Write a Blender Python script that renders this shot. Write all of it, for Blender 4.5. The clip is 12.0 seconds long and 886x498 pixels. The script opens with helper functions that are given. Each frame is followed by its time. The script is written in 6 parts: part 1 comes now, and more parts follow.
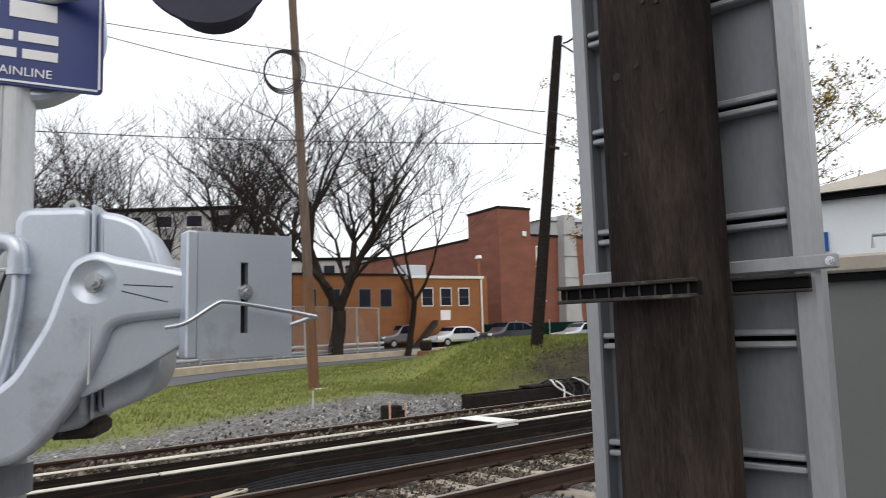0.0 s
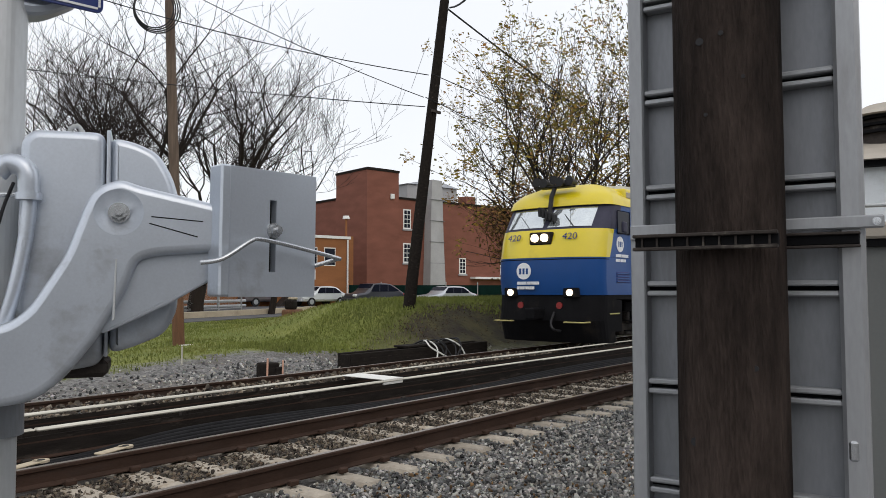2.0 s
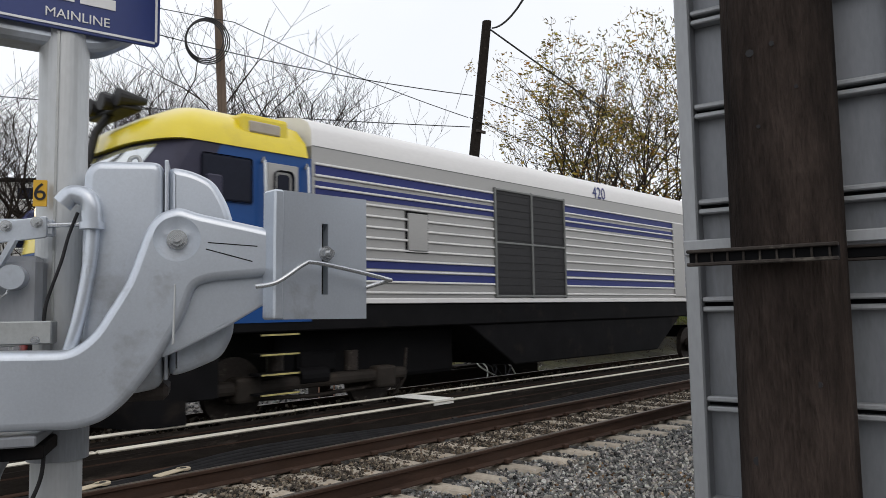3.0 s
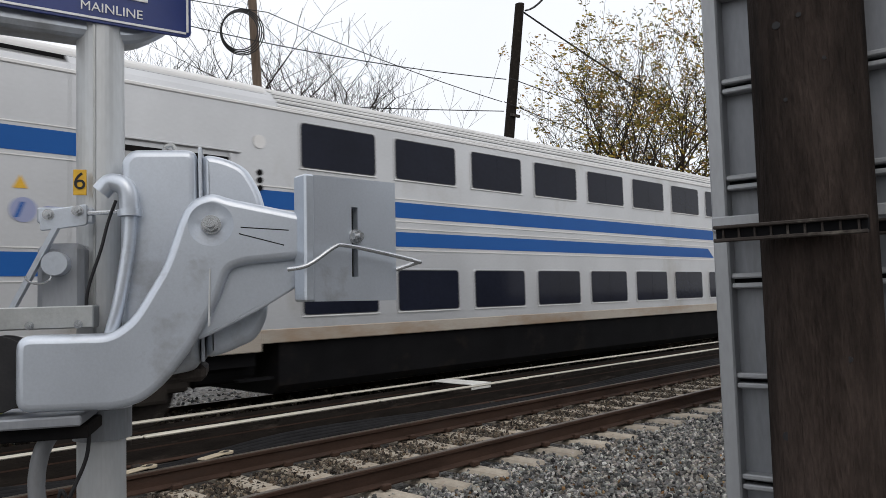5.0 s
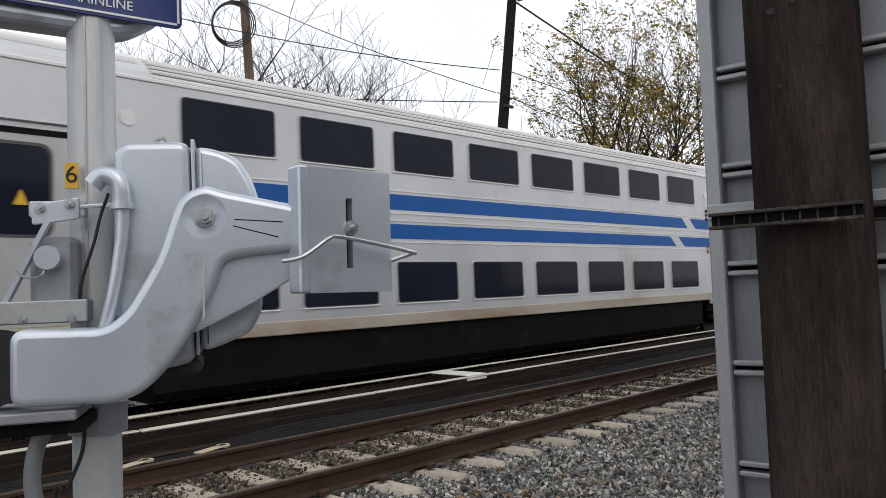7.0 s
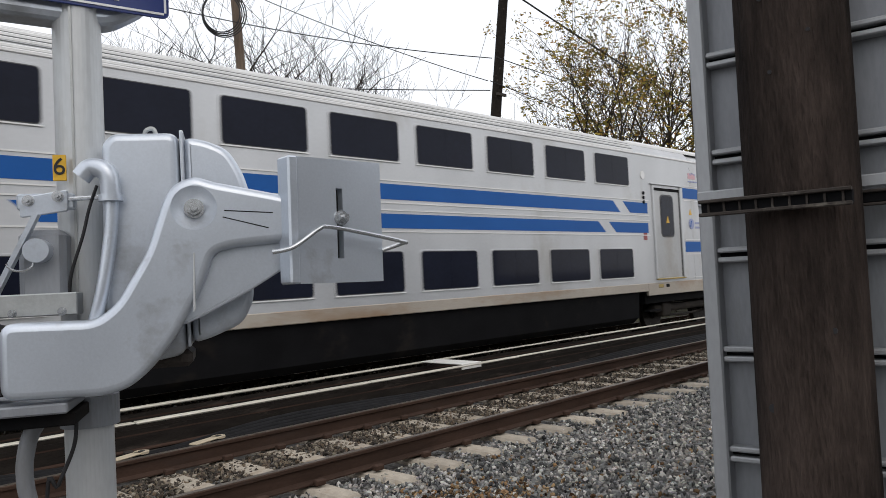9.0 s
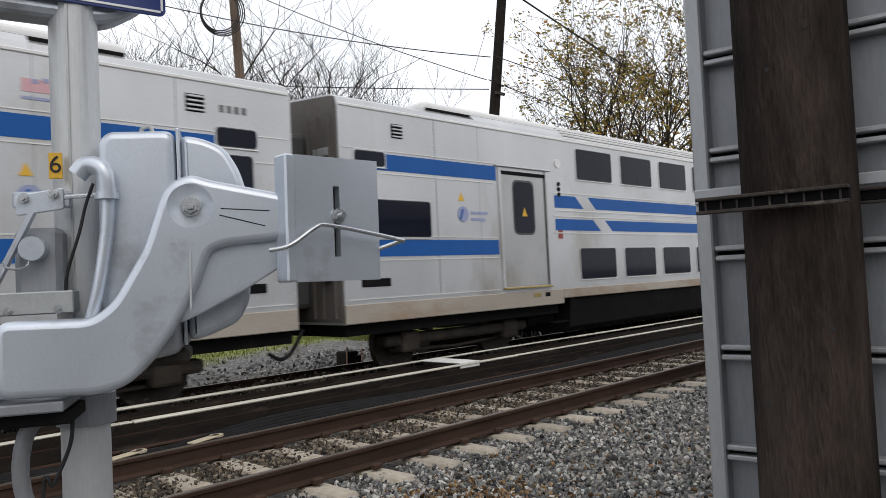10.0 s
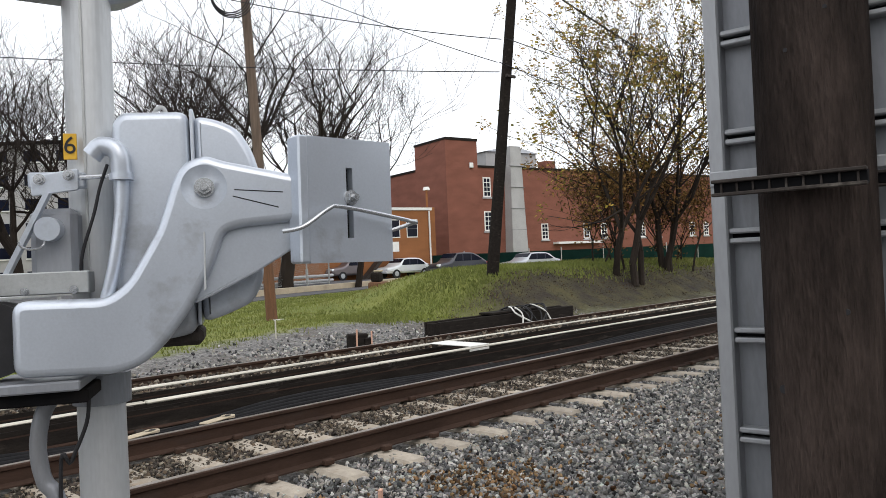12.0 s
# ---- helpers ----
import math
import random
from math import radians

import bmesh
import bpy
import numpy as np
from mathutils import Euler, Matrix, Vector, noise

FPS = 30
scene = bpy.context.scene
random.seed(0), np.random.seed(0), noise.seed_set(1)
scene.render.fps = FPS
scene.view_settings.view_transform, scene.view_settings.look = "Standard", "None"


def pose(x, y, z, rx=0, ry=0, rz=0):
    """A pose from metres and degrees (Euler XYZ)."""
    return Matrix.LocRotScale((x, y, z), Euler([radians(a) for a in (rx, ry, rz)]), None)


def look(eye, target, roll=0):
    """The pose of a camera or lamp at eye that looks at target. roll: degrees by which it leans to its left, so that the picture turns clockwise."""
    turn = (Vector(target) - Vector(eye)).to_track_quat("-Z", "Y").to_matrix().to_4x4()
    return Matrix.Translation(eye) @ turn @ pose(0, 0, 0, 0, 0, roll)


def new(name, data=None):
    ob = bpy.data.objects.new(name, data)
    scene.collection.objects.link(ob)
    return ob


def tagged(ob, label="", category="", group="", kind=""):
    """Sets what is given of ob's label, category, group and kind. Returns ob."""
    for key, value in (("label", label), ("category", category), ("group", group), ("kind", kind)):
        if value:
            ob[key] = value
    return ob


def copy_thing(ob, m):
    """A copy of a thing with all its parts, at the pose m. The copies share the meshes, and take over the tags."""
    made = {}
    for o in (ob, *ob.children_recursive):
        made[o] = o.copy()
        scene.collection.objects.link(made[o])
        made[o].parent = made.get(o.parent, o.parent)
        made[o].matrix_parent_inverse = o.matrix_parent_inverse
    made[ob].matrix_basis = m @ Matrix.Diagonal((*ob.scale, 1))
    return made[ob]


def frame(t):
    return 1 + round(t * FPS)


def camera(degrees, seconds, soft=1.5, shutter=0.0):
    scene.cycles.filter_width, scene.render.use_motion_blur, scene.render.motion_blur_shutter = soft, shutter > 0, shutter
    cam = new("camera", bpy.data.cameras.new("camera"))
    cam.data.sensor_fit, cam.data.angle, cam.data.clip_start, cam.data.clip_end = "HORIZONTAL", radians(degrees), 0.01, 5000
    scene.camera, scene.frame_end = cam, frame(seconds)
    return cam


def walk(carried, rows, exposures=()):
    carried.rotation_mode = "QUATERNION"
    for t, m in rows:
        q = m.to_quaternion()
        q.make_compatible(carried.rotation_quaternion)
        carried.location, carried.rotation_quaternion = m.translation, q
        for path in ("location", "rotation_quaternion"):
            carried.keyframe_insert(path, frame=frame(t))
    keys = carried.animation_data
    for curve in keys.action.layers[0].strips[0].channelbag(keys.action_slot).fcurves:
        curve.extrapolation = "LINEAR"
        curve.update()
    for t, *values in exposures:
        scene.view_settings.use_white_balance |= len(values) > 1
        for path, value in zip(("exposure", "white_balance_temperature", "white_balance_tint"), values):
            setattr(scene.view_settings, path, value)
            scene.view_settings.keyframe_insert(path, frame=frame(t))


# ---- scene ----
cam = camera(60.85, 12.0, soft=0.7, shutter=0.12)
PATH = [
    (0, 0.301, -2.339, 1.538, 96.15, 1.77, -40.85),
    (0.2, 0.266, -2.238, 1.535, 97.65, 2.36, -45.37),
    (0.3, 0.231, -2.197, 1.531, 97.35, 1.09, -44.72),
    (0.5, 0.156, -2.155, 1.527, 97.54, 0.85, -45.12),
    (0.8, 0.086, -2.061, 1.513, 96.15, 1.57, -49.99),
    (1, 0.016, -2.071, 1.505, 94.57, 2.03, -50.66),
    (1.5, -0.004, -2.049, 1.501, 93.46, 0.16, -53.37),
    (2, -0.035, -2.050, 1.501, 93.12, 0.02, -51.49),
    (2.5, -0.048, -2.051, 1.502, 94.47, 0.74, -49.49),
    (3, -0.044, -2.048, 1.501, 94.65, 0.99, -47.83),
    (5, -0.042, -2.076, 1.487, 93.65, 1.66, -44.99),
    (5.5, -0.039, -2.073, 1.487, 93.57, 2.38, -44.88),
    (6, -0.038, -2.073, 1.487, 93.35, 2.44, -45.05),
    (6.5, -0.040, -2.073, 1.486, 93.29, 2.43, -44.75),
    (7, -0.039, -2.071, 1.484, 93.01, 2.20, -45.37),
    (9, -0.031, -2.075, 1.484, 92.17, 2.74, -45.78),
    (9.5, -0.026, -2.075, 1.483, 92.16, 2.75, -46.03),
    (10, -0.026, -2.075, 1.482, 92.09, 2.73, -45.89),
    (10.5, -0.028, -2.075, 1.482, 91.93, 2.78, -45.68),
    (11, -0.027, -2.073, 1.481, 91.69, 2.78, -45.59),
    (11.5, -0.028, -2.071, 1.480, 91.32, 2.59, -45.69),
    (12, -0.032, -2.069, 1.478, 90.87, 2.51, -45.17),
]
walk(cam, [(t, pose(x, y, z, rx, ry, rz)) for t, x, y, z, rx, ry, rz in PATH],
     exposures=[(0, 0.2), (0.5, -0.44), (1.0, -0.5), (1.6, -0.2), (2.2, -0.1), (5.0, -0.06), (9.5, 0.05), (11.3, 0.08), (12.0, 0.3)])

# ---- light: an overcast white sky with a weak, wide sun behind it ----
world = bpy.data.worlds.new("overcast_sky")
scene.world = world
world.use_nodes = True
wn, wl = world.node_tree.nodes, world.node_tree.links
sky = wn.new("ShaderNodeTexSky")
sky.sky_type = "NISHITA"
sky.sun_disc = False
sky.sun_elevation, sky.sun_rotation = radians(42), radians(200)
sky.dust_density = 4.0
cloud_map = wn.new("ShaderNodeTexNoise")
cloud_map.inputs["Scale"].default_value = 2.2
cloud_map.inputs["Detail"].default_value = 5
ramp = wn.new("ShaderNodeValToRGB")
ramp.color_ramp.elements[0].position, ramp.color_ramp.elements[0].color = 0.3, (0.94, 0.955, 0.99, 1)
ramp.color_ramp.elements[1].position, ramp.color_ramp.elements[1].color = 0.7, (1.04, 1.04, 1.05, 1)
wl.new(cloud_map.outputs["Fac"], ramp.inputs["Fac"])
mixer = wn.new("ShaderNodeMix")
mixer.data_type = "RGBA"
mixer.inputs[0].default_value = 0.97
wl.new(sky.outputs[0], mixer.inputs[6])
wl.new(ramp.outputs[0], mixer.inputs[7])
# a thick cloud deck is brighter overhead than at the horizon
place = wn.new("ShaderNodeTexCoord")
parts = wn.new("ShaderNodeSeparateXYZ")
wl.new(place.outputs["Generated"], parts.inputs[0])
fade = wn.new("ShaderNodeMapRange")
fade.inputs["From Min"].default_value, fade.inputs["From Max"].default_value = 0.25, 1.0
fade.inputs["To Min"].default_value, fade.inputs["To Max"].default_value = 1.0, 1.2
wl.new(parts.outputs[2], fade.inputs["Value"])
dim = wn.new("ShaderNodeVectorMath")
dim.operation = "SCALE"
wl.new(mixer.outputs[2], dim.inputs[0])
wl.new(fade.outputs[0], dim.inputs["Scale"])
wl.new(dim.outputs[0], wn["Background"].inputs["Color"])
wn["Background"].inputs["Strength"].default_value = 1.0
sun = new("sun", bpy.data.lights.new("sun", "SUN"))
sun.data.energy, sun.data.angle, sun.data.color = 0.2, radians(50), (1.0, 0.96, 0.9)
sun.matrix_world = look((-25, -45, 75), (0, 0, 0))

# ---- materials ----
def mat(name, base, rough=0.6, metal=0.0, vary=0.25, scale=8.0, fine=90.0, bump=0.15, dirt=None, dirt_amount=0.0, stretch=(1, 1, 1), coat=0.0, each=0.0, depth=0.01):
    """A surface with variation at two scales: broad stains and fine grain with a little relief."""
    m = bpy.data.materials.new(name)
    m.use_nodes = True
    n, l = m.node_tree.nodes, m.node_tree.links
    b = n["Principled BSDF"]
    b.inputs["Roughness"].default_value, b.inputs["Metallic"].default_value = rough, metal
    b.inputs["Coat Weight"].default_value = coat
    co = n.new("ShaderNodeTexCoord")
    mp = n.new("ShaderNodeMapping")
    mp.inputs["Scale"].default_value = stretch
    l.new(co.outputs["Object"], mp.inputs["Vector"])
    big, small = n.new("ShaderNodeTexNoise"), n.new("ShaderNodeTexNoise")
    big.inputs["Scale"].default_value, big.inputs["Detail"].default_value = scale, 6
    small.inputs["Scale"].default_value, small.inputs["Detail"].default_value = fine, 4
    l.new(mp.outputs[0], big.inputs["Vector"])
    l.new(mp.outputs[0], small.inputs["Vector"])
    add = n.new("ShaderNodeMath")
    add.operation = "MULTIPLY_ADD"
    l.new(small.outputs["Fac"], add.inputs[0])
    add.inputs[1].default_value = 0.5
    l.new(big.outputs["Fac"], add.inputs[2])
    rng = n.new("ShaderNodeMapRange")
    rng.inputs["From Min"].default_value, rng.inputs["From Max"].default_value = 0.45, 1.05
    rng.inputs["To Min"].default_value, rng.inputs["To Max"].default_value = 1 - vary, 1 + vary
    l.new(add.outputs[0], rng.inputs["Value"])
    factor = rng.outputs[0]
    if each:
        info, er, em = n.new("ShaderNodeObjectInfo"), n.new("ShaderNodeMapRange"), n.new("ShaderNodeMath")
        er.inputs["To Min"].default_value, er.inputs["To Max"].default_value = 1 - each, 1 + each
        l.new(info.outputs["Random"], er.inputs["Value"])
        em.operation = "MULTIPLY"
        l.new(er.outputs[0], em.inputs[0])
        l.new(factor, em.inputs[1])
        factor = em.outputs[0]
    sc = n.new("ShaderNodeVectorMath")
    sc.operation = "SCALE"
    sc.inputs[0].default_value = base
    l.new(factor, sc.inputs["Scale"])
    colour = sc.outputs[0]
    if dirt:
        dn, dr, mx = n.new("ShaderNodeTexNoise"), n.new("ShaderNodeValToRGB"), n.new("ShaderNodeMix")
        dn.inputs["Scale"].default_value, dn.inputs["Detail"].default_value, dn.inputs["Roughness"].default_value = scale * 0.6, 9, 0.65
        l.new(mp.outputs[0], dn.inputs["Vector"])
        dr.color_ramp.elements[0].position, dr.color_ramp.elements[1].position = 0.62 - 0.25 * dirt_amount, 0.78 - 0.2 * dirt_amount
        l.new(dn.outputs["Fac"], dr.inputs["Fac"])
        mx.data_type = "RGBA"
        l.new(dr.outputs[0], mx.inputs[0])
        l.new(colour, mx.inputs[6])
        mx.inputs[7].default_value = (*dirt, 1)
        colour = mx.outputs[2]
    l.new(colour, b.inputs["Base Color"])
    if bump:
        bp = n.new("ShaderNodeBump")
        bp.inputs["Strength"].default_value, bp.inputs["Distance"].default_value = bump, depth
        l.new(add.outputs[0], bp.inputs["Height"])
        l.new(bp.outputs[0], b.inputs["Normal"])
    return m


def dull(m, level):
    m.node_tree.nodes["Principled BSDF"].inputs["Specular IOR Level"].default_value = level
    return m


def glow(name, colour, strength):
    m = bpy.data.materials.new(name)
    m.use_nodes = True
    b = m.node_tree.nodes["Principled BSDF"]
    b.inputs["Base Color"].default_value = (*colour, 1)
    b.inputs["Emission Color"].default_value, b.inputs["Emission Strength"].default_value = (*colour, 1), strength
    return m


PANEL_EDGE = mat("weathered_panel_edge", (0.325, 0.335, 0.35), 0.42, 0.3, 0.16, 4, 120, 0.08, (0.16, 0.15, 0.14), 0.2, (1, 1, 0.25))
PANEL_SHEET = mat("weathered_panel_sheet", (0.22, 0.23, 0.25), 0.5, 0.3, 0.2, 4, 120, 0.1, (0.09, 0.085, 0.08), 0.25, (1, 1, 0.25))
ALU = mat("cast_aluminium_paint", (0.52, 0.565, 0.63), 0.29, 0.55, 0.10, 4, 160, 0.04, (0.24, 0.24, 0.24), 0.12)
ALU_DULL = mat("dull_grey_aluminium", (0.25, 0.265, 0.29), 0.45, 0.3, 0.16, 4, 120, 0.12, (0.13, 0.12, 0.11), 0.2, (1, 1, 0.25))
GALV = mat("galvanised_steel", (0.390, 0.405, 0.405), 0.42, 0.6, 0.16, 14, 120, 0.08, (0.3, 0.29, 0.27), 0.15)
MAST = mat("mast_silver_paint", (0.49, 0.51, 0.525), 0.38, 0.3, 0.12, 3, 90, 0.08, (0.33, 0.32, 0.29), 0.15, (1, 1, 0.3))
BAIL = mat("tarnished_wire", (0.20, 0.20, 0.20), 0.3, 0.8, 0.2, 20, 120, 0.05)
STEEL = mat("bright_bolt_steel", (0.52, 0.54, 0.56), 0.26, 0.8, 0.15, 40, 200, 0.0)
RUSTY = mat("dark_rusty_steel", (0.045, 0.038, 0.034), 0.55, 0.4, 0.35, 18, 140, 0.3, (0.22, 0.20, 0.17), 0.08)
BLACK = mat("black_rubber", (0.02, 0.02, 0.022), 0.55, 0, 0.3, 20, 150, 0.1)
RAIL = mat("rusty_rail_side", (0.050, 0.030, 0.022), 0.8, 0.1, 0.35, 6, 70, 0.3, (0.05, 0.036, 0.03), 0.25, (0.3, 1, 1))
RAIL_TOP = mat("worn_rail_head", (0.294, 0.252, 0.217), 0.33, 0.8, 0.2, 5, 60, 0.05, (0.2, 0.13, 0.09), 0.2, (0.2, 1, 1))
TIE = mat("weathered_concrete_tie", (0.34, 0.30, 0.245), 0.9, 0, 0.22, 9, 80, 0.4, (0.27, 0.21, 0.15), 0.25, each=0.15)
WOOD_POLE = mat("brown_creosote_pole", (0.050, 0.038, 0.033), 0.9, 0, 0.7, 3, 50, 1.0, (0.012, 0.0098, 0.009), 0.85, (3.0, 3.0, 0.55), depth=0.02)
WOOD_POLE_LIGHT = mat("tan_weathered_pole", (0.125, 0.090, 0.066), 0.85, 0, 0.35, 4, 50, 0.6, (0.12, 0.07, 0.045), 0.25, (4, 4, 0.4), depth=0.02)
WOOD_DARK = mat("black_creosote_wood", (0.018, 0.015, 0.013), 0.85, 0, 0.45, 6, 60, 0.6, (0.08, 0.065, 0.055), 0.1, (0.5, 3, 3))
COVER_WHITE = mat("dirty_white_cover", (0.528, 0.504, 0.432), 0.7, 0, 0.2, 3, 50, 0.2, (0.25, 0.22, 0.17), 0.15, (0.3, 2, 1))
COVER_FRESH = mat("fresh_white_cover", (0.720, 0.720, 0.684), 0.6, 0, 0.12, 8, 80, 0.1, (0.45, 0.42, 0.36), 0.1)
STONE = mat("ballast_stone", (0.21, 0.2, 0.19), 0.9, 0, 0.4, 20, 120, 0.3)
YELLOW = mat("yellow_paint", (0.663, 0.527, 0.013), 0.33, 0, 0.08, 1.2, 50, 0.03, (0.5, 0.38, 0.02), 0.08, coat=0.3)
BLUE = dull(mat("deep_blue_paint", (0.007, 0.058, 0.22), 0.4, 0, 0.12, 1.0, 40, 0.03, (0.02, 0.06, 0.16), 0.12, coat=0.08), 0.25)
STRIPE_BLUE = dull(mat("blue_stripe_film", (0.009, 0.085, 0.31), 0.5, 0, 0.08, 1.5, 60, 0.02), 0.2)
NAVY = dull(mat("navy_stripe_film", (0.022, 0.032, 0.15), 0.5, 0, 0.1, 1.5, 60, 0.02), 0.25)
LOCO_SILVER = mat("silver_grey_paint", (0.33, 0.33, 0.325), 0.42, 0.25, 0.08, 0.7, 40, 0.04, (0.38, 0.36, 0.33), 0.15, (0.3, 1, 1))
ROOF_WHITE = mat("pale_grey_roof_paint", (0.66, 0.66, 0.66), 0.5, 0.0, 0.08, 0.6, 30, 0.03, (0.5, 0.48, 0.46), 0.15, (0.3, 1, 1))
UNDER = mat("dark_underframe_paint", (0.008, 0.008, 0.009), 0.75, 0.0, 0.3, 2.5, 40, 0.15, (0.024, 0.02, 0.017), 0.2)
STAINLESS = mat("brushed_stainless_side", (0.50, 0.51, 0.525), 0.36, 0.45, 0.14, 1.1, 60, 0.06, (0.34, 0.325, 0.30), 0.26, (0.8, 1, 0.4))
STAIN_SILL = mat("brake_dust_stained_sill", (0.40, 0.36, 0.31), 0.55, 0.3, 0.16, 1.2, 60, 0.05, (0.27, 0.165, 0.085), 0.5, (0.4, 1, 1))
GLASS_DARK = dull(mat("tinted_window_glass", (0.010, 0.012, 0.022), 0.07, 0, 0.3, 0.8, 20, 0.0), 0.10)
GLASS_WIND = mat("windshield_glass", (0.58, 0.62, 0.64), 0.04, 0.75, 0.1, 2, 20, 0.0)
STICKER_PINK = mat("faded_pink_film", (0.55, 0.33, 0.36), 0.5, 0, 0.1, 5, 60, 0.0)
DOOR_STEEL = mat("dusty_stainless_door", (0.40, 0.405, 0.41), 0.4, 0.4, 0.16, 1.5, 60, 0.06, (0.30, 0.28, 0.25), 0.3, (1, 1, 0.5))
BOGIE = dull(mat("dusty_bogie_steel", (0.030, 0.026, 0.023), 0.75, 0.1, 0.4, 4, 50, 0.2, (0.06, 0.048, 0.038), 0.3), 0.12)
STEP_EDGE = mat("scuffed_yellow_edge", (0.42, 0.37, 0.14), 0.7, 0, 0.3, 8, 60, 0.1, (0.2, 0.18, 0.12), 0.3)
THRESHOLD = mat("worn_yellow_edge", (0.34, 0.26, 0.09), 0.7, 0, 0.3, 6, 60, 0.1, (0.14, 0.10, 0.06), 0.4)
END_DIRT = dull(mat("grimy_car_end", (0.13, 0.12, 0.112), 0.75, 0.1, 0.3, 1.4, 40, 0.15, (0.07, 0.06, 0.052), 0.35, (1, 1, 0.5)), 0.2)
TRIM_BRIGHT = mat("bright_fluting_strip", (0.66, 0.66, 0.655), 0.4, 0.15, 0.1, 2, 60, 0.02)
RUBBER_SEAL = mat("window_seal", (0.06, 0.06, 0.062), 0.6, 0, 0.1, 10, 50, 0.0)
WHITE_VINYL = mat("white_lettering", (0.78, 0.79, 0.80), 0.5, 0, 0.05, 5, 50, 0.0)
PALE_LETTER = mat("pale_blue_lettering", (0.26, 0.29, 0.45), 0.5, 0, 0.05, 5, 50, 0.0)
RED_LENS = mat("red_lamp_lens", (0.22, 0.012, 0.012), 0.3, 0, 0.1, 20, 60, 0.0)
LAMP_GLOW = glow("lit_headlamp", (1.0, 0.80, 0.55), 6.0)
GREEN_GLOW = glow("green_door_light", (0.1, 0.9, 0.4), 2.0)
SIGN_BLUE = mat("blue_sign_sheet", (0.016, 0.035, 0.17), 0.35, 0, 0.08, 6, 60, 0.0)
SIGN_YELLOW = mat("amber_tag", (0.62, 0.36, 0.02), 0.5, 0, 0.12, 30, 90, 0.0)
HOOD_BLACK = mat("matt_black_hood", (0.035, 0.035, 0.06), 0.55, 0, 0.2, 5, 60, 0.05)
BRICK_RED = mat("red_brick_wall", (0.205, 0.084, 0.060), 0.9, 0, 0.22, 0.5, 9, 0.25, (0.24, 0.10, 0.072), 0.25, (1, 1, 3))
BRICK_ORANGE = mat("orange_brick_wall", (0.25, 0.10, 0.035), 0.9, 0, 0.18, 0.6, 9, 0.25, (0.33, 0.12, 0.04), 0.2, (1, 1, 3))
CONCRETE = mat("pale_concrete", (0.37, 0.37, 0.375), 0.9, 0, 0.15, 0.8, 10, 0.2, (0.33, 0.32, 0.3), 0.2)
TRIM_WHITE = mat("white_window_trim", (0.74, 0.74, 0.72), 0.6, 0, 0.08, 4, 40, 0.0)
FENCE_GREEN = mat("dark_green_screen", (0.012, 0.045, 0.038), 0.8, 0, 0.25, 1.5, 30, 0.1)
BARK = mat("grey_brown_bark", (0.030, 0.024, 0.020), 0.9, 0, 0.35, 2, 40, 0.4, (0.11, 0.09, 0.07), 0.1, (2, 2, 0.5))
TWIG = mat("fine_twigs", (0.030, 0.024, 0.021), 0.9, 0, 0.25, 1, 30, 0.0)
ASPHALT = mat("asphalt", (0.085, 0.087, 0.093), 0.9, 0, 0.2, 0.8, 60, 0.3)
KERB = mat("tan_concrete_kerb", (0.451, 0.384, 0.278), 0.9, 0, 0.2, 1.5, 40, 0.3, (0.3, 0.24, 0.17), 0.2)
GRASS = mat("grass_blades", (0.145, 0.17, 0.032), 0.8, 0, 0.4, 0.5, 15, 0.0, (0.22, 0.20, 0.06), 0.25)
CREAM = mat("cream_painted_wall", (0.72, 0.76, 0.79), 0.7, 0, 0.06, 1.5, 40, 0.05, (0.5, 0.5, 0.5), 0.1)
HUT_GREY = mat("grey_cabinet_paint", (0.138, 0.146, 0.143), 0.6, 0.1, 0.1, 2, 80, 0.05, (0.2, 0.2, 0.19), 0.1)
ROOF_TAN = mat("tan_roof_edge", (0.36, 0.325, 0.275), 0.8, 0, 0.15, 4, 60, 0.1)
CAR_WHITE = mat("white_car_paint", (0.62, 0.65, 0.68), 0.3, 0.1, 0.04, 2, 50, 0.0, coat=0.5)
CAR_SILVER = mat("silver_car_paint", (0.42, 0.44, 0.48), 0.3, 0.5, 0.05, 2, 50, 0.0, coat=0.5)
CAR_DARK = mat("charcoal_car_paint", (0.035, 0.038, 0.05), 0.3, 0.3, 0.05, 2, 50, 0.0, coat=0.5)
CAR_MAROON = mat("grey_suv_paint", (0.14, 0.12, 0.13), 0.3, 0.3, 0.05, 2, 50, 0.0, coat=0.5)
ORANGE_STAKE = mat("faded_pink_stake", (0.62, 0.36, 0.26), 0.8, 0, 0.2, 10, 60, 0.1)
DRY_GRASS = mat("dry_leaf_litter", (0.30, 0.17, 0.075), 0.9, 0, 0.4, 6, 40, 0.2)


for m, level in ((WOOD_POLE, 0.06), (WOOD_DARK, 0.1), (BARK, 0.1), (TWIG, 0.1), (UNDER, 0.06), (RUSTY, 0.2), (RAIL, 0.15), (BLACK, 0.25), (HOOD_BLACK, 0.25), (TIE, 0.2), (STONE, 0.2), (BRICK_RED, 0.2), (FENCE_GREEN, 0.1)):
    dull(m, level)


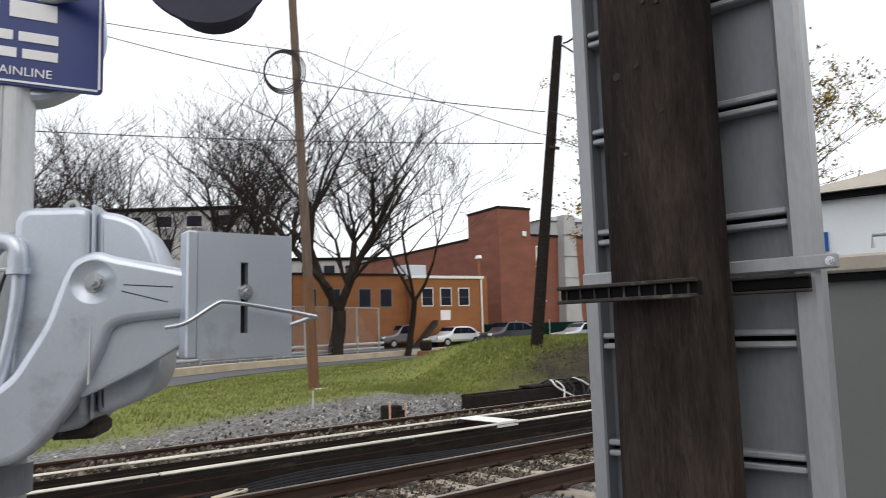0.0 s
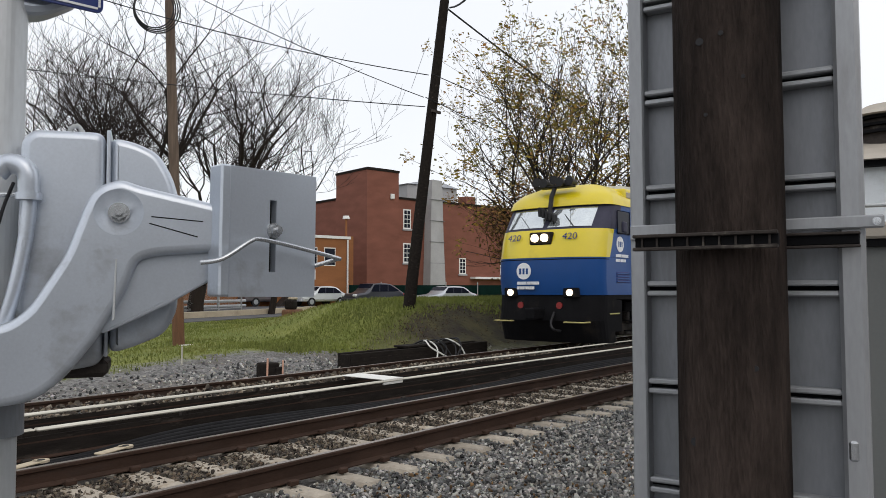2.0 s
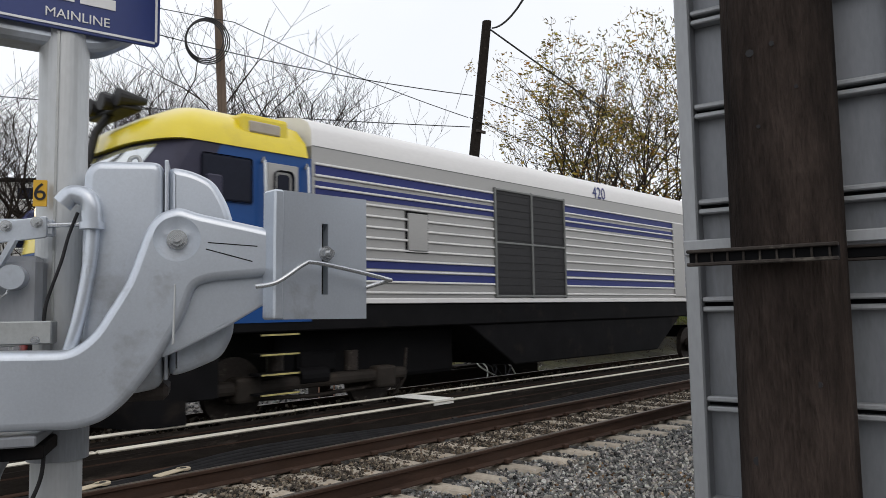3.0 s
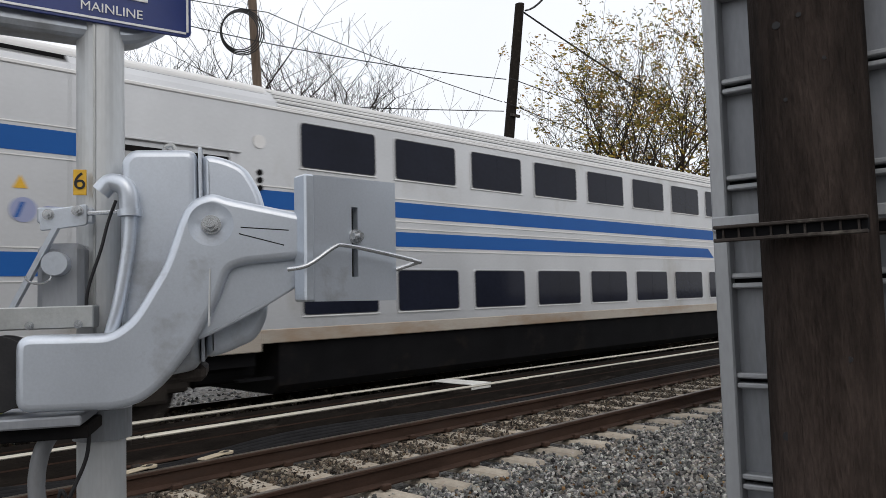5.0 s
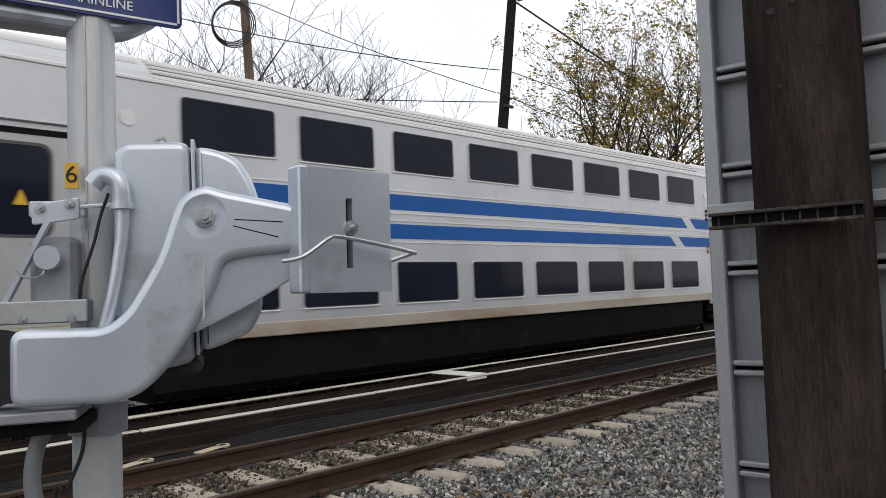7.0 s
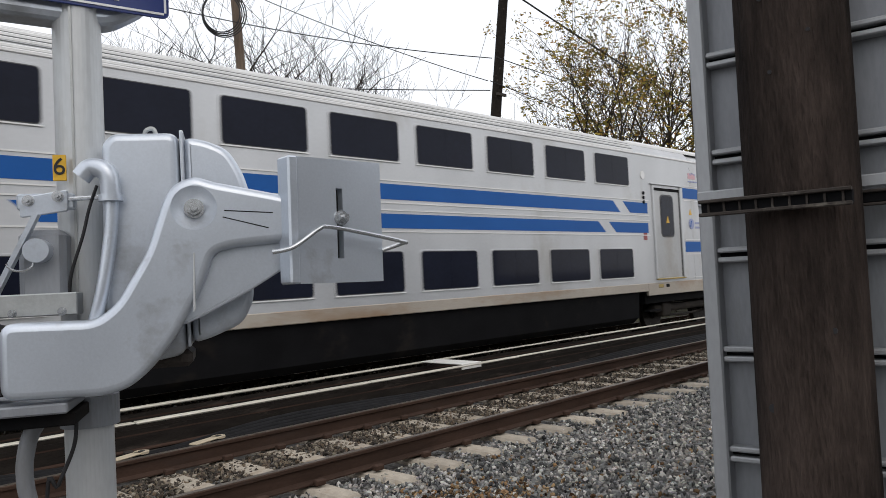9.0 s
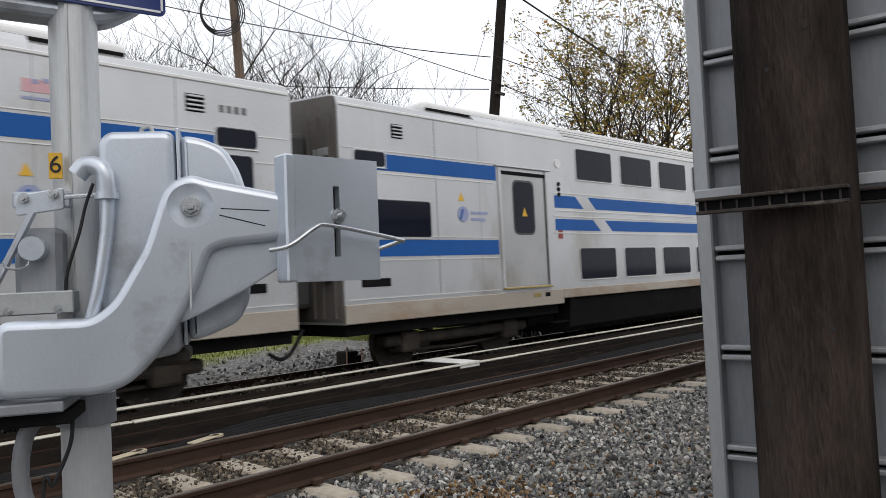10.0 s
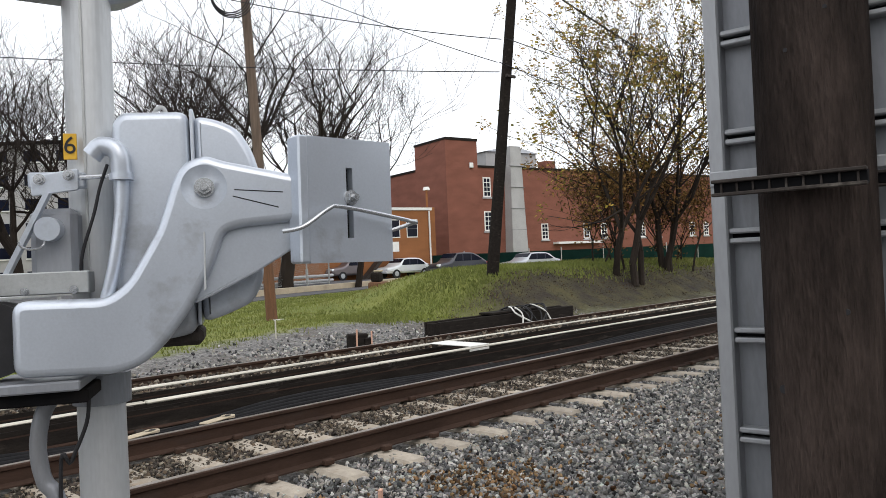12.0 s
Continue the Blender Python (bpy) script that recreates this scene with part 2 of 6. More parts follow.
def ground_material():
    """Ballast, grass, earth bank and asphalt on the one ground sheet, told apart by the plan and broken up by noise."""
    m = bpy.data.materials.new("ground_cover")
    m.use_nodes = True
    n, l = m.node_tree.nodes, m.node_tree.links
    b = n["Principled BSDF"]
    b.inputs["Roughness"].default_value = 0.95
    co = n.new("ShaderNodeTexCoord")
    sep = n.new("ShaderNodeSeparateXYZ")
    l.new(co.outputs["Object"], sep.inputs[0])

    def noise_tex(scale, detail=6, rough=0.6):
        t = n.new("ShaderNodeTexNoise")
        t.inputs["Scale"].default_value, t.inputs["Detail"].default_value, t.inputs["Roughness"].default_value = scale, detail, rough
        l.new(co.outputs["Object"], t.inputs["Vector"])
        return t.outputs["Fac"]

    def math_node(op, a, c):
        t = n.new("ShaderNodeMath")
        t.operation = op
        for k, v in enumerate((a, c)):
            if isinstance(v, (int, float)):
                t.inputs[k].default_value = v
            else:
                l.new(v, t.inputs[k])
        return t.outputs[0]

    def step(v, lo, hi):
        t = n.new("ShaderNodeMapRange")
        t.inputs["From Min"].default_value, t.inputs["From Max"].default_value = lo, hi
        l.new(v, t.inputs["Value"])
        return t.outputs[0]

    def blend(f, a, c):
        t = n.new("ShaderNodeMix")
        t.data_type = "RGBA"
        l.new(f, t.inputs[0])
        for k, v in ((6, a), (7, c)):
            if isinstance(v, tuple):
                t.inputs[k].default_value = (*v, 1)
            else:
                l.new(v, t.inputs[k])
        return t.outputs[2]

    vor = n.new("ShaderNodeTexVoronoi")
    vor.inputs["Scale"].default_value = 22
    l.new(co.outputs["Object"], vor.inputs["Vector"])
    bw = n.new("ShaderNodeRGBToBW")
    l.new(vor.outputs["Color"], bw.inputs[0])
    stone = blend(step(bw.outputs[0], 0.1, 0.9), (0.04, 0.039, 0.038), (0.27, 0.262, 0.25))
    stone = blend(step(noise_tex(0.9), 0.5, 0.72), stone, (0.085, 0.07, 0.055))
    grass = blend(step(noise_tex(0.7), 0.35, 0.65), (0.125, 0.155, 0.024), (0.185, 0.20, 0.04))
    grass = blend(step(noise_tex(3.5, 9, 0.7), 0.55, 0.78), grass, (0.12, 0.12, 0.035))
    earth = blend(step(noise_tex(1.4), 0.35, 0.7), (0.026, 0.020, 0.014), (0.075, 0.068, 0.024))
    wob = math_node("MULTIPLY", math_node("SUBTRACT", noise_tex(0.8), 0.5), 2.6)
    fine = math_node("MULTIPLY", math_node("SUBTRACT", noise_tex(6.0), 0.5), 1.2)
    edge = math_node("ADD", math_node("ADD", sep.outputs[1], wob), fine)
    # the grass begins about eleven metres from the near side, and further back along the line
    line = math_node("SUBTRACT", edge, math_node("MULTIPLY", math_node("MINIMUM", sep.outputs[0], 11.5), 0.36))
    line = math_node("ADD", line, math_node("MULTIPLY", math_node("MAXIMUM", math_node("SUBTRACT", sep.outputs[0], 12.0), 0.0), 0.95))
    line = math_node("MINIMUM", line, math_node("ADD", math_node("SUBTRACT", edge, 9.9), 9.6))
    colour = blend(step(line, 9.6, 10.4), stone, grass)
    bank = math_node("MULTIPLY", step(math_node("ADD", sep.outputs[0], wob), 12.2, 16.5), step(edge, 9.6, 10.6))
    bank = math_node("MULTIPLY", bank, step(math_node("SUBTRACT", 13.4, edge), -0.3, 0.9))
    colour = blend(bank, colour, earth)
    # darker, brown-black bed round the conductor rails
    bed = math_node("MULTIPLY", step(math_node("ADD", sep.outputs[1], fine), 4.5, 5.1), step(math_node("SUBTRACT", 8.9, sep.outputs[1]), 0.0, 0.5))
    colour = blend(bed, colour, blend(step(noise_tex(7.0), 0.4, 0.7), (0.012, 0.010, 0.009), (0.045, 0.036, 0.028)))
    l.new(colour, b.inputs["Base Color"])
    bp = n.new("ShaderNodeBump")
    bp.inputs["Strength"].default_value, bp.inputs["Distance"].default_value = 0.9, 0.05
    l.new(math_node("ADD", bw.outputs[0], noise_tex(9.0)), bp.inputs["Height"])
    l.new(bp.outputs[0], b.inputs["Normal"])
    return m


GROUND = ground_material()


# ---- mesh helpers ----
def link_mesh(name, bm, material, parent=None, label="", smooth=False):
    me = bpy.data.meshes.new(name)
    bm.to_mesh(me)
    bm.free()
    if material:
        me.materials.append(material)
    if smooth:
        me.shade_smooth()
        me.set_sharp_from_angle(angle=radians(smooth if smooth > 1 else 50))
        for p in me.polygons:
            if max(abs(v) for v in p.normal) > 0.9998:
                p.use_smooth = False
    ob = new(name, me)
    if parent:
        ob.parent = parent
    if label:
        tagged(ob, label)
    return ob


def part(name, bm, material, parent, label="", smooth=False):
    return link_mesh(name, bm, material, parent, label, smooth)


def thing(name, m, label, category, group="", kind=""):
    ob = new(name)
    ob.empty_display_size = 0.2
    ob.matrix_basis = m
    return tagged(ob, label, category, group, kind)


def add_box(bm, x0, x1, y0, y1, z0, z1, bevel=0.0, seg=1, turn=None):
    r = bmesh.ops.create_cube(bm, size=1.0)
    m = Matrix.Translation(((x0 + x1) / 2, (y0 + y1) / 2, (z0 + z1) / 2)) @ Matrix.Diagonal((x1 - x0, y1 - y0, z1 - z0, 1))
    bmesh.ops.transform(bm, matrix=(turn @ m) if turn else m, verts=r["verts"])
    if bevel:
        es = list({e for v in r["verts"] for e in v.link_edges})
        bmesh.ops.bevel(bm, geom=es, offset=bevel, segments=seg, affect="EDGES", profile=0.5)
    return bm


def box(*a, **k):
    return add_box(bmesh.new(), *a, **k)


def add_cyl(bm, p, q, r0, r1=None, n=20, caps=True):
    p, q = Vector(p), Vector(q)
    d = q - p
    m = Matrix.Translation((p + q) / 2) @ d.to_track_quat("Z", "Y").to_matrix().to_4x4()
    bmesh.ops.create_cone(bm, cap_ends=caps, segments=n, radius1=r0, radius2=r0 if r1 is None else r1, depth=d.length, matrix=m)
    return bm


def cyl(*a, **k):
    return add_cyl(bmesh.new(), *a, **k)


def add_tube(bm, pts, r, n=10):
    """A round bar bent through the points."""
    pts = [Vector(p) for p in pts]
    rings = []
    up = Vector((0.123, 0.31, 0.94)).normalized()
    for k, p in enumerate(pts):
        d = (pts[min(k + 1, len(pts) - 1)] - pts[max(k - 1, 0)]).normalized()
        a = d.cross(up).normalized()
        c = d.cross(a)
        rings.append([bm.verts.new(p + r * (math.cos(2 * math.pi * i / n) * a + math.sin(2 * math.pi * i / n) * c)) for i in range(n)])
    for u, v in zip(rings, rings[1:]):
        for i in range(n):
            bm.faces.new((u[i], u[(i + 1) % n], v[(i + 1) % n], v[i]))
    bm.faces.new(rings[0])
    bm.faces.new(rings[-1][::-1])
    bmesh.ops.recalc_face_normals(bm, faces=bm.faces)
    return bm


def tube(pts, r, n=10):
    return add_tube(bmesh.new(), pts, r, n)


def curve_points(pts, steps=8):
    """A smooth line through the points."""
    pts = [Vector(p) for p in pts]
    out = []
    for k in range(len(pts) - 1):
        p0, p1, p2, p3 = pts[max(k - 1, 0)], pts[k], pts[k + 1], pts[min(k + 2, len(pts) - 1)]
        for i in range(steps):
            t = i / steps
            out.append(0.5 * (2 * p1 + (p2 - p0) * t + (2 * p0 - 5 * p1 + 4 * p2 - p3) * t * t + (3 * p1 - p0 - 3 * p2 + p3) * t ** 3))
    return out + [pts[-1]]


def add_prism(bm, outline, y0, y1, bevel=0.0, seg=2):
    """An outline in x and z, made solid from y0 to y1."""
    a = [bm.verts.new((x, y0, z)) for x, z in outline]
    c = [bm.verts.new((x, y1, z)) for x, z in outline]
    k = len(a)
    f = [bm.faces.new(a), bm.faces.new(c[::-1])]
    side = [bm.faces.new((a[i], c[i], c[(i + 1) % k], a[(i + 1) % k])) for i in range(k)]
    bmesh.ops.recalc_face_normals(bm, faces=f + side)
    if bevel:
        bmesh.ops.bevel(bm, geom=list(f[0].edges) + list(f[1].edges), offset=bevel, segments=seg, affect="EDGES", profile=0.5)
    return bm


def prism(*a, **k):
    return add_prism(bmesh.new(), *a, **k)


def add_section(bm, outline, x0, x1):
    """An outline in y and z, made solid along x."""
    a = [bm.verts.new((x0, y, z)) for y, z in outline]
    c = [bm.verts.new((x1, y, z)) for y, z in outline]
    k = len(a)
    f = [bm.faces.new(a), bm.faces.new(c[::-1])] + [bm.faces.new((a[i], c[i], c[(i + 1) % k], a[(i + 1) % k])) for i in range(k)]
    bmesh.ops.recalc_face_normals(bm, faces=f)
    return bm


def section(*a):
    return add_section(bmesh.new(), *a)


def mesh_from(name, verts, faces, material):
    me = bpy.data.meshes.new(name)
    me.from_pydata(verts, [], faces)
    me.materials.append(material)
    me.update()
    return me


def text_bm(words, size, thick=0.002):
    """Built-in lettering as a mesh, in x and z, facing -y, centred."""
    cu = bpy.data.curves.new("words", "FONT")
    cu.body, cu.size, cu.extrude, cu.align_x, cu.align_y = words, size, thick, "CENTER", "CENTER"
    ob = bpy.data.objects.new("words", cu)
    scene.collection.objects.link(ob)
    bpy.context.view_layer.update()
    me = bpy.data.meshes.new_from_object(ob.evaluated_get(bpy.context.evaluated_depsgraph_get()))
    bm = bmesh.new()
    bm.from_mesh(me)
    bmesh.ops.transform(bm, matrix=pose(0, 0, 0, 90, 0, 0), verts=bm.verts)
    bpy.data.objects.remove(ob)
    bpy.data.curves.remove(cu)
    bpy.data.meshes.remove(me)
    return bm


def moved(bm, m):
    bmesh.ops.transform(bm, matrix=m, verts=bm.verts)
    return bm


# ---- the ground, one sheet out to the horizon ----
def smooth_step(v, a, b):
    t = min(max((v - a) / (b - a), 0.0), 1.0)
    return t * t * (3 - 2 * t)


def ground_z(x, y):
    z = -0.25 + 0.2 * smooth_step(y, 9.0, 15.0) + 0.05 * smooth_step(y, 15, 25)
    mound = 1.22 * smooth_step(x, 14.2, 18.2) * smooth_step(y, 10.2, 13.2) * (1 - smooth_step(y, 15.5, 23.0))
    z += mound * (1 - 0.25 * smooth_step(x, 24, 40))
    if y > 8.6 or y < 2.0:
        z += 0.05 * noise.noise(Vector((x * 0.5, y * 0.5, 3.0))) + 0.03 * noise.noise(Vector((x * 1.7, y * 1.7, 8.0)))
    return z


def build_ground():
    xs = [-1500, -600, -200, -90, -50, -35] + [-25 + 0.75 * k for k in range(100)] + [52, 56, 62, 70, 90, 150, 400, 900, 1600]
    ys = [-1500, -500, -150, -60, -30, -18] + [-12 + 0.6 * k for k in range(80)] + [38, 41, 45, 50, 60, 80, 150, 400, 900, 1600]
    verts = [(x, y, ground_z(x, y)) for y in ys for x in xs]
    w = len(xs)
    faces = [(j * w + i, j * w + i + 1, (j + 1) * w + i + 1, (j + 1) * w + i) for j in range(len(ys) - 1) for i in range(w - 1)]
    me = mesh_from("ground", verts, faces, GROUND)
    me.shade_smooth()
    tagged(new("ground", me), "grey ballast gravel, green grass and an earth bank", "ground", kind="structure")


build_ground()


def stones(name, label, count, area, size, seed, base, lo, hi, material=None, keep=None):
    """Broken stones, each a squashed irregular lump, scattered on the ground."""
    rng = np.random.default_rng(seed)
    ico = bmesh.new()
    bmesh.ops.create_icosphere(ico, subdivisions=1, radius=1.0)
    ico.verts.ensure_lookup_table()
    v0 = np.array([v.co[:] for v in ico.verts])
    f0 = np.array([[v.index for v in f.verts] for f in ico.faces])
    v0 = v0[:12] if len(v0) > 12 else v0
    ico.free()
    ico = bmesh.new()
    bmesh.ops.create_icosphere(ico, subdivisions=1, radius=1.0)
    v0 = np.array([v.co[:] for v in ico.verts])
    f0 = np.array([[v.index for v in f.verts] for f in ico.faces])
    ico.free()
    verts, faces = [], []
    x0, x1, y0, y1 = area
    done = 0
    while done < count:
        # denser towards the near end of the stretch
        x = x0 + (x1 - x0) * rng.random() ** 1.5
        y = y0 + (y1 - y0) * rng.random()
        if keep and not keep(x, y, rng):
            continue
        s = size * (0.5 + 0.9 * rng.random())
        q = Euler(rng.random(3) * 6.28).to_matrix()
        sh = v0 * (1 + 0.85 * (rng.random((len(v0), 1)) - 0.5)) * (np.array([1.0, 0.8, 0.6]) * (0.8 + 0.4 * rng.random(3))) * s
        sh = sh @ np.array(q).T + np.array([x, y, (base if base is not None else ground_z(x, y)) + s * (0.1 + 0.5 * rng.random())])
        faces.append(f0 + len(verts) * len(v0))
        verts.append(sh)
        done += 1
    me = bpy.data.meshes.new(name)
    me.from_pydata(np.concatenate(verts).tolist(), [], np.concatenate(faces).tolist())
    m = material or STONE_MIX
    me.materials.append(m)
    ob = new(name, me)
    return tagged(ob, label, "gravel", kind="stuff")


def island_material(name, dark, light, tint, warm):
    m = bpy.data.materials.new(name)
    m.use_nodes = True
    n, l = m.node_tree.nodes, m.node_tree.links
    b = n["Principled BSDF"]
    b.inputs["Roughness"].default_value = 0.92
    b.inputs["Specular IOR Level"].default_value = 0.15
    geo, rp = n.new("ShaderNodeNewGeometry"), n.new("ShaderNodeValToRGB")
    e = rp.color_ramp.elements
    e[0].color, e[1].color = (*dark, 1), (*light, 1)
    mid = rp.color_ramp.elements.new(0.55)
    mid.color = (*tint, 1)
    rust = rp.color_ramp.elements.new(0.72)
    rust.color = (*warm, 1)
    l.new(geo.outputs["Random Per Island"], rp.inputs["Fac"])
    ns, mx = n.new("ShaderNodeTexNoise"), n.new("ShaderNodeMix")
    ns.inputs["Scale"].default_value = 60
    mx.data_type, mx.blend_type = "RGBA", "MULTIPLY"
    mx.inputs[0].default_value = 0.5
    l.new(rp.outputs[0], mx.inputs[6])
    l.new(ns.outputs["Color"], mx.inputs[7])
    l.new(mx.outputs[2], b.inputs["Base Color"])
    return m


STONE_MIX = island_material("mixed_grey_ballast", (0.035, 0.036, 0.037), (0.66, 0.65, 0.61), (0.28, 0.281, 0.275), (0.34, 0.31, 0.27))
STONE_BROWN = island_material("brown_ballast", (0.025, 0.021, 0.018), (0.34, 0.30, 0.24), (0.115, 0.098, 0.08), (0.15, 0.11, 0.075))
LITTER = island_material("fallen_leaves", (0.06, 0.03, 0.014), (0.42, 0.30, 0.17), (0.2, 0.13, 0.07), (0.30, 0.17, 0.08))
LEAF = island_material("yellow_green_leaf", (0.07, 0.065, 0.015), (0.46, 0.36, 0.07), (0.25, 0.20, 0.035), (0.27, 0.13, 0.03))
BANK_LITTER = island_material("dark_leaf_litter", (0.02, 0.014, 0.009), (0.20, 0.145, 0.08), (0.07, 0.05, 0.028), (0.11, 0.068, 0.034))

# ---- tracks: rails, ties and covered third rails, along x ----
RAIL_OUT = ((-0.07, -0.172), (0.07, -0.172), (0.07, -0.16), (0.012, -0.14), (0.009, -0.045), (0.034, -0.034), (0.036, -0.008), (0.028, -0.002), (-0.028, -0.002), (-0.036, -0.008), (-0.034, -0.034), (-0.009, -0.045), (-0.012, -0.14), (-0.07, -0.16))


def railway_track(y_mid, label, ties_at, group):
    tr = thing("railway_track", pose(0, y_mid, 0), label, "railway track", group, kind="structure")
    for s in (-0.7525, 0.7525):
        r = part("rail", moved(section(RAIL_OUT, -60, 160), pose(0, s, 0)), RAIL, tr, "rust-brown steel rail with a worn bright head")
        part("rail_head", box(-60, 160, s - 0.027, s + 0.027, -0.004, 0.002), RAIL_TOP, r, "shiny worn running surface")
    tie = bmesh.new()
    add_box(tie, -0.125, 0.125, -1.27, 1.27, -0.38, -0.196, 0.03)
    me = bpy.data.meshes.new("tie")
    tie.to_mesh(me)
    tie.free()
    me.materials.append(TIE)
    clip = bmesh.new()
    for s in (-0.7525, 0.7525):
        for e in (-0.1, 0.1):
            add_box(clip, -0.05, 0.05, s + e - 0.03, s + e + 0.03, -0.18, -0.13, 0.01)
    mc = bpy.data.meshes.new("rail_clip")
    clip.to_mesh(mc)
    clip.free()
    mc.materials.append(RAIL)
    rng = random.Random(int(y_mid * 10))
    for k in ties_at:
        o = new("tie", me)
        o.parent = tr
        o.matrix_basis = pose(2.55 + 0.588 * k, rng.uniform(-0.04, 0.04), rng.uniform(-0.006, 0.004), 0, 0, rng.uniform(-1.2, 1.2))
        c = new("rail_clip", mc)
        c.parent = o
    return tr


railway_track(3.9525, "near railway track with rusty rails on concrete ties", range(-14, 90), "tracks")
railway_track(7.86, "far railway track that the train runs on", range(-14, 60), "tracks")


def third_rail(y, z, label):
    t = thing("third_rail", pose(0, y, 0), label, "third rail", "third rails", kind="structure")
    part("conductor_rail", moved(section(RAIL_OUT, -60, 160), pose(0, 0, 0.09)), RAIL, t, "dark steel conductor rail")
    rng = random.Random(3 + int(y))
    x = -9.0
    while x < 75:
        ln = 3.05
        o = part("cover_board", box(x, x + ln - 0.012, -0.048, 0.048, z - 0.024 + rng.uniform(-0.006, 0.006), z, 0.012), COVER_WHITE, t, "dirty white protective cover board")
        x += ln
    for k in range(50):
        bx = -7.4 + 1.75 * k
        part("bracket", add_box(box(bx - 0.03, bx + 0.03, 0.10, 0.16, -0.2, z - 0.05), bx - 0.05, bx + 0.05, -0.1, 0.12, -0.2, -0.06, 0.01), RUSTY, t)
    part("side_board", box(-12, 75, -0.035, -0.015, -0.1, z - 0.07), WOOD_DARK, t, "black side board of the conductor rail")
    return t


third_rail(5.44, 0.20, "third rail with white cover boards beside the near track")
third_rail(6.40, 0.20, "third rail with white cover boards beside the far track")
patch = thing("cover_sheet", pose(8.17, 5.88, 0.2), "white cover sheet bridging both third rail covers", "cover sheet")
part("sheet", box(-0.19, 0.19, -0.46, 0.40, 0.006, 0.022, 0.008), COVER_FRESH, patch)
part("skirt", box(-0.21, 0.21, -0.48, -0.46, -0.06, 0.02, 0.004), COVER_FRESH, patch)


DULL_BLACK = dull(mat("dusty_black_sheath", (0.013, 0.013, 0.014), 0.9, 0, 0.4, 6, 60, 0.2), 0.15)


def cable_run(pts, r, label, material=DULL_BLACK):
    o = link_mesh("cable", tube(curve_points(pts), r, 8), material, smooth=True)
    return tagged(o, label, "cable", "cables beside the track")


for k in range(4):
    yy = 4.98 + 0.07 * k
    cable_run([(-8, yy, -0.12), (0, yy + 0.03, -0.08 + 0.03 * k), (3, yy, -0.1), (5, yy + 0.02, -0.05 + 0.02 * k), (9, yy - 0.02, -0.08), (14, yy + 0.03, -0.06 + 0.02 * k), (24, yy, -0.08), (50, yy, -0.08)], 0.032, "thick black power cable lying beside the third rail")
for x in (2.95, 3.75):
    t = thing("tie_tag", pose(x, 5.0, -0.02, 0, 0, 20), "pale tie plate with a round hole", "tie plate", "pale plates")
    part("plate", add_cyl(box(-0.22, 0.12, -0.05, 0.05, -0.02, 0.0, 0.008), (0.15, 0, -0.02), (0.15, 0, 0.0), 0.07), KERB, t)
    part("hole", cyl((0.15, 0, -0.004), (0.15, 0, 0.004), 0.032), BLACK, t, "dark round hole")


def stone_keep(x, y, rng):
    on_tie = abs(((x - 2.55) / 0.588 + 0.5) % 1 - 0.5) * 0.588 < 0.15 and 2.68 < y < 5.22
    near_rail = min(abs(y - 3.2), abs(y - 4.705)) < 0.09
    if y < 3.0 and rng.random() > smooth_step(y + 0.5 * noise.noise(Vector((x, y, 9))), -1.3, -0.3) * smooth_step(x + 0.4 * noise.noise(Vector((x, y, 5))), 0.4, 1.3):
        return False
    return not near_rail and (not on_tie or rng.random() < (0.35 if y < 3.1 else 0.03 if y < 4.05 else 0.8) + 0.5 * max(0.0, noise.noise(Vector((x * 1.3, y * 1.6, 4)))))


stones("ballast", "loose grey broken stone ballast beside the track", 36000, (0.5, 17, -1.2, 3.1), 0.0205, 5, -0.228, 0, 0, keep=stone_keep)
stones("ballast", "brown-stained broken stone ballast between the rails", 14000, (0, 17, 3.25, 4.66), 0.02, 6, -0.211, 0, 0, STONE_BROWN, keep=stone_keep)
stones("ballast", "grey broken stone ballast beyond the tracks", 6500, (2, 24, 6.7, 13.2), 0.035, 7, None, 0, 0, keep=lambda x, y, rng: y < min(8.6 + 0.36 * x, 12.4 - 0.3 * max(0.0, x - 10.5)) + rng.normal() * 0.5)
stones("ballast", "grey broken stone ballast of the far track", 5000, (0, 30, 7.3, 8.5), 0.04, 17, -0.09, 0, 0, STONE_BROWN)
stones("leaf_litter", "brown dry leaves and dead weeds on gravel", 1500, (1.8, 7.5, -0.6, 2.6), 0.018, 8, -0.222, 0, 0, LITTER, keep=lambda x, y, rng: rng.random() < math.exp(-((x - 4.3) ** 2 + (y - 1.75) ** 2) * 5.0) + 0.05)


# ---- the train ----
Y_SIDE, TRAIN_W = 6.34, 3.04


def add_wheels(parent, xs, r=0.46):
    out = []
    for x in xs:
        w = part("wheel", cyl((0, -0.06, 0), (0, 0.06, 0), r, n=28), RUSTY, parent, "steel train wheel")
        w.matrix_basis = pose(x, 0.72, r)
        part("hub", cyl((0, -0.12, 0), (0, -0.05, 0), 0.16, 0.2, n=16), BOGIE, w)
        out.append(w)
    return out


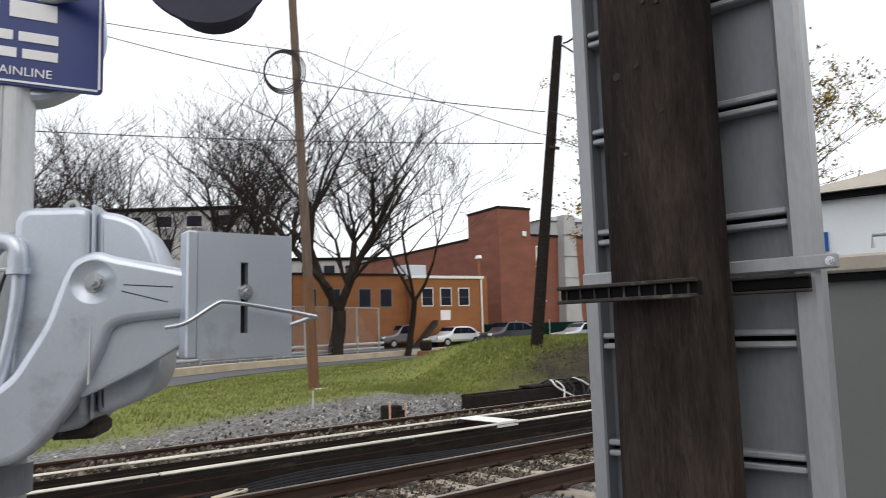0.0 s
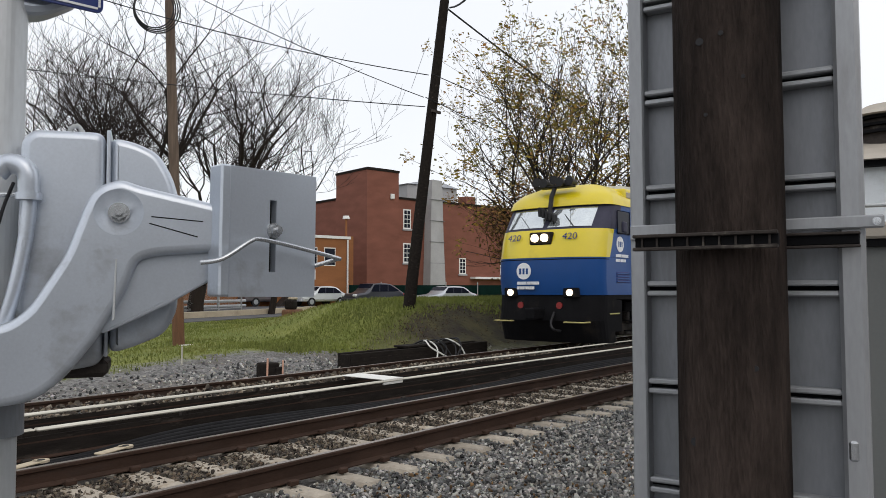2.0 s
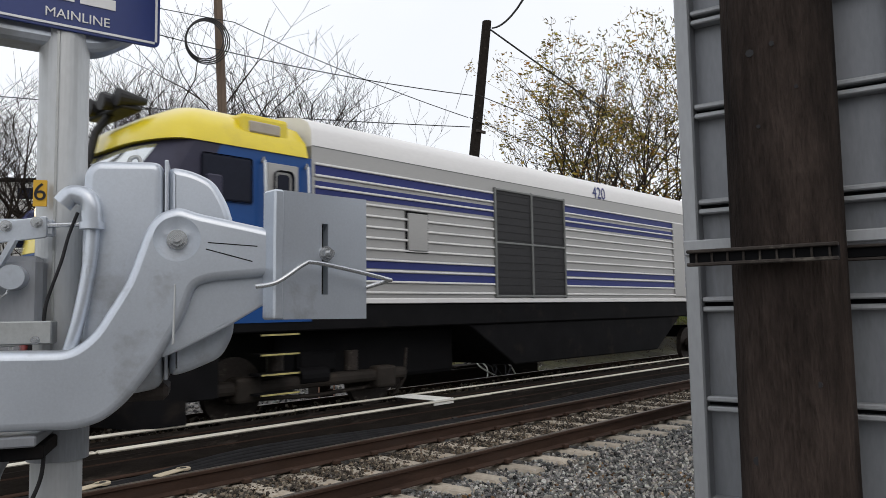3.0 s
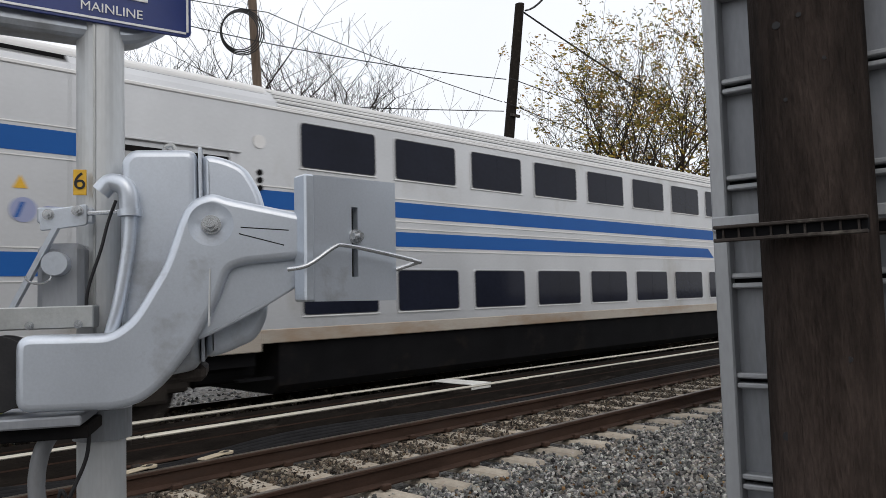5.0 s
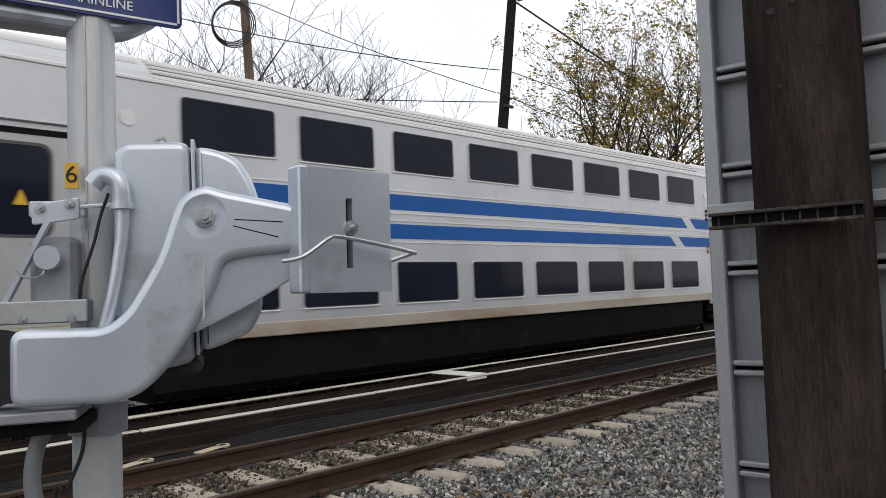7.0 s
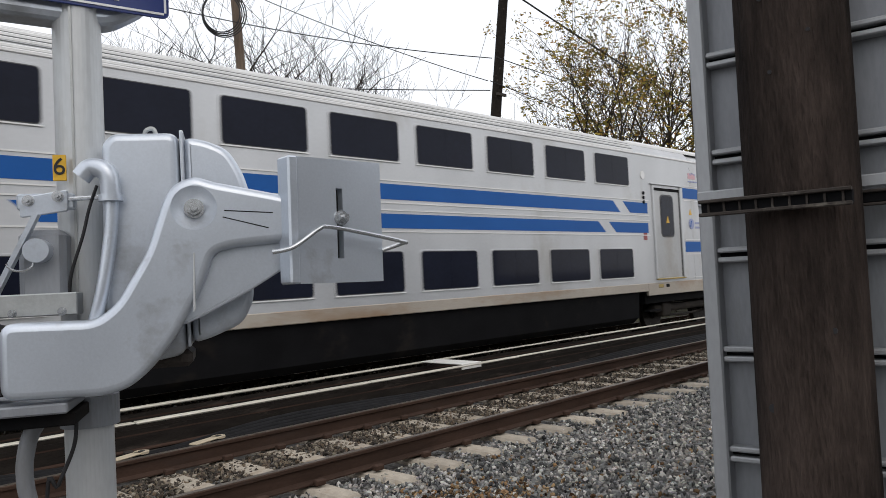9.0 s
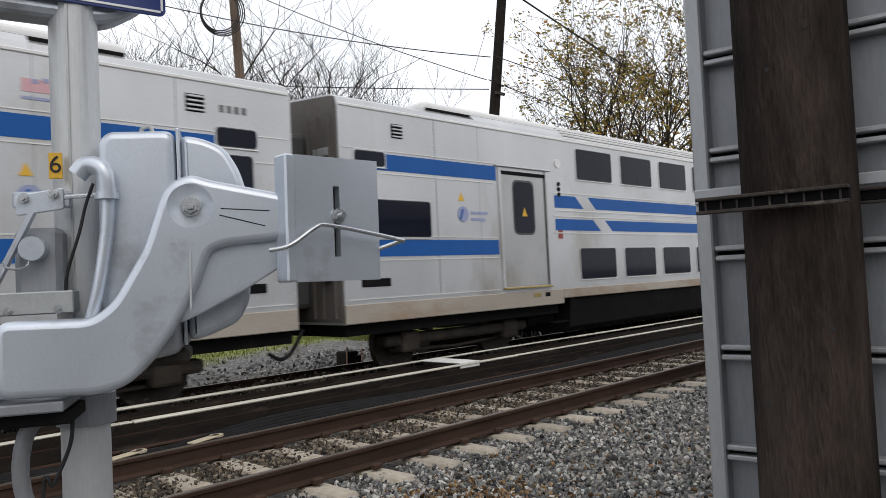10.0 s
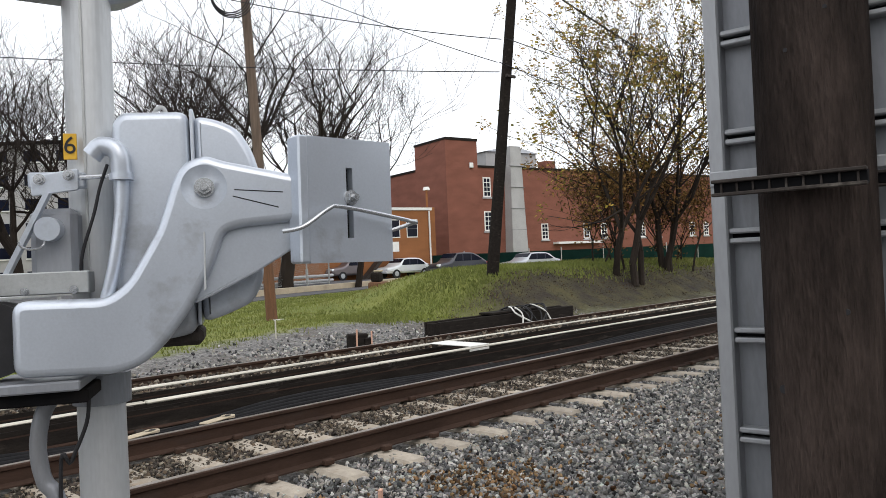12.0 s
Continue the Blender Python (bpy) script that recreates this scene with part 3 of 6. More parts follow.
def bogie(parent, x):
    b = part("bogie_frame", box(x - 1.75, x + 1.75, 0.30, 0.56, 0.43, 0.61, 0.06, 2), BOGIE, parent, "dark grimy bogie frame")
    for s in (-1.25, 1.25):
        part("axle_box", box(x + s - 0.2, x + s + 0.2, 0.26, 0.50, 0.32, 0.66, 0.05, 2), BOGIE, b)
        part("coil_spring", cyl((x + s * 0.55, 0.5, 0.62), (x + s * 0.55, 0.5, 0.92), 0.12, n=14), RUSTY, b)
    part("brake_rod", tube([(x - 1.5, 0.48, 0.36), (x, 0.48, 0.30), (x + 1.5, 0.48, 0.36)], 0.03), RUSTY, b)
    part("bolster", box(x - 0.35, x + 0.35, 0.4, 2.6, 0.62, 0.95, 0.05), UNDER, b)
    add_wheels(parent, (x - 1.25, x + 1.25))


CAR_L = 24.94
CAR_HALF = [(0.0, 0.86), (0.0, 4.0), (0.05, 4.13), (0.18, 4.27), (0.5, 4.41), (1.1, 4.47)]


def car_outline(z0):
    half = [(0.0, z0)] + CAR_HALF[1:]
    return half + [(TRAIN_W - y, z) for y, z in half[::-1]]


def rounded(pts, r, n=5):
    """Rounds the corners of an outline."""
    out = []
    k = len(pts)
    for i in range(k):
        p0, p, p1 = (Vector(pts[j % k]) for j in (i - 1, i, i + 1))
        a, c = (p0 - p), (p1 - p)
        d = min(r, a.length * 0.45, c.length * 0.45)
        s, e = p + a.normalized() * d, p + c.normalized() * d
        for j in range(n + 1):
            t = j / n
            q = (1 - t) ** 2 * s + 2 * t * (1 - t) * p + t * t * e
            out.append((q.x, q.y))
    return out


def round_rect(x0, x1, z0, z1, r):
    return rounded([(x0, z0), (x1, z0), (x1, z1), (x0, z1)], r, 4)


def window(parent, x0, x1, z0, z1, name="window", split=True):
    """A fixed pane with rounded corners in a rubber seal and a slim metal frame."""
    f = part(name, prism(round_rect(x0 - 0.035, x1 + 0.035, z0 - 0.035, z1 + 0.035, 0.07), -0.014, 0.03, 0.005, 1), STAINLESS, parent, "dark tinted window in a slim metal frame")
    part("seal", prism(round_rect(x0 - 0.012, x1 + 0.012, z0 - 0.012, z1 + 0.012, 0.06), -0.017, 0.02), RUBBER_SEAL, f, "black rubber seal")
    part("pane", prism(round_rect(x0, x1, z0, z1, 0.05), -0.021, 0.02), GLASS_DARK, f, "dark tinted glass")
    part("window_sill", box(x0 - 0.03, x1 + 0.03, -0.022, 0.01, z0 - 0.036, z0 - 0.018, 0.004), TRIM_BRIGHT, f, "bright lower window edge")
    if split:
        part("mullion", box((x0 + x1) / 2 - 0.006, (x0 + x1) / 2 + 0.006, -0.0225, 0.0, z0 + 0.02, z1 - 0.02), GLASS_DARK, f)
    return f


def train_door(parent, x0, x1):
    """A sliding leaf set between raised jambs under a dark strip of painted shade."""
    d = part("door", box(x0, x1, -0.006, 0.05, 1.24, 3.30, 0.01), DOOR_STEEL, parent, "stainless sliding door with a dark window")
    part("jamb", box(x0 - 0.07, x0 - 0.004, -0.035, 0.05, 1.22, 3.36, 0.012), STAINLESS, d)
    part("jamb", box(x1 + 0.004, x1 + 0.07, -0.035, 0.05, 1.22, 3.36, 0.012), STAINLESS, d)
    part("jamb_seal", box(x1 - 0.05, x1 - 0.004, -0.012, 0.03, 1.25, 3.29), RUBBER_SEAL, d, "black door edge seal")
    # near-black strip stands in for shade at the top of the door recess
    part("recess_shade", box(x0 - 0.05, x1 + 0.05, -0.014, 0.05, 3.235, 3.30), UNDER, d, "dark strip painted as recess shade over the door")
    part("drip_rail", box(x0 - 0.16, x1 + 0.16, -0.045, 0.05, 3.365, 3.395, 0.008), STAINLESS, d, "thin drip rail")
    xm = (x0 + x1) / 2
    g = part("door_window", prism(round_rect(xm - 0.30, xm + 0.26, 2.2, 3.12, 0.12), -0.016, 0.02), GLASS_DARK, d, "tall dark door window")
    part("window_rim", prism(round_rect(xm - 0.335, xm + 0.295, 2.165, 3.155, 0.14), -0.011, 0.02), RUBBER_SEAL, g)
    tri = [(xm - 0.09, 2.5), (xm + 0.05, 2.5), (xm - 0.02, 2.66)]
    part("warning_triangle", prism(tri, -0.022, -0.012), SIGN_YELLOW, d, "amber warning triangle sticker")
    part("threshold", box(x0 - 0.05, x1 + 0.05, -0.06, 0.05, 1.20, 1.232, 0.006), THRESHOLD, d, "worn tan door threshold")


def stripe(parent, pts, material=None):
    part("stripe", prism(pts, -0.005, 0.01), material or STRIPE_BLUE, parent, "bright blue stripe")


def slats(parent, x0, x1, z0, z1, n):
    v = part("vent", box(x0, x1, -0.01, 0.02, z0, z1, 0.005), UNDER, parent, "louvred vent")
    h = (z1 - z0) / n
    for k in range(n):
        part("slat", box(x0 + 0.01, x1 - 0.01, -0.03, 0.0, z0 + h * (k + 0.25), z0 + h * (k + 0.7), 0.004), STAINLESS, v)


def bars(parent, x0, z, widths, h, material, y=-0.008, label="lines of lettering that cannot be read"):
    x = x0
    for w in widths:
        part("letter_bar", box(x, x + w, y, y + 0.012, z, z + h), material, parent, label)
        x += w + h * 0.5


def passenger_car():
    c = thing("passenger_car", pose(0, 0, 0), "stainless double-deck passenger car with two blue stripes", "train car", "double-deck cars")
    b = part("body", section(car_outline(0.96), 3.0, CAR_L - 3.0), STAINLESS, c, "brushed stainless bodyshell")
    for x0, x1 in ((0.0, 2.995), (CAR_L - 2.995, CAR_L + 0.2)):
        part("body_end", section([(y, min(z, 4.17 + 0.09 * y)) for y, z in car_outline(0.86)], x0, x1), STAINLESS, c, "brushed stainless end of the bodyshell")
    for x0, x1 in ((0.0, 5.3), (CAR_L - 5.3, CAR_L + 0.2)):
        part("sill", box(x0, x1, -0.012, 0.05, 0.86, 1.14, 0.01), STAIN_SILL, c, "stained lower sill")
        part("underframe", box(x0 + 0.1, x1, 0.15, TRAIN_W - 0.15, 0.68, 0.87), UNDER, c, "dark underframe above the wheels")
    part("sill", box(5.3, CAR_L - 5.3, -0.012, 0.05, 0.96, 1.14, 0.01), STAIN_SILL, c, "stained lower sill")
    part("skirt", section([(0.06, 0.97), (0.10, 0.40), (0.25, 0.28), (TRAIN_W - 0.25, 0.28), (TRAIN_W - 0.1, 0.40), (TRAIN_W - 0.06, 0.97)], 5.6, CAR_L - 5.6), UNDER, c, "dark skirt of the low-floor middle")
    # corrugated roof of the middle, raised cover at both ends
    for y, z in ((0.035, 4.075), (0.075, 4.155), (0.125, 4.215), (0.19, 4.275), (0.30, 4.325), (0.42, 4.378)):
        part("roof_rib", box(5.6, CAR_L - 5.6, y - 0.02, y + 0.02, z - 0.02, z + 0.02, 0.008), TRIM_BRIGHT, c, "pale corrugation of the roof")
    for y, z in ((0.052, 4.118), (0.100, 4.186), (0.155, 4.246), (0.245, 4.30)):
        part("roof_groove", box(5.6, CAR_L - 5.6, y - 0.012, y + 0.004, z - 0.004, z + 0.008), HUT_GREY, c, "dark groove along the roof edge")
    part("eave", box(0.02, CAR_L + 0.18, -0.018, 0.03, 4.0, 4.045, 0.008), ROOF_WHITE, c, "pale eave strip")
    for x0, x1 in ((1.9, 5.55), (CAR_L - 5.55, CAR_L - 1.9)):
        h = part("roof_hatch", box(x0, x1, 0.16, TRAIN_W - 0.16, 4.14, 4.355, 0.09, 4), ROOF_WHITE, c, "raised pale roof cover")
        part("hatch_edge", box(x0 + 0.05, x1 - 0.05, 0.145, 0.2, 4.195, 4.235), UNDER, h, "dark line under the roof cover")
    for k in range(8):
        x = 5.94 + 1.686 * k
        window(c, x, x + 1.28, 3.29, 3.88)
        window(c, x, x + 1.28, 1.31, 1.90)
    for x0, x1 in ((3.56, 4.86), (CAR_L - 4.86, CAR_L - 3.62)):
        train_door(c, x0, x1)
    # stripes: two along the middle with slanted breaks near their ends, stepped ones at both ends of the car
    for z0, z1, s in ((2.695, 2.93, 0.0), (2.26, 2.48, 0.0)):
        sl = 0.28
        d0 = 0.15 if z0 > 2.5 else 0.75
        e0, e1 = 5.15, CAR_L - 5.15
        stripe(c, [(e0, z0), (e0 + 0.55 + d0 + sl, z0), (e0 + 0.55 + d0, z1), (e0, z1)])
        stripe(c, [(e0 + 1.0 + d0 + sl, z0), (e1 - 1.0 - d0 - 0.0, z0), (e1 - 1.0 - d0 - sl, z1), (e0 + 1.0 + d0, z1)])
        stripe(c, [(e1 - 0.6 - d0, z0), (e1, z0), (e1, z1), (e1 - 0.6 - d0 - sl, z1)])
        for zz in (z0 - 0.06, z1 + 0.045):
            part("trim_line", box(5.1, CAR_L - 5.1, -0.012, 0.01, zz, zz + 0.018), TRIM_BRIGHT, c)
    for x0, x1 in ((0.06, 3.42), (CAR_L - 3.4, CAR_L + 0.14)):
        # lighter than the side: the trim's highlight is put into its colour
        for z in (3.055, 3.40, 2.11, 1.76, 1.20):
            part("trim_line", box(x0, x1, -0.010, 0.01, z, z + 0.014), TRIM_BRIGHT, c)
        part("panel_seam", box((x0 + x1) / 2 + 0.2, (x0 + x1) / 2 + 0.206, -0.003, 0.01, 1.2, 4.0), RUBBER_SEAL, c)
    stripe(c, [(0.25, 3.36), (0.55, 3.11), (3.44, 3.11), (3.44, 3.36)])
    stripe(c, [(0.45, 2.07), (0.2, 1.82), (3.44, 1.82), (3.44, 2.07)])
    stripe(c, [(CAR_L - 3.42, 3.11), (CAR_L - 1.0, 3.11), (CAR_L - 0.75, 3.36), (CAR_L - 3.42, 3.36)])
    stripe(c, [(CAR_L - 3.42, 1.82), (CAR_L - 1.75, 1.82), (CAR_L - 1.75, 2.07), (CAR_L - 3.42, 2.07)])
    stripe(c, [(CAR_L - 0.85, 1.82), (CAR_L - 0.55, 1.82), (CAR_L - 0.3, 2.07), (CAR_L - 0.85, 2.07)])
    window(c, 0.58, 1.77, 2.12, 2.66, split=False)
    window(c, 0.28, 0.85, 3.17, 3.37, split=False)
    window(c, CAR_L - 2.12, CAR_L - 1.82, 2.14, 2.70, split=False)
    window(c, CAR_L - 0.86, CAR_L - 0.42, 2.46, 3.12, split=False)
    window(c, CAR_L - 0.9, CAR_L - 0.35, 3.24, 3.46, split=False)
    slats(c, 1.02, 1.25, 3.62, 3.84, 4)
    slats(c, CAR_L - 1.3, CAR_L - 1.05, 3.62, 3.84, 4)
    slats(c, CAR_L - 1.75, CAR_L - 1.0, 1.28, 2.02, 8)
    for x in (0.6, CAR_L - 0.55):
        part("grab_step", box(x - 0.28, x + 0.28, -0.02, 0.02, 1.38, 1.5, 0.01), UNDER, c, "recessed step grille")
    for x in (2.55, CAR_L - 3.05):
        ring = part("logo_disc", cyl((x, -0.012, 2.5), (x, 0.0, 2.5), 0.13, n=24), PALE_LETTER, c, "round faded blue emblem")
        part("logo_notch", prism([(x - 0.09, 2.42), (x - 0.05, 2.42), (x + 0.01, 2.58), (x - 0.03, 2.58)], -0.018, 0.0), STRIPE_BLUE, ring)
        bars(c, x + 0.20, 2.50, (0.16, 0.24), 0.05, PALE_LETTER)
        bars(c, x + 0.20, 2.39, (0.13, 0.2), 0.05, PALE_LETTER)
        part("warning_sticker", prism([(x - 0.1, 2.72), (x + 0.04, 2.72), (x - 0.03, 2.86)], -0.008, 0.0), SIGN_YELLOW, c, "amber warning sticker")
    for x in (5.3, CAR_L - 5.3):
        for z in (2.95, 3.05, 3.15):
            part("indicator_lamp", cyl((x, -0.02, z), (x, 0, z), 0.04, n=12), UNDER, c)
        part("red_label", box(x - 0.07, x + 0.07, -0.008, 0.01, 2.1, 2.26), RED_LENS, c, "small red label")
        part("speaker_grille", cyl((x, -0.015, 3.55), (x, 0, 3.55), 0.09, n=16), ROOF_WHITE, c)
    part("flag_sticker", box(CAR_L - 3.1, CAR_L - 2.72, -0.006, 0.01, 3.60, 3.74), STICKER_PINK, c, "faded pink sticker")
    for k in range(3):
        part("sticker_mark", box(CAR_L - 3.0 + 0.11 * k, CAR_L - 2.94 + 0.11 * k, -0.009, 0.0, 3.69 + 0.02 * (k % 2), 3.74 + 0.02 * (k % 2)), PALE_LETTER, c)
    for dx, dz in ((0.0, 0.0), (0.1, 0.07), (0.16, -0.02), (0.06, -0.08)):
        part("sticker_star", cyl((CAR_L - 2.6 + dx, -0.006, 3.69 + dz), (CAR_L - 2.6 + dx, 0.0, 3.69 + dz), 0.026, n=5), HUT_GREY, c, "small grey star")
    bars(c, CAR_L - 3.1, 3.52, (0.1, 0.16, 0.2, 0.12), 0.03, PALE_LETTER)
    bars(c, CAR_L - 0.85, 3.66, (0.06, 0.06, 0.06, 0.06), 0.09, HUT_GREY)
    for x in (4.7, CAR_L - 4.5):
        part("side_light", box(x, x + 0.16, -0.02, 0.02, 1.02, 1.1, 0.01), UNDER, c)
        part("side_reflector", box(x - 0.35, x - 0.12, -0.02, 0.02, 1.02, 1.1, 0.01), THRESHOLD, c, "dull amber side lamp")
    for x, s in ((0.0, -1), (CAR_L + 0.2, 1)):
        a, e = sorted((x + s * 0.004, x + s * 0.016))
        w = part("end_wall", section([(min(max(y, 0.03), TRAIN_W - 0.03), min(z, 4.14 + 0.09 * min(y, TRAIN_W - y))) for y, z in car_outline(0.9)], a, e), END_DIRT, c, "grimy grey-brown end wall")
        for y in (0.16, 0.44, 0.66):
            part("end_rib", box(min(x + s * 0.01, x + s * 0.05), max(x + s * 0.01, x + s * 0.05), y, y + 0.035, 0.95, 3.9), END_DIRT, w)
        for z in (1.5, 1.9, 2.3, 2.7):
            part("end_rung", box(min(x + s * 0.03, x + s * 0.09), max(x + s * 0.03, x + s * 0.09), 0.2, 0.42, z, z + 0.03), UNDER, w, "dark ladder rung")
        a, e = sorted((x, x + s * 0.45))
        part("diaphragm", box(a, e, 0.75, TRAIN_W - 0.75, 1.1, 3.7, 0.08, 2), RUBBER_SEAL, c, "black rubber gangway")
        a, e = sorted((x, x + s * 0.5))
        part("coupler", box(a, e, 1.35, 1.7, 0.75, 1.0, 0.03), RUSTY, c)
        part("end_mirror", box(min(x, x + s * 0.05), max(x, x + s * 0.05), 0.2, 0.55, 3.3, 3.42, 0.01), STAINLESS, c)
    part("hose", tube(curve_points([(-0.1, 0.9, 0.8), (-0.3, 0.9, 0.5), (-0.5, 0.9, 0.4), (-0.7, 0.9, 0.5)]), 0.03), BLACK, c)
    bogie(c, 2.75)
    bogie(c, CAR_L - 2.75)
    for x in (5.0, CAR_L - 5.2):
        part("ladder_step", box(x, x + 0.5, 0.05, 0.2, 0.5, 0.53), UNDER, c)
    part("air_tank", cyl((4.6, 0.5, 0.62), (5.4, 0.5, 0.62), 0.17, n=16), UNDER, c)
    return c


LOCO_L = 22.86


def loft(levels, skip_caps=False):
    """Skin over level plans given as lists of (x, y, z) with equal counts."""
    bm = bmesh.new()
    rings = [[bm.verts.new(p) for p in lv] for lv in levels]
    k = len(rings[0])
    for a, c in zip(rings, rings[1:]):
        for i in range(k):
            bm.faces.new((a[i], a[(i + 1) % k], c[(i + 1) % k], c[i]))
    bm.faces.new(rings[0])
    bm.faces.new(rings[-1])
    bmesh.ops.recalc_face_normals(bm, faces=bm.faces)
    return bm


def cab_plan(z, xf, xc, back, inset=0.0):
    """The cab's plan at one height: a nearly flat nose with well rounded corners."""
    w, i = TRAIN_W, inset
    near = [(xf, 1.0)]
    for k in range(1, 9):
        a = 0.5 * math.pi * k / 8
        near.append((xf + (xc - xf) * (1 - math.cos(a)) ** 0.9, i + (1.0 - i) * (1 - math.sin(a)) ** 1.0))
    near.append((back, i))
    return [(x, y, z) for x, y in near] + [(x, w - y, z) for x, y in near[::-1]]


def locomotive():
    c = thing("locomotive", pose(0, 0, 0), "diesel locomotive with a yellow and blue cab and silver body", "locomotive")
    back = 4.17
    part("cab_lower", loft([cab_plan(1.38, 1.22, 1.9, back), cab_plan(1.75, 1.15, 1.84, back), cab_plan(2.31, 1.19, 1.87, back)]), BLUE, c, "deep blue lower cab", smooth=30)
    nose = part("nose_panel", loft([cab_plan(2.315, 1.19, 1.87, 2.05, 0.001), cab_plan(2.7, 1.28, 1.93, 2.2, 0.001), cab_plan(3.03, 1.44, 2.02, 2.3, 0.001)]), YELLOW, c, "bright yellow nose panel", smooth=30)
    part("cab_side", loft([cab_plan(2.315, 1.7, 2.0, back, 0.003), cab_plan(3.03, 1.9, 2.25, back, 0.003), cab_plan(3.66, 2.3, 2.6, back, 0.003)]), BLUE, c, "deep blue cab side", smooth=30)
    wind = part("windshield_band", loft([cab_plan(3.035, 1.46, 2.03, 2.42, 0.002), cab_plan(3.66, 1.96, 2.4, 2.75, 0.002)]), HOOD_BLACK, c, "black windscreen surround", smooth=30)
    part("nose_groove", loft([cab_plan(2.255, 1.180, 1.862, 2.0, -0.003), cab_plan(2.275, 1.181, 1.863, 2.0, -0.003)]), UNDER, c, "dark groove under the nose panel")
    for y0, y1 in ((0.30, 1.45), (1.59, 2.74)):
        g = bmesh.new()
        rows = []
        for j in range(4):
            t = 0.09 + 0.82 * j / 3
            row = []
            for i in range(9):
                y = y0 + (y1 - y0) * i / 8
                side = max(0.0, 1.0 - y, y - (TRAIN_W - 1.0))
                bow = (1 - math.cos(math.asin(min(side, 1.0)))) ** 0.9
                row.append(g.verts.new((1.46 + 0.50 * t + (0.57 - 0.13 * t) * bow - 0.014, y, 3.035 + 0.625 * t)))
            rows.append(row)
        for u, v in zip(rows, rows[1:]):
            for i in range(8):
                g.faces.new((u[i], u[i + 1], v[i + 1], v[i]))
        part("windshield", g, GLASS_WIND, wind, "sloping windscreen glass", smooth=60)
        part("wiper", tube([(1.45, y0 + 0.35, 3.06), (1.68, y0 + 0.75, 3.42)], 0.010, 6), BLACK, wind)
    part("cab_roof", loft([cab_plan(3.655, 1.86, 2.3, 4.1, -0.02), cab_plan(3.86, 1.92, 2.36, 4.1, 0.04), cab_plan(4.08, 2.2, 2.55, 4.1, 0.25), cab_plan(4.27, 2.6, 2.9, 4.05, 0.7)]), YELLOW, c, "bright yellow cab roof", smooth=40)
    part("roof_light_box", box(3.1, 3.85, 0.08, 0.5, 3.82, 4.16, 0.06, 2), YELLOW, c)
    part("roof_louvre", box(3.2, 3.7, 0.06, 0.2, 3.9, 4.06, 0.02), ROOF_TAN, c, "dusty louvre in the cab roof")
    horn = part("horn_cluster", box(1.9, 2.2, 1.0, 2.0, 4.16, 4.22, 0.02), BLACK, c, "black air horns above the windscreen")
    for y, z, ln in ((1.02, 4.3, 0.4), (1.25, 4.27, 0.5), (1.5, 4.36, 0.35), (1.75, 4.29, 0.45), (1.98, 4.33, 0.4)):
        part("horn", cyl((2.25, y, z), (2.25 - ln, y, z), 0.045, 0.12, n=14), BLACK, horn)
    part("horn_bracket", tube([(2.0, 1.5, 4.2), (1.8, 1.5, 3.9), (1.72, 1.5, 3.55), (1.62, 1.45, 3.35)], 0.06, 8), BLACK, horn)
    for k in range(5):
        part("camera_pod", box(1.48, 1.68, 1.25 + 0.1 * k, 1.33 + 0.1 * k, 3.22 + 0.04 * k, 3.42 + 0.05 * k, 0.02), BLACK, horn)
    lamp = part("headlamp_box", box(1.235, 1.5, 1.2, 1.84, 2.64, 2.96, 0.03), WOOD_DARK, c, "black twin headlamp recess")
    for y in (1.38, 1.66):
        part("headlamp", cyl((1.19, y, 2.81), (1.3, y, 2.81), 0.1, n=20), LAMP_GLOW, lamp, "lit round headlamp")
    for y in (0.66, 2.38):
        d = part("ditch_lamp_box", box(1.20, 1.6, y - 0.2, y + 0.2, 1.32, 1.56, 0.02), UNDER, c)
        part("ditch_lamp", cyl((1.17, y, 1.44), (1.25, y, 1.44), 0.08, n=20), LAMP_GLOW, d, "lit lower headlamp")
        part("marker_lamp", cyl((1.19, y + (0.3 if y < 1.5 else -0.3), 1.12), (1.3, y + (0.3 if y < 1.5 else -0.3), 1.12), 0.085, n=16), RED_LENS, c, "red marker lamp")
    for y in (0.72, 2.32):
        part("fleet_number", moved(text_bm("420", 0.26), Matrix.Translation((1.30 if y > 1 else 1.33, y, 2.83)) @ pose(0, 0, 0, 0, 0, -90 if y > 1 else -80) @ pose(0, 0, 0, -24, 0, 0)), NAVY, c, "dark number 420")
    emb = part("logo_disc", moved(cyl((0, -0.01, 0), (0, 0.01, 0), 0.21, n=32), pose(1.152, 1.95, 1.98, 0, 0, -90)), WHITE_VINYL, c, "round white emblem on the nose")
    for y in (1.84, 1.94, 2.04):
        part("logo_shape", box(1.132, 1.15, y - 0.02, y + 0.035, 1.90, 2.05), BLUE, emb)
    for z, ws in ((1.64, (0.06, 0.05, 0.06, 0.05, 0.0, 0.03, 0.05, 0.03, 0.05, 0.06, 0.05)), (1.52, (0.06, 0.05, 0.03, 0.03, 0.0, 0.06, 0.05, 0.05, 0.05))):
        y = 2.14
        bm = bmesh.new()
        for w in ws:
            if w:
                add_box(bm, 1.135, 1.17, y - w, y, z, z + 0.075)
            y -= w + 0.014
        part("lettering", bm, WHITE_VINYL, c, "white lettering that cannot be read")
    emb2 = part("logo_disc", cyl((2.62, -0.01, 2.66), (2.62, 0.003, 2.66), 0.2, n=32), WHITE_VINYL, c, "round white emblem on the cab side")
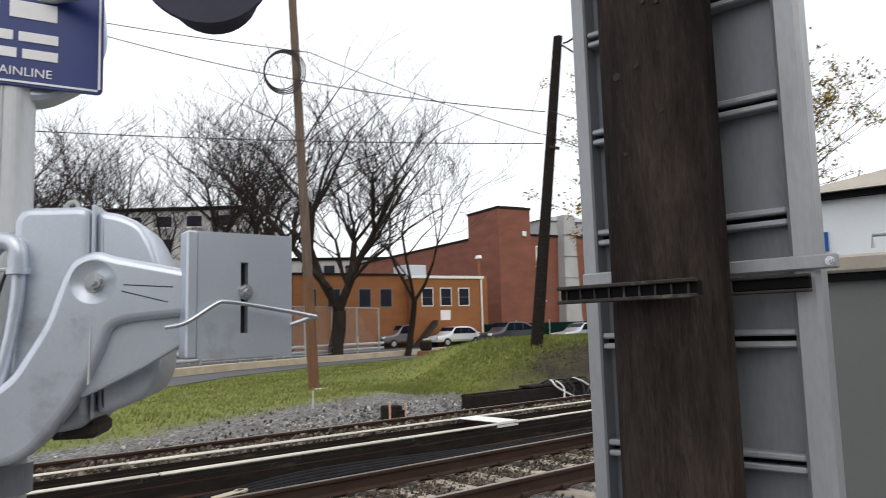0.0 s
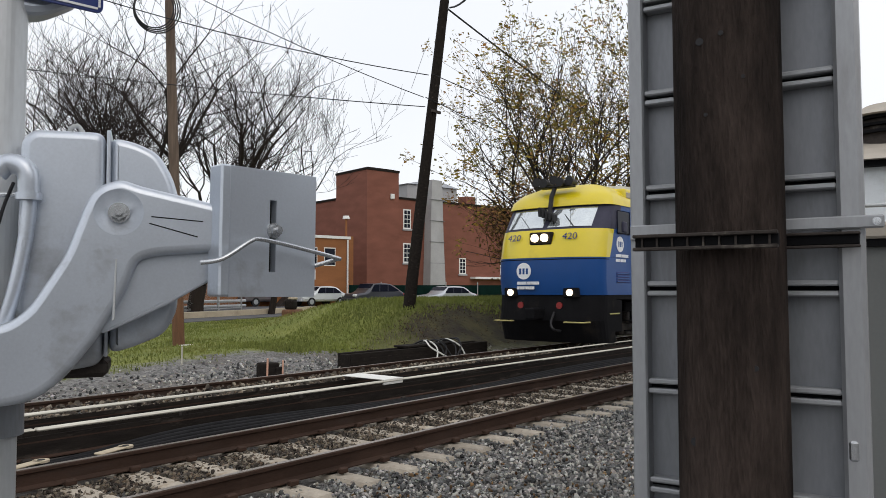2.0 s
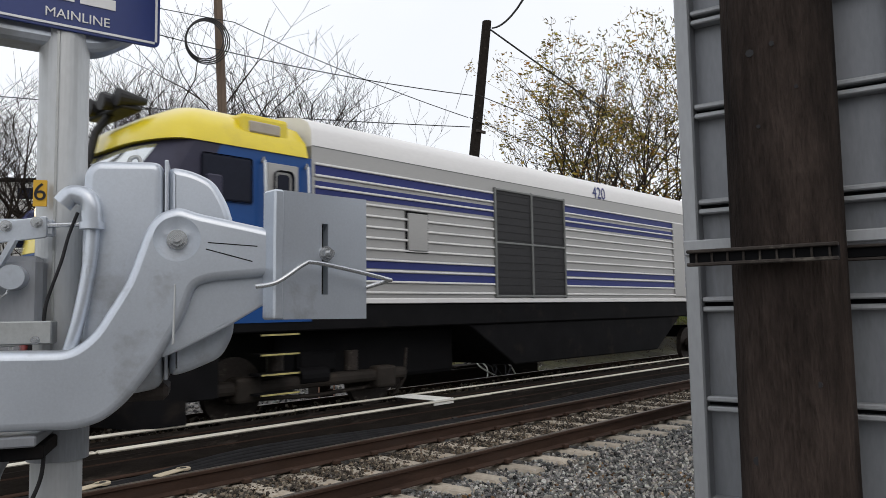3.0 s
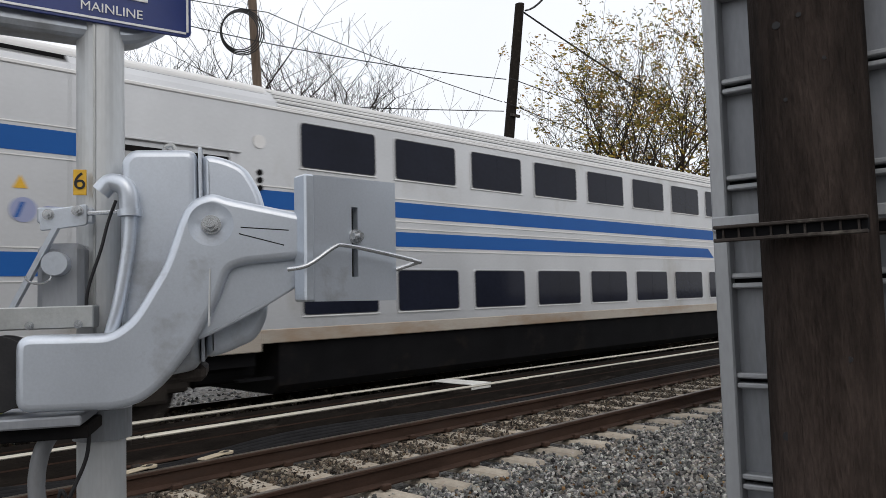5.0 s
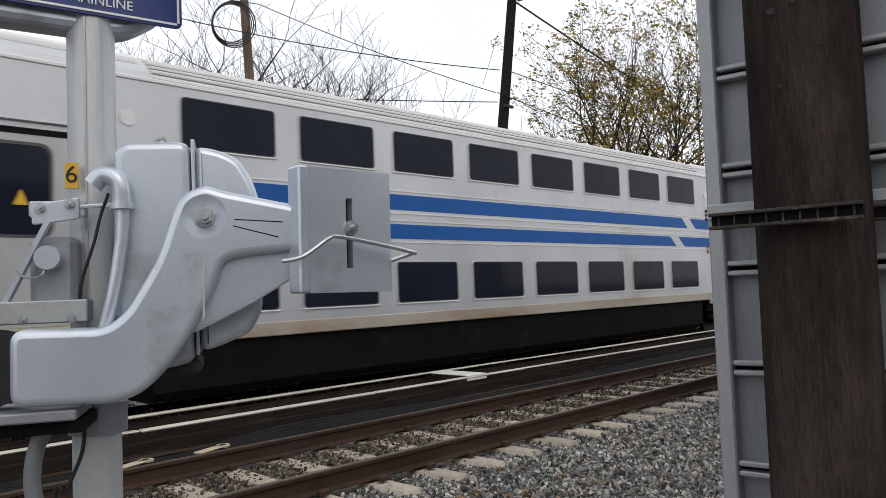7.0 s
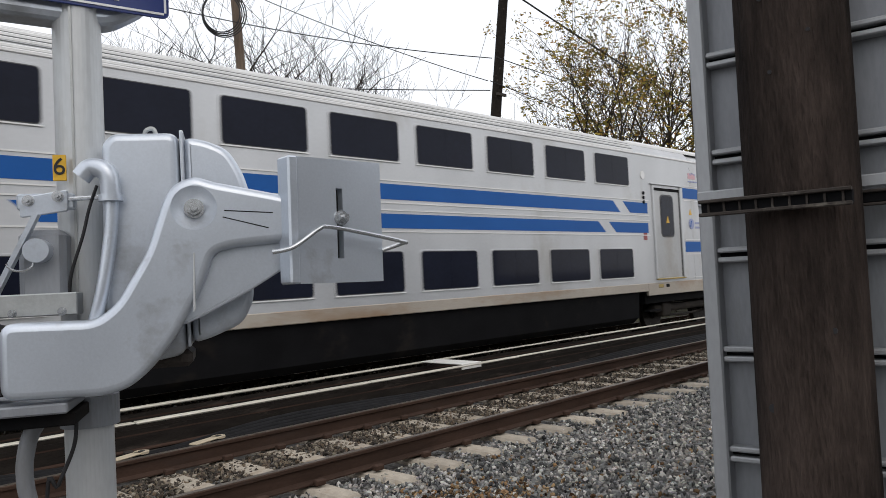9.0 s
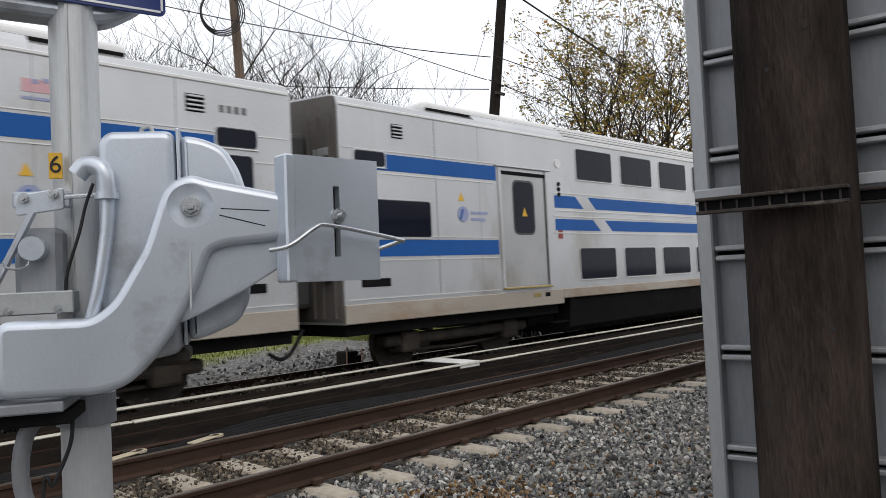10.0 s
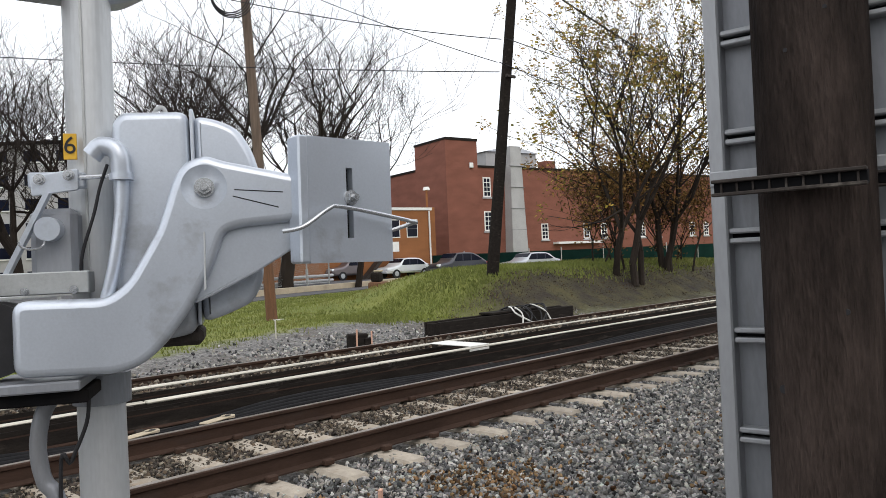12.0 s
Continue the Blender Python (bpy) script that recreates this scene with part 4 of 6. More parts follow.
    for x in (2.51, 2.60, 2.69):
        part("logo_shape", box(x, x + 0.05, -0.016, 0.0, 2.59, 2.73), BLUE, emb2)
    for z, ws in ((2.33, (0.07, 0.06, 0.06, 0.06, 0.0, 0.03, 0.06, 0.03, 0.06, 0.06, 0.06)), (2.21, (0.07, 0.05, 0.03, 0.03, 0.0, 0.07, 0.06, 0.05, 0.06))):
        bm, x = bmesh.new(), 2.38
        for w in ws:
            if w:
                add_box(bm, x, x + w, -0.008, 0.004, z, z + 0.075)
            x += w + 0.016
        part("lettering", bm, WHITE_VINYL, c, "white lettering that cannot be read")
    v = part("vent", box(2.4, 3.15, -0.006, 0.02, 1.68, 1.96, 0.005), NAVY, c, "blue louvred vent")
    for k in range(4):
        part("slat", box(2.41, 3.14, -0.022, 0.0, 1.70 + 0.067 * k, 1.735 + 0.067 * k, 0.004), BLUE, v)
    w = part("cab_window", box(2.46, 3.2, -0.012, 0.02, 2.92, 3.52, 0.04, 3), GLASS_DARK, c, "dark cab side window")
    part("mirror", box(2.45, 2.65, -0.2, -0.12, 2.95, 3.22, 0.02), HOOD_BLACK, w)
    d = part("cab_door", box(3.42, 3.95, -0.012, 0.04, 1.72, 3.52, 0.02), LOCO_SILVER, c, "pale cab door with a narrow window")
    part("door_window", box(3.53, 3.84, -0.02, 0.02, 2.85, 3.42, 0.08, 3), GLASS_DARK, d)
    part("door_handle", tube([(3.5, -0.02, 2.3), (3.5, -0.07, 2.3), (3.6, -0.07, 2.3)], 0.012), STEEL, d)
    for x in (3.34, 4.05):
        part("handrail", tube(curve_points([(x, -0.01, 1.75), (x, -0.09, 1.85), (x, -0.09, 3.4), (x, -0.01, 3.5)], 5), 0.02), STEEL, c, "steel grab rail")
    # long silver hood
    part("hood", section([(0.0, 1.62), (0.0, 3.85), (TRAIN_W, 3.85), (TRAIN_W, 1.62)], back + 0.004, LOCO_L), LOCO_SILVER, c, "silver-grey hood side")
    part("hood_roof", section([(0.0, 3.854), (0.015, 4.08), (0.08, 4.2), (0.28, 4.30), (0.7, 4.38), (1.2, 4.41), (TRAIN_W - 1.2, 4.41), (TRAIN_W - 0.7, 4.38), (TRAIN_W - 0.28, 4.30), (TRAIN_W - 0.08, 4.2), (TRAIN_W - 0.015, 4.08), (TRAIN_W, 3.854)], back + 0.004, LOCO_L), ROOF_WHITE, c, "pale rounded roof", smooth=40)
    for z0, z1 in ((3.17, 3.36), (3.42, 3.60), (1.93, 2.09), (2.15, 2.30)):
        part("stripe", box(back + 0.06, LOCO_L - 0.1, -0.006, 0.01, z0, z1), NAVY, c, "navy stripe")
    for k in range(12):
        z = 1.78 + 0.165 * k
        gaps = [(8.26, 10.59)] + ([(16.26, 18.84)] if z < 2.8 else [])
        ends = [back + 0.05] + [v for gap in gaps for v in gap] + [LOCO_L - 0.05]
        for x0, x1 in zip(ends[::2], ends[1::2]):
            # brighter than the hood side, so the rib's highlight is painted in
            part("side_rib", box(x0, x1, -0.034, 0.01, z - 0.012, z + 0.022, 0.008), TRIM_BRIGHT, c, "horizontal side rib painted pale for its highlight")
    part("sill", box(back, LOCO_L, -0.03, 0.06, 1.62, 1.70, 0.01), ROOF_WHITE, c)
    for x0, x1, z0, z1 in ((8.30, 10.55, 1.74, 3.68), (16.3, 18.8, 1.74, 2.75)):
        g = part("radiator_grille", box(x0, x1, -0.02, 0.02, z0, z1), BLACK, c, "dark radiator grille in a pale frame")
        zs = (z0, (z0 + z1) / 2, z1) if z1 > 3 else (z0, z1)
        for x in (x0, (x0 + x1) / 2, x1):
            part("grille_frame", box(x - 0.025, x + 0.025, -0.045, 0.01, z0 - 0.03, z1 + 0.03, 0.008), HUT_GREY, g)
        for z in zs:
            part("grille_frame", box(x0, x1, -0.042, 0.01, z - 0.02, z + 0.02, 0.008), HUT_GREY, g)
        for k in range(14):
            z = z0 + (z1 - z0) * (k + 0.5) / 14
            part("grille_slat", box(x0, x1, -0.028, 0.0, z - 0.008, z + 0.008), BLACK, g)
    part("roof_seam", box(back + 0.02, LOCO_L - 0.02, -0.004, 0.01, 3.846, 3.858), HUT_GREY, c, "thin seam under the roof")
    # a larger near-black sheet paints the shade round the access panel
    part("panel_shade_backing", box(6.02, 6.53, -0.020, 0.01, 2.42, 3.08), UNDER, c, "dark backing painted as shade round the access panel")
    part("access_panel", box(6.05, 6.5, -0.055, 0.01, 2.45, 3.05, 0.012), LOCO_SILVER, c, "grey access panel")
    part("access_door", box(15.5, 16.1, -0.04, 0.01, 1.74, 3.6, 0.015), LOCO_SILVER, c, "grey access door")
    part("fleet_number", moved(text_bm("420", 0.36), pose(12.0, -0.003, 3.975, -4, 0, 0)), NAVY, c, "navy number 420 on the roof edge")
    # underframe
    part("frame_sill", box(1.95, LOCO_L, 0.01, TRAIN_W - 0.01, 1.25, 1.618, 0.02), UNDER, c, "dark grey frame")
    part("air_reservoir", box(3.9, 7.7, 0.5, TRAIN_W - 0.5, 0.42, 1.25, 0.08, 2), UNDER, c, "dark air tanks behind the bogie")
    part("fuel_tank", prism([(7.6, 1.25), (8.9, 0.48), (14.6, 0.48), (15.9, 1.25)], 0.06, TRAIN_W - 0.06, 0.03), UNDER, c, "dark grey fuel tank")
    part("pilot", loft([cab_plan(0.2, 1.5, 1.95, 2.3), cab_plan(0.75, 1.15, 1.85, 2.3), cab_plan(1.37, 1.25, 1.9, 2.4)]), UNDER, c, "dark front pilot and plough")
    part("coupler", box(0.7, 1.3, 1.38, 1.66, 0.78, 1.06, 0.04, 2), UNDER, c)
    part("hose", tube(curve_points([(1.2, 1.1, 0.95), (0.95, 1.05, 0.7), (0.9, 0.95, 0.55), (1.15, 0.9, 0.5)]), 0.03), BLACK, c)
    for y in (0.5, 2.54):
        part("front_step", tube([(1.5, y - 0.25, 0.72), (1.1, y - 0.25, 0.72), (1.05, y + 0.25, 0.72), (1.3, y + 0.25, 0.72)], 0.018), STEP_EDGE, c, "yellow front step edge")
    part("side_step_panel", box(1.95, 2.75, 0.02, 0.1, 0.45, 1.25, 0.02), UNDER, c)
    part("step_edge", box(2.0, 2.55, -0.01, 0.05, 0.90, 0.93), STEP_EDGE, c, "yellow step edge")
    for k, z in enumerate((0.42, 0.68, 0.94, 1.2)):
        s = part("ladder_step", box(3.35, 3.95, 0.0, 0.3, z, z + 0.03), UNDER, c)
        part("step_edge", box(3.35, 3.95, -0.012, 0.01, z + 0.005, z + 0.027), STEP_EDGE, s, "yellow step edge")
    for x in (4.6, LOCO_L - 4.0):
        bogie(c, x)
        part("brake_cylinder", cyl((x - 0.4, 0.38, 0.6), (x + 0.1, 0.38, 0.6), 0.13, n=14), UNDER, c)
        part("sand_pipe", tube([(x + 1.9, 0.5, 0.9), (x + 1.85, 0.5, 0.4), (x + 1.7, 0.6, 0.15)], 0.03), RUSTY, c)
    return c


loco = locomotive()
car_one = passenger_car()
cars = [car_one] + [copy_thing(car_one, pose(0, 0, 0)) for _ in range(3)]
NUMBER_BOARD = mat("pale_number_board", (0.62, 0.66, 0.46), 0.5, 0, 0.08, 4, 60, 0.02)
board = part("number_board", box(CAR_L - 2.4, CAR_L - 1.5, -0.035, 0.0, 3.10, 3.44, 0.012), RUBBER_SEAL, cars[-1], "dark-framed pale number board")
part("board_face", box(CAR_L - 2.36, CAR_L - 1.54, -0.041, -0.03, 3.14, 3.40), NUMBER_BOARD, board, "pale yellow-green face")
bars(board, CAR_L - 2.27, 3.19, (0.1, 0.1, 0.1, 0.1), 0.16, UNDER, -0.047, "dark bars in place of a number")


# ---- the crossing gate mechanism on its mast ----
GATE = Matrix(((0.867, 0.5, 0, 0.92), (-0.5, 0.867, 0, -0.35), (0, 0, 1, 1.734), (0, 0, 0, 1)))


def hex_bolt(parent, x, y, z, r, name="bolt"):
    b = part(name, add_cyl(add_cyl(bmesh.new(), (x, y, z), (x, y - r * 0.3, z), r * 1.3, n=24), (x, y - r * 0.3, z), (x, y - r * 1.2, z), r, n=6), STEEL, parent, "zinc-plated hex nut and washer")
    part("stud", cyl((x, y - r * 1.1, z), (x, y - r * 2.0, z), r * 0.5, n=12), STEEL, b)
    return b


def hollowed(bm, centre, radius):
    """The solid with a shallow round dish cut out of it."""
    solid, ball = bpy.data.meshes.new("solid"), bpy.data.meshes.new("ball")
    bm.to_mesh(solid)
    bm.free()
    cut = bmesh.new()
    bmesh.ops.create_uvsphere(cut, u_segments=96, v_segments=48, radius=radius, matrix=Matrix.Translation(centre) @ pose(0, 0, 0, 90, 0, 0))
    cut.to_mesh(ball)
    cut.free()
    a, c = new("solid", solid), new("ball", ball)
    mod = a.modifiers.new("dish", "BOOLEAN")
    mod.operation, mod.object, mod.solver = "DIFFERENCE", c, "EXACT"
    bpy.context.view_layer.update()
    me = bpy.data.meshes.new_from_object(a.evaluated_get(bpy.context.evaluated_depsgraph_get()))
    out = bmesh.new()
    out.from_mesh(me)
    for ob in (a, c):
        bpy.data.objects.remove(ob)
    for data in (solid, ball, me):
        bpy.data.meshes.remove(data)
    return out


def crossing_gate():
    g = thing("crossing_gate", GATE, "grey cast aluminium crossing gate mechanism on a round mast", "gate mechanism")
    arm_out = [(-0.475, -0.487), (-0.475, -0.308), (-0.27, -0.312), (-0.222, -0.275), (-0.150, -0.150), (-0.112, -0.030), (-0.085, 0.012), (-0.036, 0.031), (0.006, 0.016), (0.208, -0.026), (0.208, -0.134), (0.165, -0.140), (0.045, -0.150), (0.005, -0.162), (-0.024, -0.245), (-0.079, -0.344), (-0.148, -0.437), (-0.200, -0.478), (-0.255, -0.492)]
    arm = prism(rounded(arm_out, 0.035), -0.03, 0.065, 0.020, 5)
    part("arm_bracket", hollowed(arm, (-0.039, -0.0965, -0.05), 0.086), ALU, g, "S-shaped cast arm bracket", smooth=40)
    hex_bolt(g, -0.039, -0.013, -0.05, 0.0185, "shaft_nut")
    part("casting_rib", prism([(-0.0445, -0.16), (-0.0405, -0.16), (-0.0425, -0.30), (-0.0485, -0.305)], -0.034, -0.026, 0.001), MAST, g, "thin raised rib")
    part("arm_web", prism(rounded([(0.19, -0.10), (0.03, -0.13), (-0.06, -0.25), (-0.075, -0.338), (-0.024, -0.316), (0.076, -0.267), (0.185, -0.202)], 0.012), 0.002, 0.05, 0.005, 2), ALU, g, "recessed lower web of the casting", smooth=40)
    for a, c in (((0.032, -0.058), (0.150, -0.066)), ((0.028, -0.074), (0.138, -0.104))):
        part("casting_groove", tube([(a[0], -0.030, a[1]), (c[0], -0.030, c[1])], 0.0014, 6), UNDER, g)
    # front plate with a slot, turned a little away
    pl = part("arm_plate", bmesh.new(), ALU_DULL, g, "flat grey plate with a vertical slot")
    bm = bmesh.new()
    for x0, x1, z0, z1 in ((-0.122, -0.0095, -0.155, 0.168), (0.0095, 0.132, -0.155, 0.168), (-0.0099, 0.0099, 0.092, 0.168), (-0.0099, 0.0099, -0.155, -0.092)):
        add_box(bm, x0, x1, -0.012, 0.012, z0, z1)
    bmesh.ops.remove_doubles(bm, verts=bm.verts, dist=0.0008)
    bm.to_mesh(pl.data)
    bm.free()
    pl.data.materials.clear()
    pl.data.materials.append(ALU)
    pl.matrix_basis = pose(0.318, 0.012, -0.095, 0, 0.6, 24) 
    # black sheet behind the plate gives the slot its dark depth by colour
    part("slot_shade", box(-0.03, 0.03, 0.022, 0.026, -0.12, 0.12), BLACK, pl, "black sheet standing in for the slot's shade")
    part("plate_edge", box(-0.152, -0.124, -0.020, 0.04, -0.155, 0.168, 0.005), ALU, pl, "folded plate edge")
    hex_bolt(pl, 0.002, -0.012, 0.014, 0.0155, "plate_bolt")
    part("wire_bail", tube(curve_points([(-0.20, -0.02, -0.075), (-0.16, -0.05, -0.065), (-0.09, -0.055, -0.02), (-0.06, -0.055, -0.014), (0.03, -0.055, -0.026), (0.17, -0.055, -0.05), (0.176, -0.045, -0.054), (0.125, -0.02, -0.072)], 6), 0.0056, 10), STEEL, pl, "bent wire bail", smooth=True)
    # case behind
    case = part("case", prism(rounded([(-0.262, 0.128), (-0.238, 0.156), (-0.076, 0.160), (-0.072, -0.415), (-0.16, -0.43), (-0.235, -0.40), (-0.266, -0.28)], 0.03), 0.078, 0.40, 0.022, 4), ALU, g, "rounded cast mechanism case", smooth=40)
    part("case_cover", prism(rounded([(-0.067, 0.152), (-0.01, 0.144), (0.048, 0.118), (0.082, 0.06), (0.100, 0.0), (0.100, -0.285), (0.070, -0.345), (-0.01, -0.378), (-0.058, -0.39)], 0.025), 0.095, 0.39, 0.020, 4), ALU, case, "bolted cover half of the case", smooth=40)
    part("case_seam", prism(rounded([(-0.0740, 0.165), (-0.0640, 0.165), (-0.0610, -0.396), (-0.0700, -0.396)], 0.003), 0.084, 0.403, 0.003), ALU, case, "flanged seam of the case")
    part("case_hook", tube(curve_points([(-0.17, 0.2, 0.155), (-0.165, 0.2, 0.185), (-0.145, 0.2, 0.19), (-0.135, 0.2, 0.16)], 5), 0.006), GALV, case)
    part("case_foot", box(-0.18, -0.06, 0.12, 0.3, -0.45, -0.405, 0.012), RUSTY, case)
    part("terminal_lip", box(0.0, 0.07, 0.10, 0.2, -0.30, -0.28, 0.004), ALU_DULL, case)
    # mast
    m = part("mast", cyl((-0.334, 0.27, -1.99), (-0.343, 0.27, 1.4), 0.0615, n=36), MAST, g, "round silver-painted mast", smooth=False)
    part("mast_seam", box(-0.349, -0.343, 0.205, 0.212, -0.6, 1.3), GALV, m)
    part("mast_base", cyl((-0.334, 0.27, -1.99), (-0.334, 0.27, -1.9), 0.16, 0.09, n=24), MAST, m)
    part("mast_collar", cyl((-0.335, 0.27, -0.52), (-0.335, 0.27, -0.60), 0.074, n=32), ALU_DULL, m)
    # clamp, tag and small fittings
    cl = part("clamp", box(-0.47, -0.335, 0.14, 0.17, -0.03, 0.012, 0.005), ALU, g, "U-bolt clamp on the mast")
    part("clamp_plate", prism(rounded([(-0.46, -0.05), (-0.46, 0.0), (-0.35, 0.02), (-0.35, -0.035)], 0.008), 0.13, 0.142, 0.002), ALU, cl)
    for x in (-0.44, -0.372):
        hex_bolt(cl, x, 0.13, -0.008 + (x + 0.44) * 0.15, 0.011)
    part("u_bolt", tube([(-0.46, 0.14, -0.01), (-0.21, 0.14, 0.004)], 0.006), STEEL, cl)
    tag = part("number_tag", box(-0.393, -0.361, 0.183, 0.19, 0.050, 0.118, 0.001), SIGN_YELLOW, g, "small amber tag with a black 6")
    part("tag_digit", moved(text_bm("6", 0.064, 0.001), pose(-0.377, 0.182, 0.085)), BLACK, tag, "black figure 6")
    con = part("conduit", tube(curve_points([(-0.300, 0.06, 0.045), (-0.280, 0.06, 0.062), (-0.245, 0.05, 0.045), (-0.236, 0.05, 0.0), (-0.240, 0.05, -0.10), (-0.262, 0.05, -0.24), (-0.29, 0.06, -0.34)], 8), 0.0165, 14), ALU, g, "grey flexible conduit with an elbow", smooth=True)
    part("elbow", add_tube(tube(curve_points([(-0.305, 0.058, 0.040), (-0.280, 0.056, 0.064), (-0.243, 0.046, 0.048), (-0.236, 0.046, -0.005)], 6), 0.024, 14), [(-0.236, 0.046, -0.005), (-0.236, 0.046, -0.022)], 0.029, 14), ALU, con, "cast conduit elbow", smooth=True)
    part("cable", tube(curve_points([(-0.282, 0.14, 0.03), (-0.300, 0.13, -0.03), (-0.315, 0.12, -0.10), (-0.345, 0.12, -0.20), (-0.352, 0.13, -0.27)], 6), 0.0042, 8), BLACK, g, "thin black cable", smooth=True)
    part("brace", box(-0.006, 0.006, 0.10, 0.13, -0.12, 0.12, turn=pose(-0.470, 0, -0.15, 0, 26, 0)), ALU, g, "diagonal flat brace")
    k = part("knob", cyl((-0.418, 0.19, -0.135), (-0.418, 0.09, -0.135), 0.030, n=24), ALU, g, "round grey end cap")
    part("knob_ring", tube([(-0.455 + 0.03 * math.cos(a / 8 * math.pi), 0.1, -0.165 + 0.02 * math.sin(-a / 8 * math.pi)) for a in range(9)], 0.003, 6), STEEL, k)
    part("knob_housing", box(-0.47, -0.36, 0.14, 0.28, -0.26, -0.08, 0.015), ALU_DULL, g)
    lb = part("flat_bracket", box(-0.60, -0.325, 0.08, 0.16, -0.298, -0.242, 0.003), GALV, g, "galvanised flat bracket with bolts")
    for x in (-0.47, -0.36):
        hex_bolt(lb, x, 0.08, -0.288, 0.008)
    # darker grey than the casting: shade from above put into the colour
    part("lower_plate", box(-0.54, -0.335, -0.02, 0.2, -0.525, -0.500, 0.004), ALU_DULL, g)
    part("lower_channel", box(-0.54, -0.325, 0.02, 0.2, -0.56, -0.528, 0.004), UNDER, g, "dark channel under the bracket")
    part("counterweight", cyl((-0.535, 0.04, -0.40), (-0.535, 0.14, -0.40), 0.09, n=32), BLACK, g, "black round counterweight")
    part("lower_conduit", tube(curve_points([(-0.42, 0.12, -0.545), (-0.45, 0.12, -0.60), (-0.462, 0.12, -0.68), (-0.450, 0.12, -0.76), (-0.415, 0.12, -0.84), (-0.38, 0.14, -1.2), (-0.36, 0.2, -1.95)], 8), 0.020, 14), ALU_DULL, g, "grey conduit hose", smooth=True)
    part("lower_cable", tube(curve_points([(-0.340, 0.11, -0.54), (-0.345, 0.10, -0.62), (-0.383, 0.10, -0.715), (-0.41, 0.10, -0.80), (-0.40, 0.12, -1.9)], 8), 0.005, 8), BLACK, g, smooth=True)
    return g


gate = crossing_gate()

# the blue notice with its lamp housing, above the mechanism on the same mast
sign = thing("notice_sign", GATE @ pose(-0.388, 0.185, 0.69, 0, 0, 20), "blue railway emergency notice with white lettering", "sign")
part("sheet", prism(rounded([(-0.24, -0.165), (0.305, -0.165), (0.305, 0.22), (-0.24, 0.22)], 0.02), -0.004, 0.004, 0.001), SIGN_BLUE, sign, "dark blue sign sheet")
bm = bmesh.new()
for x0, x1, z0, z1 in ((-0.225, 0.29, -0.157, -0.151), (0.291, 0.297, -0.15, 0.21), (-0.234, -0.228, -0.15, 0.21), (-0.225, 0.29, 0.206, 0.212)):
    add_box(bm, x0, x1, -0.007, 0.0, z0, z1)
part("border", bm, WHITE_VINYL, sign, "thin white border")
for words, z, s, x in (("EMERGENCY OR", 0.155, 0.042, 0.03), ("MALFUNCTION", 0.105, 0.042, 0.035), ("MAINLINE", -0.125, 0.036, 0.09)):
    part("lettering", moved(text_bm(words, s, 0.001), pose(x, -0.006, z)), WHITE_VINYL, sign, "white capitals")
bars(sign, -0.12, 0.033, (0.04, 0.09, 0.12), 0.05, WHITE_VINYL, -0.007, "white bars in place of a number")
bars(sign, -0.02, -0.035, (0.09, 0.1), 0.028, WHITE_VINYL, -0.007, "white bars in place of an address")
bars(sign, -0.02, -0.085, (0.1, 0.09), 0.028, WHITE_VINYL, -0.007, "white bars in place of a code")
part("lamp_housing", prism(rounded([(-0.27, -0.205), (0.16, -0.2), (0.28, -0.12), (0.325, 0.0), (0.31, 0.16), (0.2, 0.25), (-0.2, 0.27), (-0.27, 0.15)], 0.05), 0.02, 0.13, 0.02, 2), ALU, sign, "grey rounded lamp housing")
lampdisc = thing("signal_disc", GATE @ pose(0.228, -0.05, 0.803), "dark round backboard of a crossing signal lamp", "signal lamp")
part("backboard", cyl((0, 0, 0), (0, 0.02, 0), 0.178, n=48), HOOD_BLACK, lampdisc, "matt black round disc")
part("visor", cyl((0, 0.03, 0), (0, 0.2, 0), 0.12, 0.13, n=32), HOOD_BLACK, lampdisc)
part("crossarm", tube([(0, 0.10, 0.0), (-0.56, 0.32, 0.0)], 0.025, 12), GALV, lampdisc)

# ---- wooden pole with a ribbed aluminium panel strapped to its back ----
POLE_M = Matrix(((0.118, 0.993, 0, 1.563), (-0.993, 0.118, 0, -1.541), (0, 0, 1, -0.2), (0, 0, 0, 1)))


def wood_pole(name, m, r0, r1, h, label, material, seed, lean=(0, 0), rings=40, n=36):
    """A tapered pole with a slightly uneven, checked surface."""
    rng = random.Random(seed)
    bm = bmesh.new()
    rows = []
    for k in range(rings + 1):
        t = k / rings
        z = -0.35 + (h + 0.35) * t
        r = r0 + (r1 - r0) * t
        row = []
        for i in range(n):
            a = 2 * math.pi * i / n
            q = 1 + 0.012 * noise.noise(Vector((math.cos(a) * 2, math.sin(a) * 2, z * 0.8 + seed))) - 0.02 * max(0.0, noise.noise(Vector((a * 6, seed, z * 0.25))) - 0.25)
            row.append(bm.verts.new((lean[0] * z + r * q * math.cos(a), lean[1] * z + r * q * math.sin(a), z)))
        rows.append(row)
    for u, v in zip(rows, rows[1:]):
        for i in range(n):
            bm.faces.new((u[i], u[(i + 1) % n], v[(i + 1) % n], v[i]))
    bm.faces.new(rows[-1])
    t = thing(name, m, label, "utility pole")
    part("shaft", bm, material, t, smooth=True)
    return t


pole = wood_pole("utility_pole", POLE_M, 0.111, 0.094, 11.4, "thick dark brown wooden pole streaked with creosote", WOOD_POLE, 2)
ZB = 1.794  # height of the strap above the foot of the pole
for z in (ZB - 0.011, ZB + 0.015):
    part("strap_bar", box(-0.160, 0.112, -0.146, -0.130, z - 0.0035, z + 0.0035, 0.0015), RUSTY, pole, "rusty steel strap bar")
